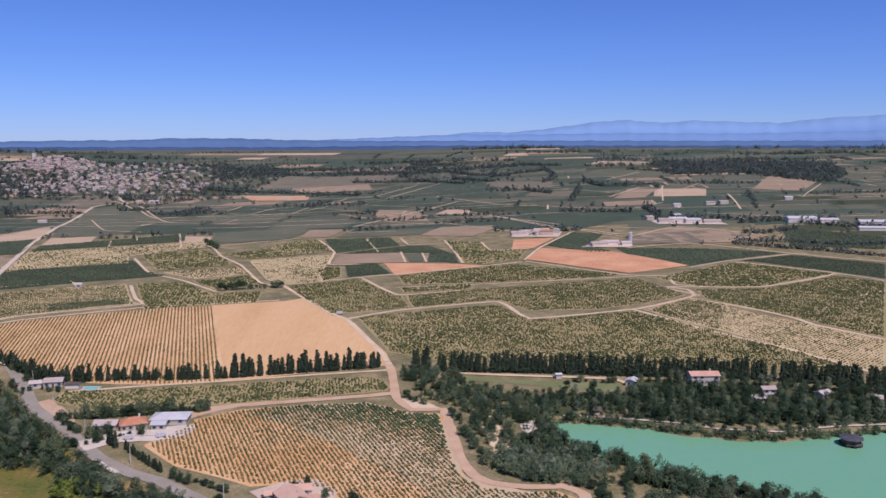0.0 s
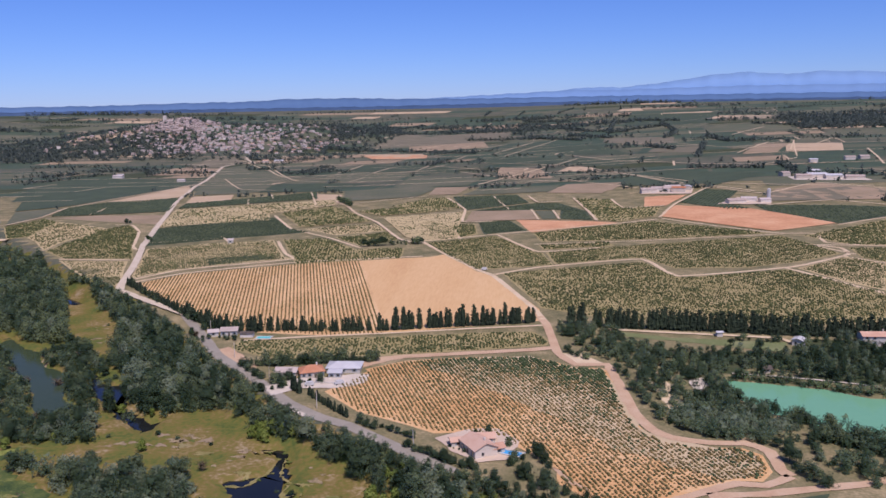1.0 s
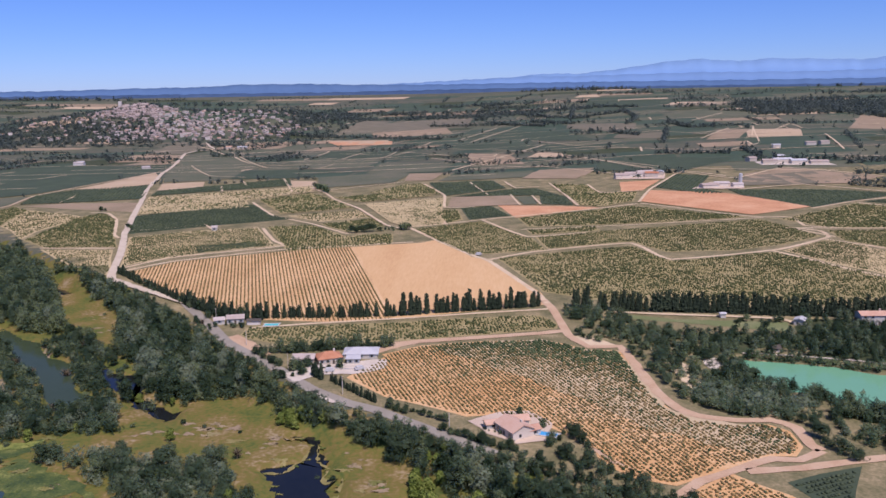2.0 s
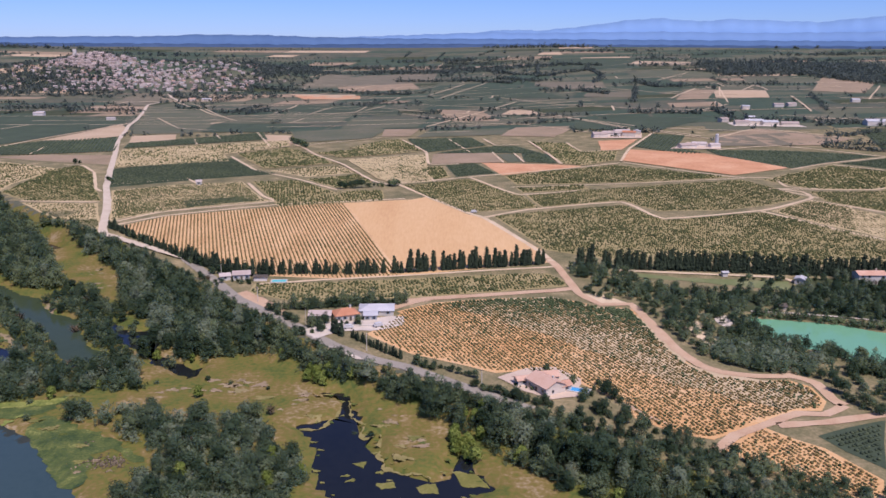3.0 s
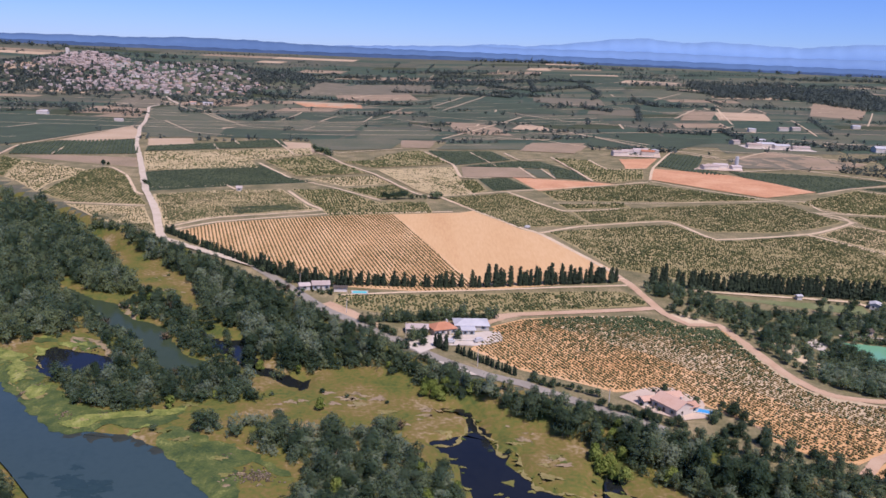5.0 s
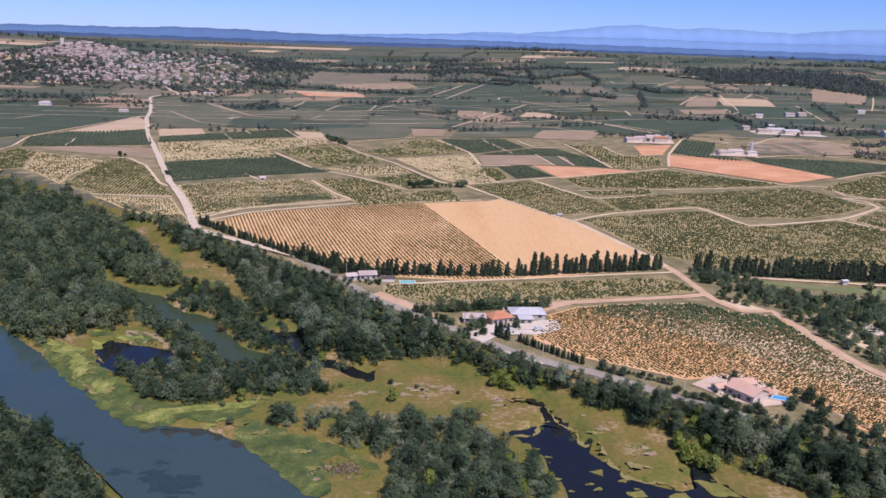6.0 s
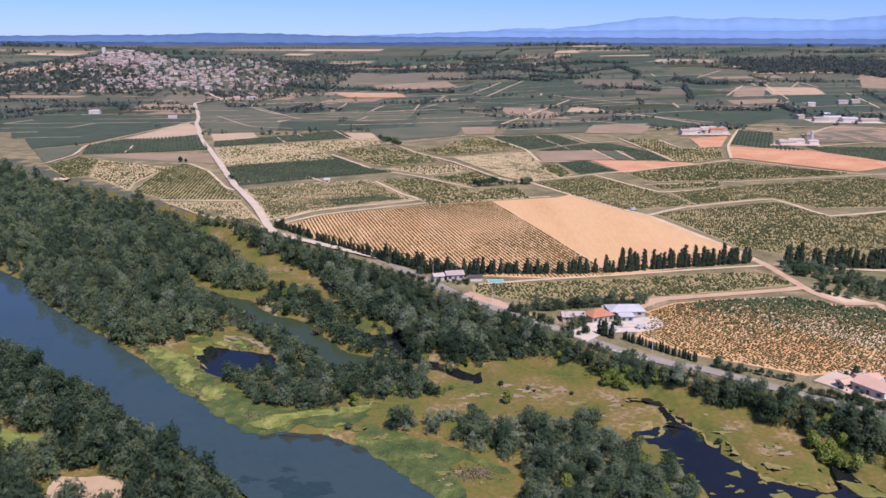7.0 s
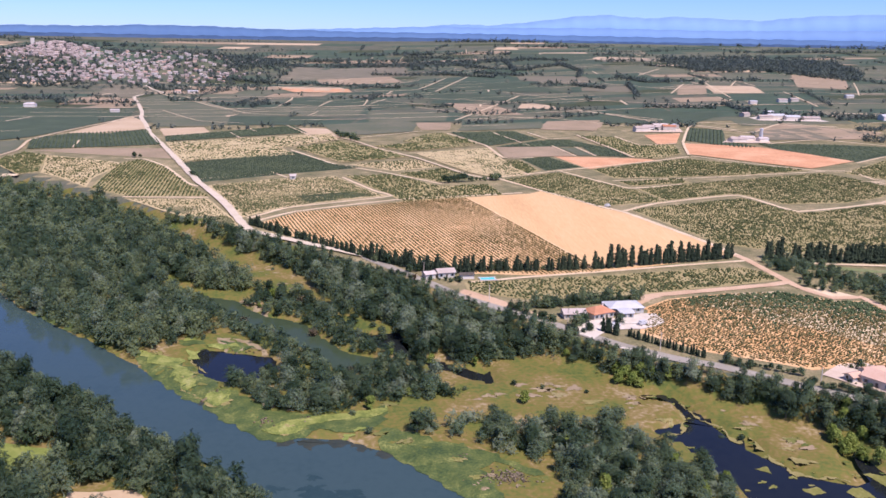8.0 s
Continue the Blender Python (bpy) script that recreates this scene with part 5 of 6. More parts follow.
for seed, poly in enumerate([
        [(-358, 364), (-348, 363), (-337, 349), (-341, 342), (-350, 350)],
        [(-337, 336), (-332, 340), (-320, 329), (-308, 318), (-297, 308), (-297, 298), (-302, 290), (-311, 299), (-326, 318)],
        [(-301, 292), (-293, 300), (-287, 294), (-276, 284), (-267, 268), (-277, 264), (-289, 275), (-297, 284)],
        [(-285, 276), (-277, 282), (-260, 276), (-248, 275), (-234, 284), (-234, 271), (-242, 263), (-258, 266), (-266, 260), (-275, 261)],
        [(-236, 266), (-224, 262), (-212, 249), (-205, 234), (-200, 219), (-207, 217), (-219, 232), (-228, 243), (-237, 254)],
        [(-400, 406), (-384, 392), (-366, 372), (-358, 358), (-372, 366), (-396, 390)], [(-229, 248), (-225, 258), (-210, 253), (-197, 243), (-187, 234), (-190, 231), (-201, 242), (-207, 237), (-207, 229), (-208, 219), (-214, 229), (-221, 241)], [(-322, 351), (-312, 352), (-310, 346), (-319, 344)], [(-305, 350), (-296, 348), (-288, 341), (-296, 340)]]):
    fringe(poly, "weed", -7.1, seed, "bright yellow-green water weed along the bank")
for seed, poly in enumerate([[(-356, 364), (-342, 358), (-341, 349), (-348, 350)], [(-337, 340), (-321, 332), (-313, 327), (-318, 321), (-328, 327)], [(-320, 324), (-316, 325), (-308, 314), (-304, 302), (-308, 301), (-315, 312)], [(-300, 295), (-291, 300), (-290, 290), (-296, 287)], [(-276, 268), (-270, 272), (-258, 276), (-243, 278), (-233, 283), (-235, 276), (-251, 272), (-269, 265)], [(-321, 357), (-314, 356), (-314, 351), (-319, 350)], [(-309, 347), (-297, 346), (-296, 342), (-306, 342)], [(-316, 340), (-312, 342), (-310, 334), (-314, 330)]]):
    fringe(poly, "lime_weed", -7.02, seed + 9, "lime-yellow weed and wet grass at the water's edge")
for seed, poly in enumerate([[(-112, 224), (-106, 225), (-105, 221), (-110, 220)],
                             [(-99, 222), (-93, 224), (-92, 219), (-97, 218)], [(-120, 236), (-116, 238), (-116, 233)], [(-88, 232), (-80, 230), (-76, 222), (-84, 222)]]):
    raft("pond_weed", poly, "marsh_weed", -6.93 + 0.012 * seed, "olive mat of pond weed with a pale rim", "water weed", 20 + seed)
for seed, (poly, mat) in enumerate([([(-307, 353), (-302, 353), (-290, 336), (-280, 331), (-280, 326), (-292, 330), (-302, 341)], "mud"),
                                    ([(28, 322), (56, 326), (60, 308), (48, 297), (31, 302)], "brown"), ([(14, 382), (22, 380), (27, 355), (29, 330), (22, 326), (18, 352)], "dirt"),
                                    ([(-325, 229), (-306, 229), (-298, 217), (-304, 207), (-322, 212)], "tan"), ([(-358, 260), (-339, 255), (-328, 242), (-338, 235), (-356, 240)], "weed_grass"),
                                    ([(59, 420), (90, 411), (94, 428), (35, 433), (14, 440), (5, 443), (12, 434)], "lawn"), ([(35, 366), (42, 371), (44, 362), (38, 351), (35, 356)], "gravel"),
                                    ([(-1, 388), (-12, 402), (-24, 402), (-14, 386)], "dirt"), ([(-195, 402), (-175, 380), (-166, 366), (-160, 352), (-170, 356), (-192, 385), (-200, 396)], "red_dirt"),
                                    ([(-118, 372), (-106, 384), (-99, 389), (-113, 390), (-124, 380)], "red_dirt"), ([(-27, 270), (-22, 258), (-14, 252), (-24, 266), (-34, 282)], "red_dirt"),
                                    ([(-306, 408), (-297, 406), (-290, 394), (-289, 383), (-295, 392)], "mud"), ([(-295, 382), (-289, 384), (-286, 375), (-291, 374)], "mud"), ([(-299, 352), (-292, 350), (-282, 337), (-283, 334), (-292, 344)], "mud")]):
    ob = sheet("bare_patch", wavy(poly, 1.6, 1.5, seed) if mat == "mud" else wavy(poly, 3.0, 0.8, seed), mat, (0.11 if mat == "mud" else 0.2) + 0.004 * seed, 6, {"mud": "dried beige mud and dead reeds", "lawn": "dry green lawn"}.get(mat, "dry bare ground with stones"), "ground")


def blotch(x, y, r, mat, seed, lift, label, category, level=None):
    """A ragged patch of mud, dead reed or weed."""
    rng = random.Random(seed)
    n, ph = 40, rng.uniform(0, 9)
    squash, turn = rng.uniform(0.4, 0.75), rng.uniform(-0.5, 0.5)
    poly = []
    for i in range(n):
        a = 2 * math.pi * i / n
        q = r * (1 + 0.28 * math.sin(3 * a + ph) + 0.20 * math.sin(5 * a + 2 * ph) + 0.16 * math.sin(11 * a + 3 * ph) + rng.uniform(-0.14, 0.14))
        u, v = q * math.cos(a), q * math.sin(a) * squash
        poly.append((x + u * math.cos(turn) - v * math.sin(turn), y + u * math.sin(turn) + v * math.cos(turn)))
    if level is None:
        sheet("mud_patch", poly, mat, lift, 4, label, category)
    else:
        raft("weed_raft", poly, mat, level, label, category, seed)


def marsh_patches():
    rng = random.Random(41)
    k = 0
    for x, y, r, n in ((-201, 232, 8, 7), (-150, 281, 10, 9), (-174, 297, 11, 10), (-296, 396, 6, 5), (-272, 283, 4, 4), (-282, 432, 9, 6), (-300, 455, 8, 4), (-190, 290, 9, 5), (-110, 268, 8, 4), (-240, 288, 6, 3), (-98, 252, 6, 4), (-135, 300, 7, 3)):
        for i in range(n):
            k += 1
            blotch(x + rng.gauss(0, r * 0.6), y + rng.gauss(0, r * 0.45), rng.uniform(0.8, 3.2), rng.choice(["mud", "mud", "tussock", "brown"]), k, 0.10 + 0.003 * (k % 20), "dried beige mud and dead reeds", "mud")
    for i in range(9):
        a, b = rng.uniform(-122, -100), rng.uniform(212, 245)
        if float(depth_in(MARSH_POOL, np.array([a]), np.array([b]))[0]) > 1.5:
            blotch(a, b, rng.uniform(0.5, 1.8), "marsh_weed", 200 + i, 0, "small floating mat of pond weed", "water weed", -6.93 + 0.01 * (i % 7))
    for i in range(36):
        u = rng.gauss(0, 1)
        a, b, r = ((-252 + 11 * u, 226 - 7 * u + rng.gauss(0, 3), rng.uniform(1.0, 4.2)) if i < 22 else (-238 + 9 * u, 258 - 5 * u + rng.gauss(0, 1), rng.uniform(0.6, 2.0)))
        blotch(a, b, r, "dark_weed", 300 + i, 0, "dark weed just below the river surface", "water weed", -7.21 + 0.003 * i)
    # ragged weed along the edge of the marsh pool
    n = len(MARSH_POOL)
    for i in range(n):
        (ax, ay), (bx, by) = MARSH_POOL[i], MARSH_POOL[(i + 1) % n]
        for j in range(max(1, int(math.hypot(bx - ax, by - ay) / 4))):
            u = rng.random()
            blotch(ax + u * (bx - ax) + rng.gauss(0, 0.8), ay + u * (by - ay) + rng.gauss(0, 0.8), rng.uniform(0.4, 1.3), rng.choice(["marsh_weed", "marsh_weed", "tussock"]), 500 + 20 * i + j, 0, "pale mat of pond weed at the pool's edge", "water weed", -6.86 + 0.004 * ((3 * i + j) % 12))
    for i in range(26):
        u = rng.random()
        a, b = -345 + 140 * u + rng.gauss(0, 3), 346 - 112 * u + rng.gauss(0, 3)
        blotch(a, b, rng.uniform(0.8, 2.4), rng.choice(["weed_grass", "marsh_weed", "tussock"]), 400 + i, 0.26 + 0.003 * i, "pale green wet grass on the bank", "marsh grass")


marsh_patches()


def strip_raft(line, width, mat, level, seed, label):
    """A long narrow mat of uneven width along a line."""
    pts = smooth_line(line, 1.2)
    left, right = [], []
    for i, p in enumerate(pts):
        q, r = pts[max(0, i - 1)], pts[min(len(pts) - 1, i + 1)]
        dx, dy = r.x - q.x, r.y - q.y
        n = math.hypot(dx, dy) or 1.0
        w = width * (0.5 + 0.35 * math.sin(i * 0.9 + seed) + 0.2 * math.sin(i * 2.3)) * min(1, i + 0.3, len(pts) - i - 0.7)
        left.append((p.x - dy / n * w, p.y + dx / n * w))
        right.append((p.x + dy / n * w, p.y - dx / n * w))
    raft("weed_strip", left + right[::-1], mat, level, label, "water weed", seed)


PALE_RIM = "pale yellow rim of dried water weed"
for k, (line, width) in enumerate([([(-275, 268), (-269, 266), (-264, 270), (-254, 271), (-246, 270), (-239, 269), (-236, 275), (-229, 281)], 1.6), ([(-321, 320), (-310, 304), (-300, 293), (-296, 287), (-291, 289)], 1.2),
                                   ([(-238, 255), (-233, 256), (-227, 251), (-221, 245), (-214, 234), (-209, 224)], 1.0), ([(-155, 286), (-143, 290), (-134, 291)], 0.8), ([(-127, 284), (-126, 274), (-122, 267), (-118, 264)], 0.7),
                                   ([(-119, 263), (-120, 257), (-118, 253), (-115, 256)], 1.3), ([(-113, 257), (-112.5, 249), (-111.5, 240), (-110, 233.5), (-103, 229), (-99, 231), (-95, 227)], 1.6),
                                   ([(-143, 281), (-134, 285), (-130, 280), (-131, 269), (-135, 261), (-141, 260)], 1.1), ([(-296, 310), (-288, 306), (-280, 309)], 0.9), ([(-304, 318), (-310, 326), (-314, 336)], 0.8)]):
    strip_raft(line, width, "rim", (-6.98 if line[0][0] < -200 else -6.84) + 0.004 * k, 600 + k, PALE_RIM)
for k, (x, y, r) in enumerate(((-104, 238, 3.2), (-105, 246, 2.2), (-113, 261, 2.6), (-125, 278, 1.5), (-138, 268, 3.0), (-160, 284, 3.5), (-292, 289, 2.6), (-266, 270, 2.4), (-309, 311, 2.2))):
    blotch(x, y, r, "rim", 640 + k, 0.2, PALE_RIM, "water weed")
for k, line in enumerate([[(-270, 261), (-260, 259), (-250, 259), (-240, 256), (-232, 250)], [(-231, 250), (-223, 242), (-216, 232), (-211, 224)], [(-305, 296), (-296, 285), (-284, 273), (-272, 263)]]):
    strip_raft(line, (5.0, 1.8, 1.2)[k], "silt", -7.2 + 0.004 * k, 660 + k, "dark silt and weed in the shallows")


def dead_reeds():
    """Beige heaps of dead reeds and driftwood on the bank."""
    nr = np.random.default_rng(61)
    for k, (x, y, n, r) in enumerate(((-198, 232, 220, 3.4), (-211, 245, 14, 1.5), (-276, 273, 26, 2.2), (-296, 298, 16, 1.5), (-294, 338, 40, 3.5), (-262, 274, 12, 1.5), (-288, 326, 24, 3.0))):
        px, py = x + nr.normal(0, r, n), y + nr.normal(0, 0.6 * r, n)
        spread("dead_reeds", (px, py), nr.uniform(0.3, 1.0, n), 0.35, "reed", "beige heap of dead reeds on the bank", "reeds", 700 + k, 5)


dead_reeds()


def fallen_trunk(a, b, radius):
    """A bleached tree trunk that lies across the inlet."""
    (ax, ay), (bx, by) = a, b
    long_ = math.hypot(bx - ax, by - ay)
    verts, faces, n, rings = [], [], 7, 9
    for i in range(rings):
        u = i / (rings - 1)
        for k in range(n):
            t = 2 * math.pi * k / n
            r = radius * (1 - 0.55 * u) * (1 + 0.12 * math.sin(3 * k + i))
            verts.append((u * long_, r * math.cos(t) + 0.3 * math.sin(3 * u), r * math.sin(t)))
    for i in range(rings - 1):
        for k in range(n):
            faces.append([i * n + k, i * n + (k + 1) % n, (i + 1) * n + (k + 1) % n, (i + 1) * n + k])
    faces += [list(range(n))[::-1], list(range((rings - 1) * n, rings * n))]
    ob = new("fallen_trunk", mesh_of("fallen_trunk", verts, faces, "reed"))
    ob.matrix_basis = pose(ax, ay, -6.75, 0, 0, math.degrees(math.atan2(by - ay, bx - ax)))
    tagged(ob, "bleached fallen tree trunk across the inlet", "log")


fallen_trunk((-300.5, 291.5), (-294, 304), 0.55)

# ---- far farmland ----
def far_parcels():
    rng = random.Random(21)
    sorts = {"far_green": 6, "far_olive": 5, "plain": 2, "brown": 0.9, "tan": 0.22, "woods": 1.2}
    plan = [(-640, 800), (-330, 530), (240, 400), (340, 600), (520, 830), (420, 1060), (280, 1090), (-100, 1060), (-330, 1100), (-560, 1290), (-640, 1250)]
    made = {k: ([], []) for k in sorts}
    edges = ([], [])
    y = 740.0
    while y < 4300:
        deep = rng.uniform(36, 70) * (1 + max(0, y - 1100) / 1700)
        x = -0.75 * y - 200
        while x < 0.8 * y + 100:
            wide = rng.uniform(50, 190) * (1 + max(0, y - 1100) / 2200)
            sort = rng.choices(list(sorts), list(sorts.values()))[0]
            slant = 0.18 * (x - 0) + 14 * math.sin(x / 210.0)
            v, f = made[sort]
            corners = [(x + 4, y + slant + 3), (x + wide - 3, y + slant + 0.18 * wide + rng.uniform(-6, 6)), (x + wide - 3 + 0.12 * deep, y + deep + slant + 0.18 * wide - 3), (x + 4 + 0.12 * deep, y + deep + slant - 3)]
            px, py = np.array([c[0] for c in corners]), np.array([c[1] for c in corners])
            if not inside(plan, px, py).any() and side_of(BANK, px, py).min() > 12:
                n = 4
                o = len(v)
                for i in range(n + 1):
                    for j in range(n + 1):
                        a, b = i / n, j / n
                        px = (1 - b) * ((1 - a) * corners[0][0] + a * corners[1][0]) + b * ((1 - a) * corners[3][0] + a * corners[2][0])
                        py = (1 - b) * ((1 - a) * corners[0][1] + a * corners[1][1]) + b * ((1 - a) * corners[3][1] + a * corners[2][1])
                        v.append((px, py, 0))
                for i in range(n):
                    for j in range(n):
                        a = o + i * (n + 1) + j
                        f.append((a, a + n + 1, a + n + 2, a + 1))
                # a pale track along one or two edges
                for i, j in ((0, 1), (1, 2)):
                    if rng.random() < (0.42 if i == 0 else 0.16) * (1 if y < 2600 else 0.5):
                        (ax, ay), (bx, by) = corners[i], corners[j]
                        cuts = 6
                        o = len(edges[0])
                        w = rng.uniform(2.0, 4.0)
                        for c in range(cuts + 1):
                            qx, qy = ax + (bx - ax) * c / cuts, ay + (by - ay) * c / cuts
                            edges[0].extend([(qx, qy, 0), (qx + (w if i else 0), qy + (0 if i else w), 0)])
                        edges[1].extend([(o + 2 * c, o + 2 * c + 2, o + 2 * c + 3, o + 2 * c + 1) for c in range(cuts)])
            x += wide
        y += deep
    v = np.array(edges[0], float)
    v[:, 2] = height(v[:, 0], v[:, 1]) + 0.75
    tagged(new("far_tracks", mesh_of("far_tracks", v, np.array(edges[1]), "dirt")), "pale tracks between the distant fields", "track", kind="structure")
    for sort, (v, f) in made.items():
        if v:
            v = np.array(v, float)
            v[:, 2] = height(v[:, 0], v[:, 1]) + 0.3
            tagged(new("far_fields", mesh_of("far_fields", v, np.array(f), sort)), "distant patchwork of small fields", "field", kind="structure")


far_parcels()


def far_trees():
    rng = random.Random(22)
    xs, ys, ss = [], [], []
    for _ in range(160):
        y = rng.uniform(1050, 4300) if rng.random() < 0.75 else rng.uniform(1050, 2000)
        x = rng.uniform(-0.72, 0.78) * y
        n = rng.randint(4, 26)
        a = rng.choice([0.18, 0.2, 1.4, 0.1]) + rng.uniform(-0.15, 0.15)
        gap = rng.uniform(5, 9) * (1 + y / 3000)
        for i in range(n):
            xs.append(x + i * gap * math.cos(a) + rng.uniform(-2, 2))
            ys.append(y + i * gap * math.sin(a) + rng.uniform(-2, 2))
            ss.append(rng.uniform(0.5, 1.0) * (1 + y / 7000))
    for _ in range(36):
        y = rng.uniform(2100, 4500)
        x = rng.uniform(-0.72, 0.78) * y
        for i in range(rng.randint(20, 90)):
            xs.append(x + rng.gauss(0, 70) * (1 + y / 3000))
            ys.append(y + rng.gauss(0, 25))
            ss.append(rng.uniform(0.8, 1.5) * (1 + y / 6000))
    for _ in range(500):
        y = rng.uniform(900, 3200)
        xs.append(rng.uniform(-0.7, 0.7) * y)
        ys.append(y)
        ss.append(rng.uniform(0.4, 0.9) * (1 + y / 6000))
    x, y, s = np.array(xs), np.array(ys), np.array(ss)
    ok = side_of(BANK, x, y) > 5
    for _, p in FIELDS:
        ok &= ~inside(p, x, y)
    wood("far_trees", (x[ok], y[ok]), s[ok], FAR_CROWNS, "hazed_leaf", "distant hedges and copses between the fields", 23)


far_trees()
for zone, pace, size in (([(624, 2278), (822, 2363), (868, 2087), (883, 1935), (1092, 2260), (1300, 2800), (1100, 2900), (800, 2900)], 17, 1.6), ([(-420, 2900), (-100, 2800), (300, 3000), (260, 3150), (-380, 3050)], 22, 1.6),
                         ([(-1500, 1700), (-1150, 1820), (-1300, 2000), (-1600, 1900)], 20, 1.3), ([(-950, 1560), (-800, 1590), (-820, 1640), (-960, 1610)], 13, 1.1), ([(380, 1040), (470, 1090), (480, 1110), (380, 1060)], 9, 0.9),
                         ([(-818, 3041), (-711, 3407), (-595, 3282), (-516, 2570), (-629, 2266)], 13, 1.25),
                         ([(651, 2654), (1344, 2996), (983, 2285), (610, 2240)], 20, 1.5),
                         ([(-1729, 2939), (-1480, 2994), (-1589, 3243), (-1807, 3082)], 26, 1.5),
                         ([(-1592, 2887), (-1116, 2576), (-884, 1959), (-1196, 2065)], 24, 1.3),
                         ([(-1000, 3698), (-685, 3241), (-732, 3545), (-910, 3385)], 26, 1.4)):
    wx, wy = scattered(zone, pace, int(zone[0][0]) + 2000)
    wood("far_wood", (wx, wy), np.random.default_rng(3).uniform(0.8, 1.2, len(wx)) * size, FAR_CROWNS, "hazed_leaf", "distant dark green wood on a slope", 26)
for line, pace, size in (([(340, 966), (386, 934), (430, 905), (468, 874), (540, 830)], 3.4, 0.8), ([(355, 990), (400, 985), (450, 960), (560, 960)], 5.0, 0.8), ([(505, 1150), (545, 1120), (600, 1110)], 6.0, 1.1), ([(480, 1190), (400, 1215), (300, 1230)], 8.0, 1.2),
                         ([(150, 1095), (165, 1100), (178, 1096)], 4.0, 1.0), ([(-720, 1880), (-640, 1830), (-560, 1860)], 9, 1.2), ([(-106, 1290), (-60, 1275), (-30, 1290)], 7, 1.0),
                         ([(14, 2827), (92, 2519), (189, 2391)], 8.2, 1.42),
                         ([(29, 2379), (128, 2186)], 7.8, 1.36),
                         ([(318, 2658), (308, 2285), (250, 2079)], 7.8, 1.37),
                         ([(180, 1827), (218, 1709)], 7.0, 1.25),
                         ([(295, 1803), (234, 1524)], 6.9, 1.23),
                         ([(192, 1346), (294, 1318)], 6.4, 1.17),
                         ([(333, 1375), (328, 1270)], 6.4, 1.16),
                         ([(-256, 2417), (-22, 2317)], 7.9, 1.37),
                         ([(-511, 2080), (-382, 2039), (-192, 1904)], 7.4, 1.30),
                         ([(-651, 2153), (-511, 2080)], 7.5, 1.32),
                         ([(-790, 1508), (-662, 1521)], 6.7, 1.20),
                         ([(142, 2397), (301, 2568)], 8.0, 1.40),
                         ([(350, 2092), (359, 1882), (481, 1909)], 7.3, 1.29),
                         ([(211, 3121), (139, 2373)], 8.4, 1.45),
                         ([(-81, 2385), (53, 2166)], 7.8, 1.36),
                         ([(290, 3169), (408, 2927)], 8.9, 1.51),
                         ([(-621, 1600), (-565, 1588)], 6.8, 1.22),
                         ([(-513, 3230), (-348, 3356)], 9.2, 1.56),
                         ([(-123, 3485), (50, 3327)], 9.4, 1.58),
                         ([(-953, 1432), (-930, 1506)], 6.6, 1.19),
                         ([(-668, 3121), (-531, 3410)], 9.2, 1.55),
                         ([(553, 2502), (660, 2381), (811, 2485)], 8.0, 1.39)):
    pts_ = smooth_line(line, pace)
    wood("far_hedge", (np.array([p.x for p in pts_]), np.array([p.y for p in pts_])), np.random.default_rng(4).uniform(0.7, 1.2, len(pts_)) * size, FAR_CROWNS, "hazed_leaf", "dark hedge of trees beside a far track", 27)


def far_tracks():
    rng = random.Random(29)
    for _ in range(34):
        y = rng.uniform(1150, 2300) if rng.random() < 0.65 else rng.uniform(1250, 3300)
        x = rng.uniform(-0.6, 0.62) * y
        a = rng.choice([0.15, 0.2, 1.2, 1.35]) + rng.uniform(-0.15, 0.15)
        n = rng.uniform(60, 330) * (1 + y / 4000)
        line = [(x, y), (x + 0.5 * n * math.cos(a), y + 0.5 * n * math.sin(a) + rng.uniform(-10, 10)), (x + n * math.cos(a), y + n * math.sin(a))]
        if all(not inside([(-1300, 1900), (-550, 1950), (-550, 2800), (-1300, 2800)], np.array([p[0]]), np.array([p[1]]))[0] for p in line):
            ribbon("farm_track", rng.uniform(2.5, 4.5), line)


far_tracks()


# ---- hills and mountains on the horizon ----
def ridge(name, reach, az_lo, az_hi, foot, profile, mat, label, step_by=0.25, deep=120):
    """A long range of hills round the plain. profile: height in degrees above the level of the eye, by azimuth."""
    az = np.arange(az_lo, az_hi, step_by)
    a = np.radians(az)
    top = 125 + reach * np.tan(np.radians(profile(az)))
    v, n = [], len(az)
    for r, z in ((reach - deep, np.full(n, foot)), (reach - deep * 0.4, foot + (top - foot) * 0.62 + 4 * np.sin(az * 5.1)), (reach, top), (reach + 60, np.full(n, foot))):
        v.append(np.column_stack([-120 + r * np.sin(a), r * np.cos(a), z]))
    idx_ = np.arange(4 * n).reshape(4, n)
    f = np.stack([idx_[:-1, :-1], idx_[:-1, 1:], idx_[1:, 1:], idx_[1:, :-1]], -1).reshape(-1, 4)
    ob = new(name, mesh_of(name, np.concatenate(v), f, mat))
    ob.data.polygons.foreach_set("use_smooth", np.ones(len(f), bool))
    return tagged(ob, label, "mountains", kind="structure")


def skyline(points):
    """A profile through azimuth and height pairs, with a fine uneven edge."""
    xs, ys = [p[0] for p in points], [p[1] for p in points]
    return lambda a: np.interp(a, xs, ys) + 0.018 * np.sin(a * 2.9) + 0.012 * np.sin(a * 7.3 + 1) + 0.008 * np.sin(a * 17.1)


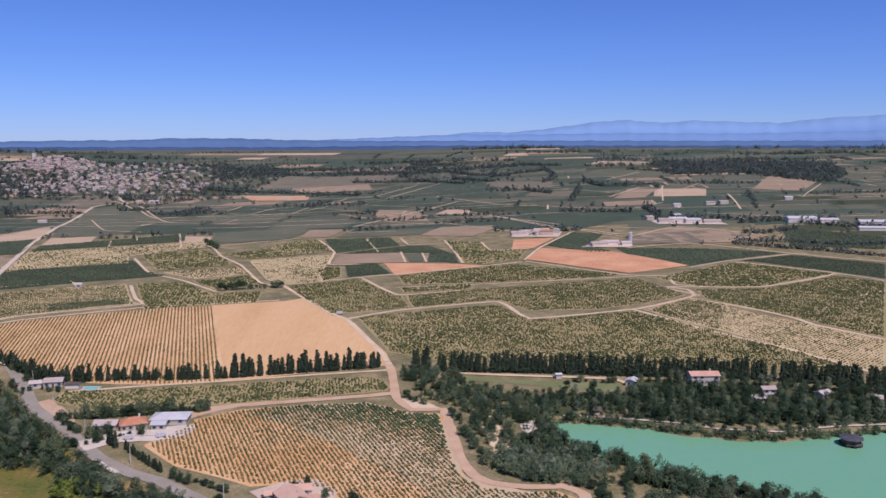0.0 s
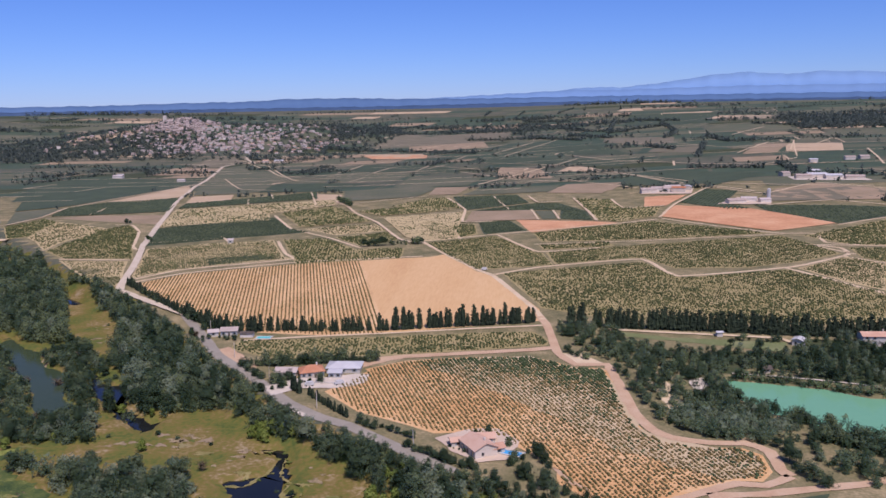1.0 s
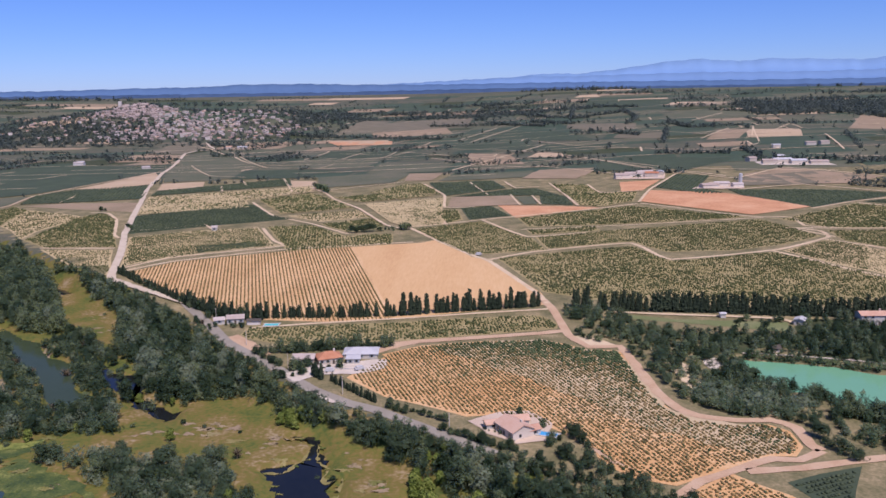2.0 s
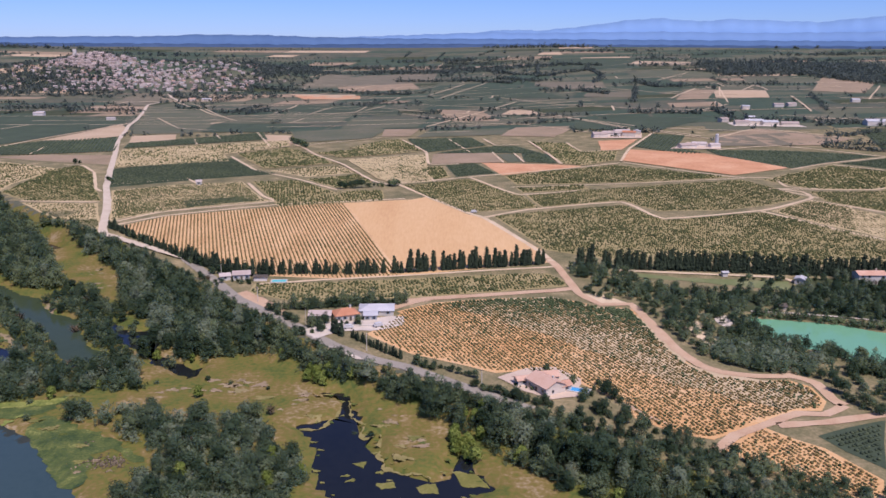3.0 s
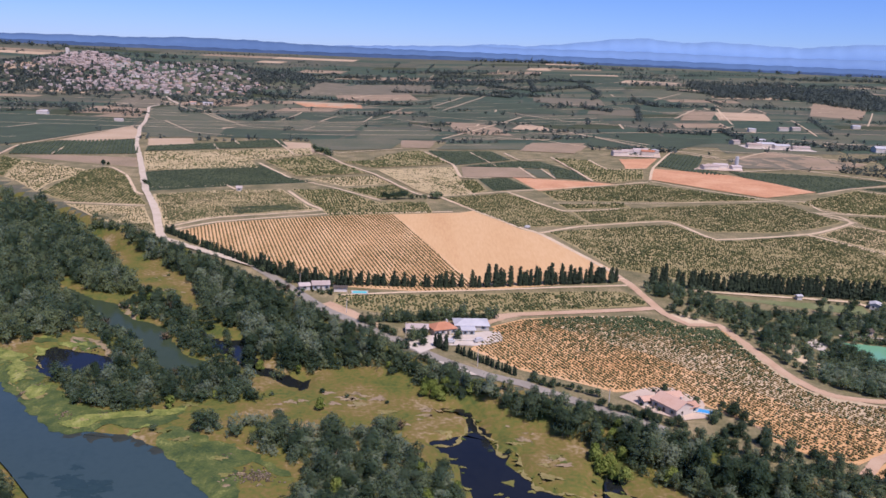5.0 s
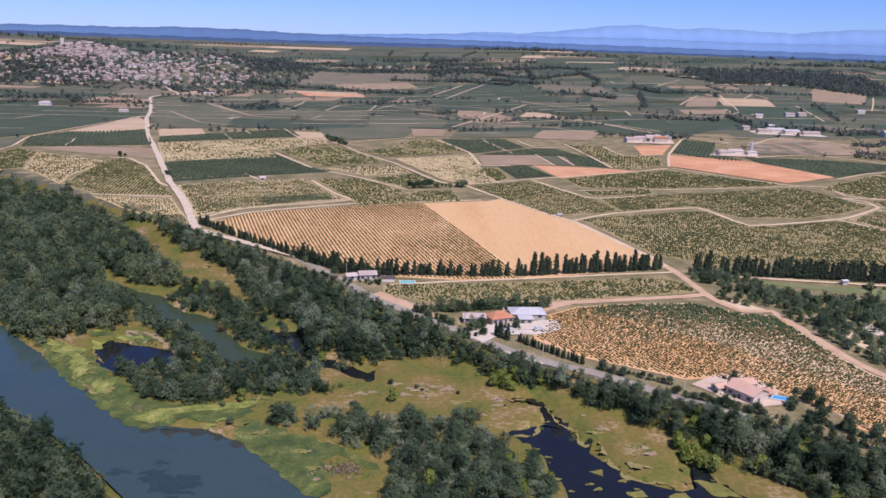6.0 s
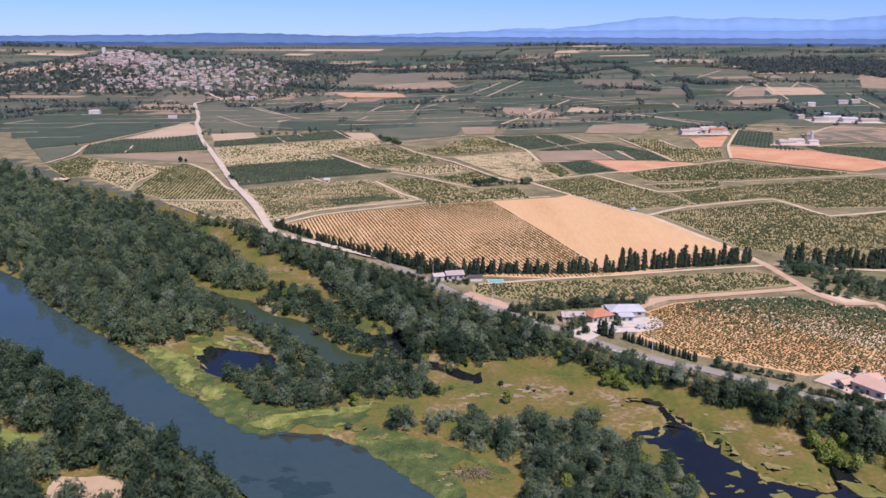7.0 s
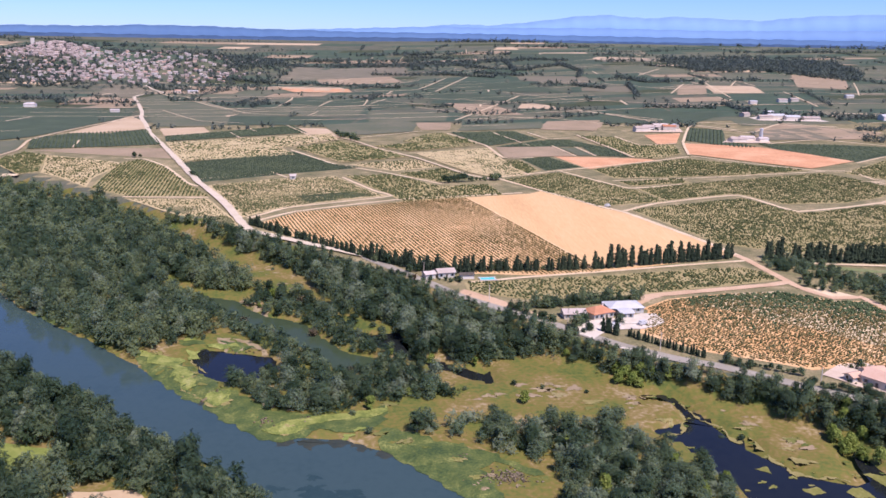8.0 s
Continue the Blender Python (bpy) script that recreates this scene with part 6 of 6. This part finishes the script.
# farther ridges take a paler blue, so the colours themselves carry the haze
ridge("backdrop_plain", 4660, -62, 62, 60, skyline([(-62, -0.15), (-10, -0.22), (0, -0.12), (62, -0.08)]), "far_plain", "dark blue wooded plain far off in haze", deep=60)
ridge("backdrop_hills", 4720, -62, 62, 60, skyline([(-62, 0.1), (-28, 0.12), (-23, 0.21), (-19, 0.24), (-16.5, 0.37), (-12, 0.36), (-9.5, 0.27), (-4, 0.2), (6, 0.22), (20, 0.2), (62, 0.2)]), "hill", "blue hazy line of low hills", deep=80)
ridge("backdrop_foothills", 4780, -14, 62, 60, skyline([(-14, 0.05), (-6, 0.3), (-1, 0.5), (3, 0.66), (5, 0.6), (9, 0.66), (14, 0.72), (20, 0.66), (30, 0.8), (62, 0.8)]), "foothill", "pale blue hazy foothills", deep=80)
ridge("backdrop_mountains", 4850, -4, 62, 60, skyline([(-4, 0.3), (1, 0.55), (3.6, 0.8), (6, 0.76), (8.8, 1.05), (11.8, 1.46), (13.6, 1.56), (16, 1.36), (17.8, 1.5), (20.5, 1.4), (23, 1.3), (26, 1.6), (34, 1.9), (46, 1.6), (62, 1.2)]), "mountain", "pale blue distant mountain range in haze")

# ---- buildings ----
def box_mesh(name, w, d, h, mat, z=0.0, bevel=0.0):
    bm = bmesh.new()
    bmesh.ops.create_cube(bm, size=1.0, matrix=Matrix.Translation((0, 0, z + h / 2)) @ Matrix.Diagonal((w, d, h, 1)))
    if bevel:
        bmesh.ops.bevel(bm, geom=bm.edges[:], offset=bevel, segments=1, affect="EDGES")
    me = bpy.data.meshes.new(name)
    bm.to_mesh(me)
    bm.free()
    me.materials.append(M[mat])
    return me


def wall_mesh(w, d, h, rise, mat, below=1.5):
    """Four walls with gables, the ridge along x."""
    x, y = w / 2, d / 2
    v = [(-x, -y, -below), (x, -y, -below), (x, y, -below), (-x, y, -below), (-x, -y, h), (x, -y, h), (x, y, h), (-x, y, h), (-x, 0, h + rise), (x, 0, h + rise)]
    f = [[0, 1, 5, 4], [2, 3, 7, 6], [1, 2, 6, 9, 5], [3, 0, 4, 8, 7]]
    return mesh_of("wall", v, f, mat)


def roof_mesh(w, d, h, rise, mat, over=0.5, thick=0.22):
    """A gabled roof with eaves and thickness."""
    x, y, drop = w / 2 + over, d / 2 + over, rise * over / (d / 2)
    v = []
    for s in (0.02, thick):
        v += [(-x, -y, h - drop + s), (x, -y, h - drop + s), (-x, 0, h + rise + s), (x, 0, h + rise + s), (-x, y, h - drop + s), (x, y, h - drop + s)]
    f = [[0, 2, 3, 1], [2, 4, 5, 3], [6, 7, 9, 8], [8, 9, 11, 10], [0, 1, 7, 6], [4, 10, 11, 5], [0, 6, 8, 2], [2, 8, 10, 4], [1, 3, 9, 7], [3, 5, 11, 9]]
    return mesh_of("roof", v, f, mat)


def hip_roof(w, d, h, rise, mat, over=0.5, thick=0.22):
    """A hipped roof with eaves and thickness."""
    x, y, drop = w / 2 + over, d / 2 + over, rise * over / (d / 2)
    r = max(0.2, w / 2 - d * 0.45)
    v = []
    for s in (0.02, thick):
        v += [(-x, -y, h - drop + s), (x, -y, h - drop + s), (x, y, h - drop + s), (-x, y, h - drop + s), (-r, 0, h + rise + s), (r, 0, h + rise + s)]
    f = [[6, 7, 11, 10], [8, 9, 10, 11], [7, 8, 11], [9, 6, 10], [0, 1, 7, 6], [1, 2, 8, 7], [2, 3, 9, 8], [3, 0, 6, 9], [0, 3, 2, 1]]
    return mesh_of("roof", v, f, mat)


def house(name, label, category, x, y, w, d, h, turn, roof="tile", wall="render", rise=None, windows=0, chimney=False, door=False, group="", z=None, hip=False):
    rise = d * 0.17 if rise is None else rise
    ob = thing(name, label, category, pose(x, y, at(x, y) if z is None else z, 0, 0, turn), group)
    part("wall", wall_mesh(w, d, h, 0.0 if hip else rise, wall), ob)
    part("roof", hip_roof(w, d, h, rise, roof) if hip else roof_mesh(w, d, h, rise, roof), ob)
    for i in range(windows):
        u = -w / 2 + w * (i + 0.5) / windows
        if door and i == windows // 2:
            part("door", box_mesh("door", 1.1, 0.14, 2.1, "bark"), ob, "", pose(u, -d / 2 - 0.02, 0))
            continue
        for k in range(2 if h > 4.5 else 1):
            win = part("window", box_mesh("window", 1.1, 0.1, 1.3, "glass"), ob, "", pose(u, -d / 2 - 0.02, 1.0 + 2.8 * k))
            part("shutter", box_mesh("shutter", 0.5, 0.08, 1.35, "shutter"), win, "", pose(-0.85, -0.03, -0.02))
            part("shutter", box_mesh("shutter", 0.5, 0.08, 1.35, "shutter"), win, "", pose(0.85, -0.03, -0.02))
    if windows:
        part("window", box_mesh("window", 0.1, 1.0, 1.2, "glass"), ob, "", pose(-w / 2 - 0.02, d * 0.15, 1.0))
        part("window", box_mesh("window", 0.1, 1.0, 1.2, "glass"), ob, "", pose(w / 2 + 0.02, -d * 0.15, 1.0))
    if chimney:
        part("chimney", box_mesh("chimney", 0.7, 0.7, 1.5, "render", 0, 0.05), ob, "", pose(w * 0.25, d * 0.1, h + rise * 0.75))
    return ob


# the winery by the road: white barn, tiled house and wings
house("barn", "long white barn with a pale hipped sheet roof", "barn", -124.5, 369.5, 16, 10.5, 2.6, 4, "white", "white_wall", 1.7, 3, hip=True)
house("farmhouse", "farmhouse with an orange tiled roof", "house", -138.5, 360.5, 11, 8.5, 3.0, 24, "tile", "render", 2.0, 4, True, True, hip=True)
house("farmhouse_wing", "low wing with faded roof tiles", "house", -150, 360, 10, 7, 2.6, 2, "tile_pale", "render", 1.3, 3)
house("cellar", "flat white cellar building beside the barn", "barn", -126.5, 359.5, 6, 6, 2.8, 6, "white", "white_wall", 0.5, 2)
sheet("yard", wavy([(-131, 357), (-118, 364), (-111, 363), (-110, 352), (-116, 346), (-124, 343), (-138, 342), (-148, 331), (-156, 341), (-146, 354)], 4, 0.7), "gravel", 0.4, 8, "bright white gravel yard", "yard")
garden_wall = thing("garden_wall", "low white garden wall in front of the farmhouse", "wall", pose(-130, 348.8, at(-130, 348.8), 0, 0, 1))
part("masonry", box_mesh("masonry", 13, 0.35, 1.1, "white_wall", -0.3, 0.04), garden_wall)
part("coping", box_mesh("coping", 13.1, 0.5, 0.12, "render", 0.82, 0.03), garden_wall)
# the villa near the road
house("villa", "villa with faded pink roof tiles", "house", -53, 280.5, 12, 9, 3.4, -58, "tile_pink", "render", 2.0, 3, True, True)
house("villa_wing", "villa wing with faded pink roof tiles", "house", -52, 289, 8.5, 5.5, 2.8, 10, "tile_pink", "render", 1.1, 2)
house("villa_porch", "small tiled porch of the villa", "house", -46.5, 280.5, 4.5, 4.5, 2.5, 30, "tile_pink", "render", 1.0, 1)
house("garage", "pale garage with a low tiled roof", "garage", -61.5, 285.5, 5, 4, 2.4, 20, "tile_pink", "white_wall", 0.8, 1)
sheet("yard", wavy([(-70, 291), (-59, 301), (-47, 302), (-38, 290), (-42, 274), (-52, 271), (-63, 279)], 4, 0.7), "pink_gravel", 0.36, 8, "pinkish gravel yard round the villa", "yard")


def swimming_pool(x, y, w, d, turn, mat, label):
    ob = thing("swimming_pool", label, "pool", pose(x, y, at(x, y) + 0.45, 0, 0, turn))
    bm = bmesh.new()
    for cx, cy, sx, sy in ((0, -d / 2, w + 1.2, 0.6), (0, d / 2, w + 1.2, 0.6), (-w / 2, 0, 0.6, d - 0.6), (w / 2, 0, 0.6, d - 0.6)):
        bmesh.ops.create_cube(bm, size=1.0, matrix=Matrix.Translation((cx, cy, 0.1)) @ Matrix.Diagonal((sx, sy, 0.35, 1)))
    me = bpy.data.meshes.new("coping")
    bm.to_mesh(me)
    bm.free()
    me.materials.append(M["white_wall"])
    part("coping", me, ob)
    part("pool_water", mesh_of("pool_water", [(-w / 2, -d / 2, 0.12), (w / 2, -d / 2, 0.12), (w / 2, d / 2, 0.12), (-w / 2, d / 2, 0.12)], [[0, 1, 2, 3]], mat), ob)


swimming_pool(-41, 279, 8, 4, -20, "pool_blue", "blue swimming pool in the villa garden")
swimming_pool(-181.5, 418, 8, 5, 5, "pool", "turquoise swimming pool beside the field road")
# cottages at the road bend
house("cottage", "white cottage with a pale roof among trees", "house", -203, 424, 9, 7, 3.0, 12, "tile_pale", "white_wall", 1.3, 3, False, True)
house("cottage_wing", "small pale outbuilding of the cottage", "house", -211.5, 421.5, 5.5, 5, 2.6, 20, "tile_pale", "white_wall", 1.0, 1)
house("shed", "low grey garden shed", "shed", -192, 421, 7, 4, 2.3, 5, "bark", "render", 0.6, 0)
# field hut
house("field_hut", "small white stone hut between vineyards", "hut", -308, 697, 4.5, 4, 3.0, 10, "tile_pale", "white_wall", 1.2, 1)
# house and garden buildings by the lake
house("lake_house", "white two-storey house with a pink tiled roof", "house", 137, 428, 15, 8, 5.2, 2, "tile_pink", "white_wall", 1.4, 4, True, True)
house("garden_house", "white garden house beside the lawn", "house", 99, 425, 6, 5, 3.0, 60, "white", "white_wall", 0.8, 1)
house("kiosk", "small white kiosk at the windbreak", "hut", 62, 437, 3, 2.5, 2.4, 10, "white", "white_wall", 0.4, 0)
house("cabin", "small brown cabin by the shore", "hut", 72, 380, 4, 3, 2.3, 15, "bark", "render", 1.0, 1)
for a, b, c in ((190, 405, 30), (165, 412, 5), (212, 398, -20), (155, 398, 12)):
    house("chalet", "small pale chalet under lakeside trees", "hut", a, b, 7, 5, 2.6, c, "tile_pale", "render", 1.0, 2, group="lakeside chalets")
for line in ([(56, 376.5), (77, 373.5), (94, 369.5), (107, 366)], [(107, 366), (122, 358.5), (148, 354.5), (176, 361.5), (200, 364), (260, 368)]):
    ribbon("lake_path", 1.6, line, "gravel", 0.5, "pale sandy path along the lake shore")
ribbon("park_road", 3.0, [(5, 445), (36, 441), (66, 438), (92, 434), (98, 424)], "dirt", 0.5, "pale road below the windbreak")


def jetty_hut():
    ob = thing("jetty_hut", "round dark-roofed fishing hut on stilts in the lake", "hut", pose(174, 343, -0.6))
    ring = lambda r, z, n=8: [(r * math.cos(2 * math.pi * i / n), r * math.sin(2 * math.pi * i / n), z) for i in range(n)]
    quads_ = [[i, (i + 1) % 8, 8 + (i + 1) % 8, 8 + i] for i in range(8)]
    part("deck", mesh_of("deck", ring(5, 0.9) + ring(5, 1.15), quads_ + [list(range(8, 16))], "bark"), ob)
    part("wall", mesh_of("wall", ring(4.2, 1.15) + ring(4.2, 3.2), quads_, "bark"), ob)
    part("roof", mesh_of("roof", ring(5.2, 3.1) + ring(5.0, 3.4) + [(0, 0, 4.6)], quads_ + [[8 + i, 8 + (i + 1) % 8, 16] for i in range(8)], "slate"), ob)
    for i in range(8):
        part("stilt", box_mesh("stilt", 0.25, 0.25, 2.6, "bark", -1.6), ob, "", pose(4.6 * math.cos(i * math.pi / 4), 4.6 * math.sin(i * math.pi / 4), 0))
    part("gangway", box_mesh("gangway", 1.2, 14, 0.2, "white_wall", 0.9), ob, "pale plank gangway", pose(0.5, 11, 0, 0, 0, 3))


jetty_hut()


def pole(x, y, tall=8.0):
    ob = thing("utility_pole", "pale roadside utility pole with a crossarm", "pole", pose(x, y, at(x, y)), "utility poles")
    n = 8
    v = [(r * math.cos(2 * math.pi * i / n), r * math.sin(2 * math.pi * i / n), z) for r, z in ((0.17, -0.5), (0.11, tall)) for i in range(n)]
    part("mast", mesh_of("mast", v, [[i, (i + 1) % n, n + (i + 1) % n, n + i] for i in range(n)] + [list(range(n, 2 * n))], "render"), ob)
    part("crossarm", box_mesh("crossarm", 1.6, 0.12, 0.14, "bark", tall - 0.6), ob)


for a, b in ((-155, 349), (-124, 318), (-77, 280), (-185, 384), (-214, 424)):
    pole(a, b)


def van(x, y, turn, label):
    ob = thing("van", label, "van", pose(x, y, at(x, y) + 0.35, 0, 0, turn))
    part("body", box_mesh("body", 4.4, 1.8, 1.0, "white", 0.35, 0.12), ob)
    part("cabin", box_mesh("cabin", 3.2, 1.65, 0.75, "white", 1.33, 0.15), ob)
    part("windscreen", box_mesh("windscreen", 0.06, 1.4, 0.5, "glass", 1.42), ob, "", pose(1.62, 0, 0))
    for sx in (-1.35, 1.35):
        for sy in (-0.85, 0.85):
            bm = bmesh.new()
            bmesh.ops.create_cone(bm, cap_ends=True, segments=12, radius1=0.34, radius2=0.34, depth=0.22)
            me = bpy.data.meshes.new("wheel")
            bm.to_mesh(me)
            bm.free()
            me.materials.append(M["glass"])
            part("wheel", me, ob, "", pose(sx, sy, 0.34, 90))


van(-74, 586, 20, "small white van parked at the track junction")
van(-135, 345, 12, "white van parked in front of the farmhouse")
van(-122, 348, 30, "white van parked in the gravel yard")
sheet("lay_by", wavy([(-141, 322), (-138, 321.5), (-131, 315), (-124, 308), (-127, 308), (-135, 315)], 2, 0.5), "gravel", 0.36, 4, "white gravel lay-by beside the road", "yard")

# far farms: place, size, roof
FARMS = [(95, 1056, 18, 10, 5, 10, "tile_pale"), (112, 1066, 24, 11, 5, 5, "tile_pale"), (133, 1060, 16, 10, 6, -10, "tile"), (128, 1082, 20, 10, 5, 12, "tile_pale"), (147, 1078, 12, 9, 5, 80, "white"),
         (180, 958, 20, 10, 4, 15, "tile_pale"), (197, 971, 16, 9, 4, -5, "tile_pale"), (212, 962, 12, 8, 4, 12, "tile_pale"),
         (315, 1180, 20, 10, 5, 0, "tile_pale"), (335, 1190, 26, 12, 5, 8, "white"), (352, 1175, 22, 11, 5, 5, "white"), (378, 1170, 24, 10, 4, 0, "tile_pale"), (345, 1235, 14, 9, 5, 12, "white"),
         (300, 1215, 14, 9, 5, 30, "tile_pale"), (505, 1175, 40, 16, 6, 0, "white"), (540, 1165, 24, 12, 5, -8, "white"), (600, 1140, 60, 14, 5, -4, "white"), (560, 1085, 34, 10, 4, -6, "white"),
         (610, 1060, 40, 12, 4, -4, "tile_pale"), (455, 1420, 16, 9, 5, 0, "tile_pale"), (480, 1430, 16, 9, 5, 15, "tile_pale"), (390, 1390, 12, 8, 5, 0, "white"), (620, 1500, 14, 9, 5, 0, "white"),
         (-640, 1330, 13, 8, 4, 10, "tile_pale"), (-800, 1420, 18, 9, 5, 0, "tile_pale"), (-812, 1450, 12, 8, 4, 20, "white"), (-620, 1790, 20, 9, 5, 5, "white"), (-655, 1800, 14, 9, 5, 30, "tile_pink")]
for x, y, w, d, h, turn, roof in FARMS:
    house("farm_building", "distant farm building with pale walls", "farm building", x, y, w, d, h, turn, roof, "render", None, 0, group="far farms")
sheet("yard", wavy([(158, 948), (214, 944), (226, 985), (192, 1000)], 8, 2.5), "pink_gravel", 0.9, 20, "pale gravel farm yard", "yard")
sheet("yard", [(84, 1044), (145, 1040), (156, 1090), (108, 1100)], "pink_gravel", 0.9, 20, "pinkish gravel farm yard", "yard")
sheet("yard", [(300, 1165), (395, 1150), (392, 1190), (330, 1215), (300, 1200)], "gravel", 0.7, 20, "pale gravel farm yard", "yard")


def silo(x, y):
    ob = thing("silo", "round white grain silo beside the farm", "silo", pose(x, y, at(x, y)))
    n = 12
    ring = lambda r, z: [(r * math.cos(2 * math.pi * i / n), r * math.sin(2 * math.pi * i / n), z) for i in range(n)]
    q = [[i, (i + 1) % n, n + (i + 1) % n, n + i] for i in range(n)]
    part("shell", mesh_of("shell", ring(2.1, -1) + ring(2.1, 11), q, "white"), ob)
    part("cap", mesh_of("cap", ring(2.3, 11) + ring(0.4, 12), q + [list(range(n, 2 * n))], "white"), ob)


silo(224, 992)


# ---- the village on its hill ----
VILLAGE = [(-1420, 2080), (-1250, 1960), (-960, 1950), (-760, 1985), (-600, 2050), (-540, 2300), (-560, 2560), (-700, 2700), (-900, 2560), (-1060, 2440), (-1180, 2420), (-1350, 2380)]


def village():
    rng = random.Random(77)
    kinds = []
    for i in range(8):
        w, d, h = rng.uniform(6.5, 11), rng.uniform(5.5, 7.5), rng.uniform(3.5, 6.5)
        kinds.append(house("village_house", "village house with pale walls and a faded tile roof", "house", 0, 0, w, d, h, 0, ["tile_pale", "tile_pale", "tile_pink", "tile_pale"][i % 4],
                           ["render", "old_wall", "old_wall"][i % 3], None, 0, group="village houses", z=0))
    places = []
    tries = 0
    while len(places) < 285 and tries < 9000:
        tries += 1
        x, y = rng.uniform(-1420, -540), rng.uniform(1940, 2720)
        core = math.exp(-((x + 900) / 170) ** 2 - ((y - 2180) / 150) ** 2) + math.exp(-((x + 1090) / 110) ** 2 - ((y - 2310) / 70) ** 2)
        if not inside(VILLAGE, np.array([x]), np.array([y]))[0] or rng.random() > 0.10 + core:
            continue
        gap = 15 if core > 0.35 else 22
        if all((x - a) ** 2 + (y - b) ** 2 > gap * gap for a, b in places):
            places.append((x, y))
    z = height(np.array([p[0] for p in places]), np.array([p[1] for p in places]))
    for i, (x, y) in enumerate(places):
        m = pose(x, y, float(z[i]) - 0.5, 0, 0, rng.choice([0, 12, 90, -20, 30]) + rng.uniform(-8, 8))
        if i < len(kinds):
            kinds[i].matrix_basis = m
        else:
            copy_thing(rng.choice(kinds), m)
    # smaller houses between them, too far to tell apart
    for mat, low_mat, count, seed in (("old_wall", "tile_pale", 330, 1), ("white_wall", "tile_pale", 90, 2)):
        walls, roofs, fw, fr = [], [], [], []
        for _ in range(count):
            x, y = (rng.gauss(-1095, 48), rng.gauss(2335, 32)) if seed == 1 and rng.random() < 0.6 else (rng.gauss(-900, 130), rng.gauss(2190, 140))
            if not inside(VILLAGE, np.array([x]), np.array([y]))[0]:
                continue
            w, d, h, a = rng.uniform(3, 6.5), rng.uniform(3, 5), rng.uniform(4, 7), rng.uniform(-0.5, 0.5)
            g = at(x, y) - 0.5
            c, s_ = math.cos(a), math.sin(a)
            o = len(walls)
            walls += [(x + u * c - v * s_, y + u * s_ + v * c, g + z) for z in (0, h) for u, v in ((-w, -d), (w, -d), (w, d), (-w, d))]
            fw += [[o + i, o + (i + 1) % 4, o + 4 + (i + 1) % 4, o + 4 + i] for i in range(4)]
            o = len(roofs)
            roofs += [(x + u * c - v * s_, y + u * s_ + v * c, g + z) for u, v, z in ((-w - 0.4, -d - 0.4, h), (w + 0.4, -d - 0.4, h), (w + 0.4, 0, h + 1.5), (-w - 0.4, 0, h + 1.5), (w + 0.4, d + 0.4, h), (-w - 0.4, d + 0.4, h))]
            fr += [[o, o + 1, o + 2, o + 3], [o + 3, o + 2, o + 4, o + 5]]
        rest = tagged(new("distant_houses", mesh_of("distant_houses", walls, fw, mat)), "crowded pale houses of the distant village", "houses", kind="stuff")
        part("roof", mesh_of("roof", roofs, fr, low_mat), rest)
    # the ruined keep on the top
    keep = thing("castle_ruin", "ruined pale stone keep above the village", "castle", pose(-1170, 2405, at(-1170, 2405), 0, 0, 10))
    part("tower", box_mesh("tower", 9, 9, 22, "render", -2, 0.3), keep)
    part("wall", box_mesh("wall", 26, 3, 10, "render", -2, 0.3), keep, "", pose(16, 2, 0))
    # garden trees between the houses
    xs, ys = [], []
    for _ in range(2300):
        x, y = rng.uniform(-1650, -480), rng.uniform(1850, 2900)
        if math.exp(-((x + 1095) / 100) ** 2 - ((y - 2330) / 60) ** 2) > 0.3:
            continue
        if all((x - a) ** 2 + (y - b) ** 2 > 49 for a, b in places):
            xs.append(x)
            ys.append(y)
    for _ in range(800):
        x, y = rng.uniform(-1500, -930), rng.uniform(1900, 2210)
        if all((x - a) ** 2 + (y - b) ** 2 > 49 for a, b in places):
            xs.append(x)
            ys.append(y)
    nr = np.random.default_rng(5)
    wood("village_trees", (np.array(xs), np.array(ys)), nr.uniform(0.7, 1.4, len(xs)), FAR_CROWNS, "hazed_leaf", "dark garden trees between village houses", 24)


village()
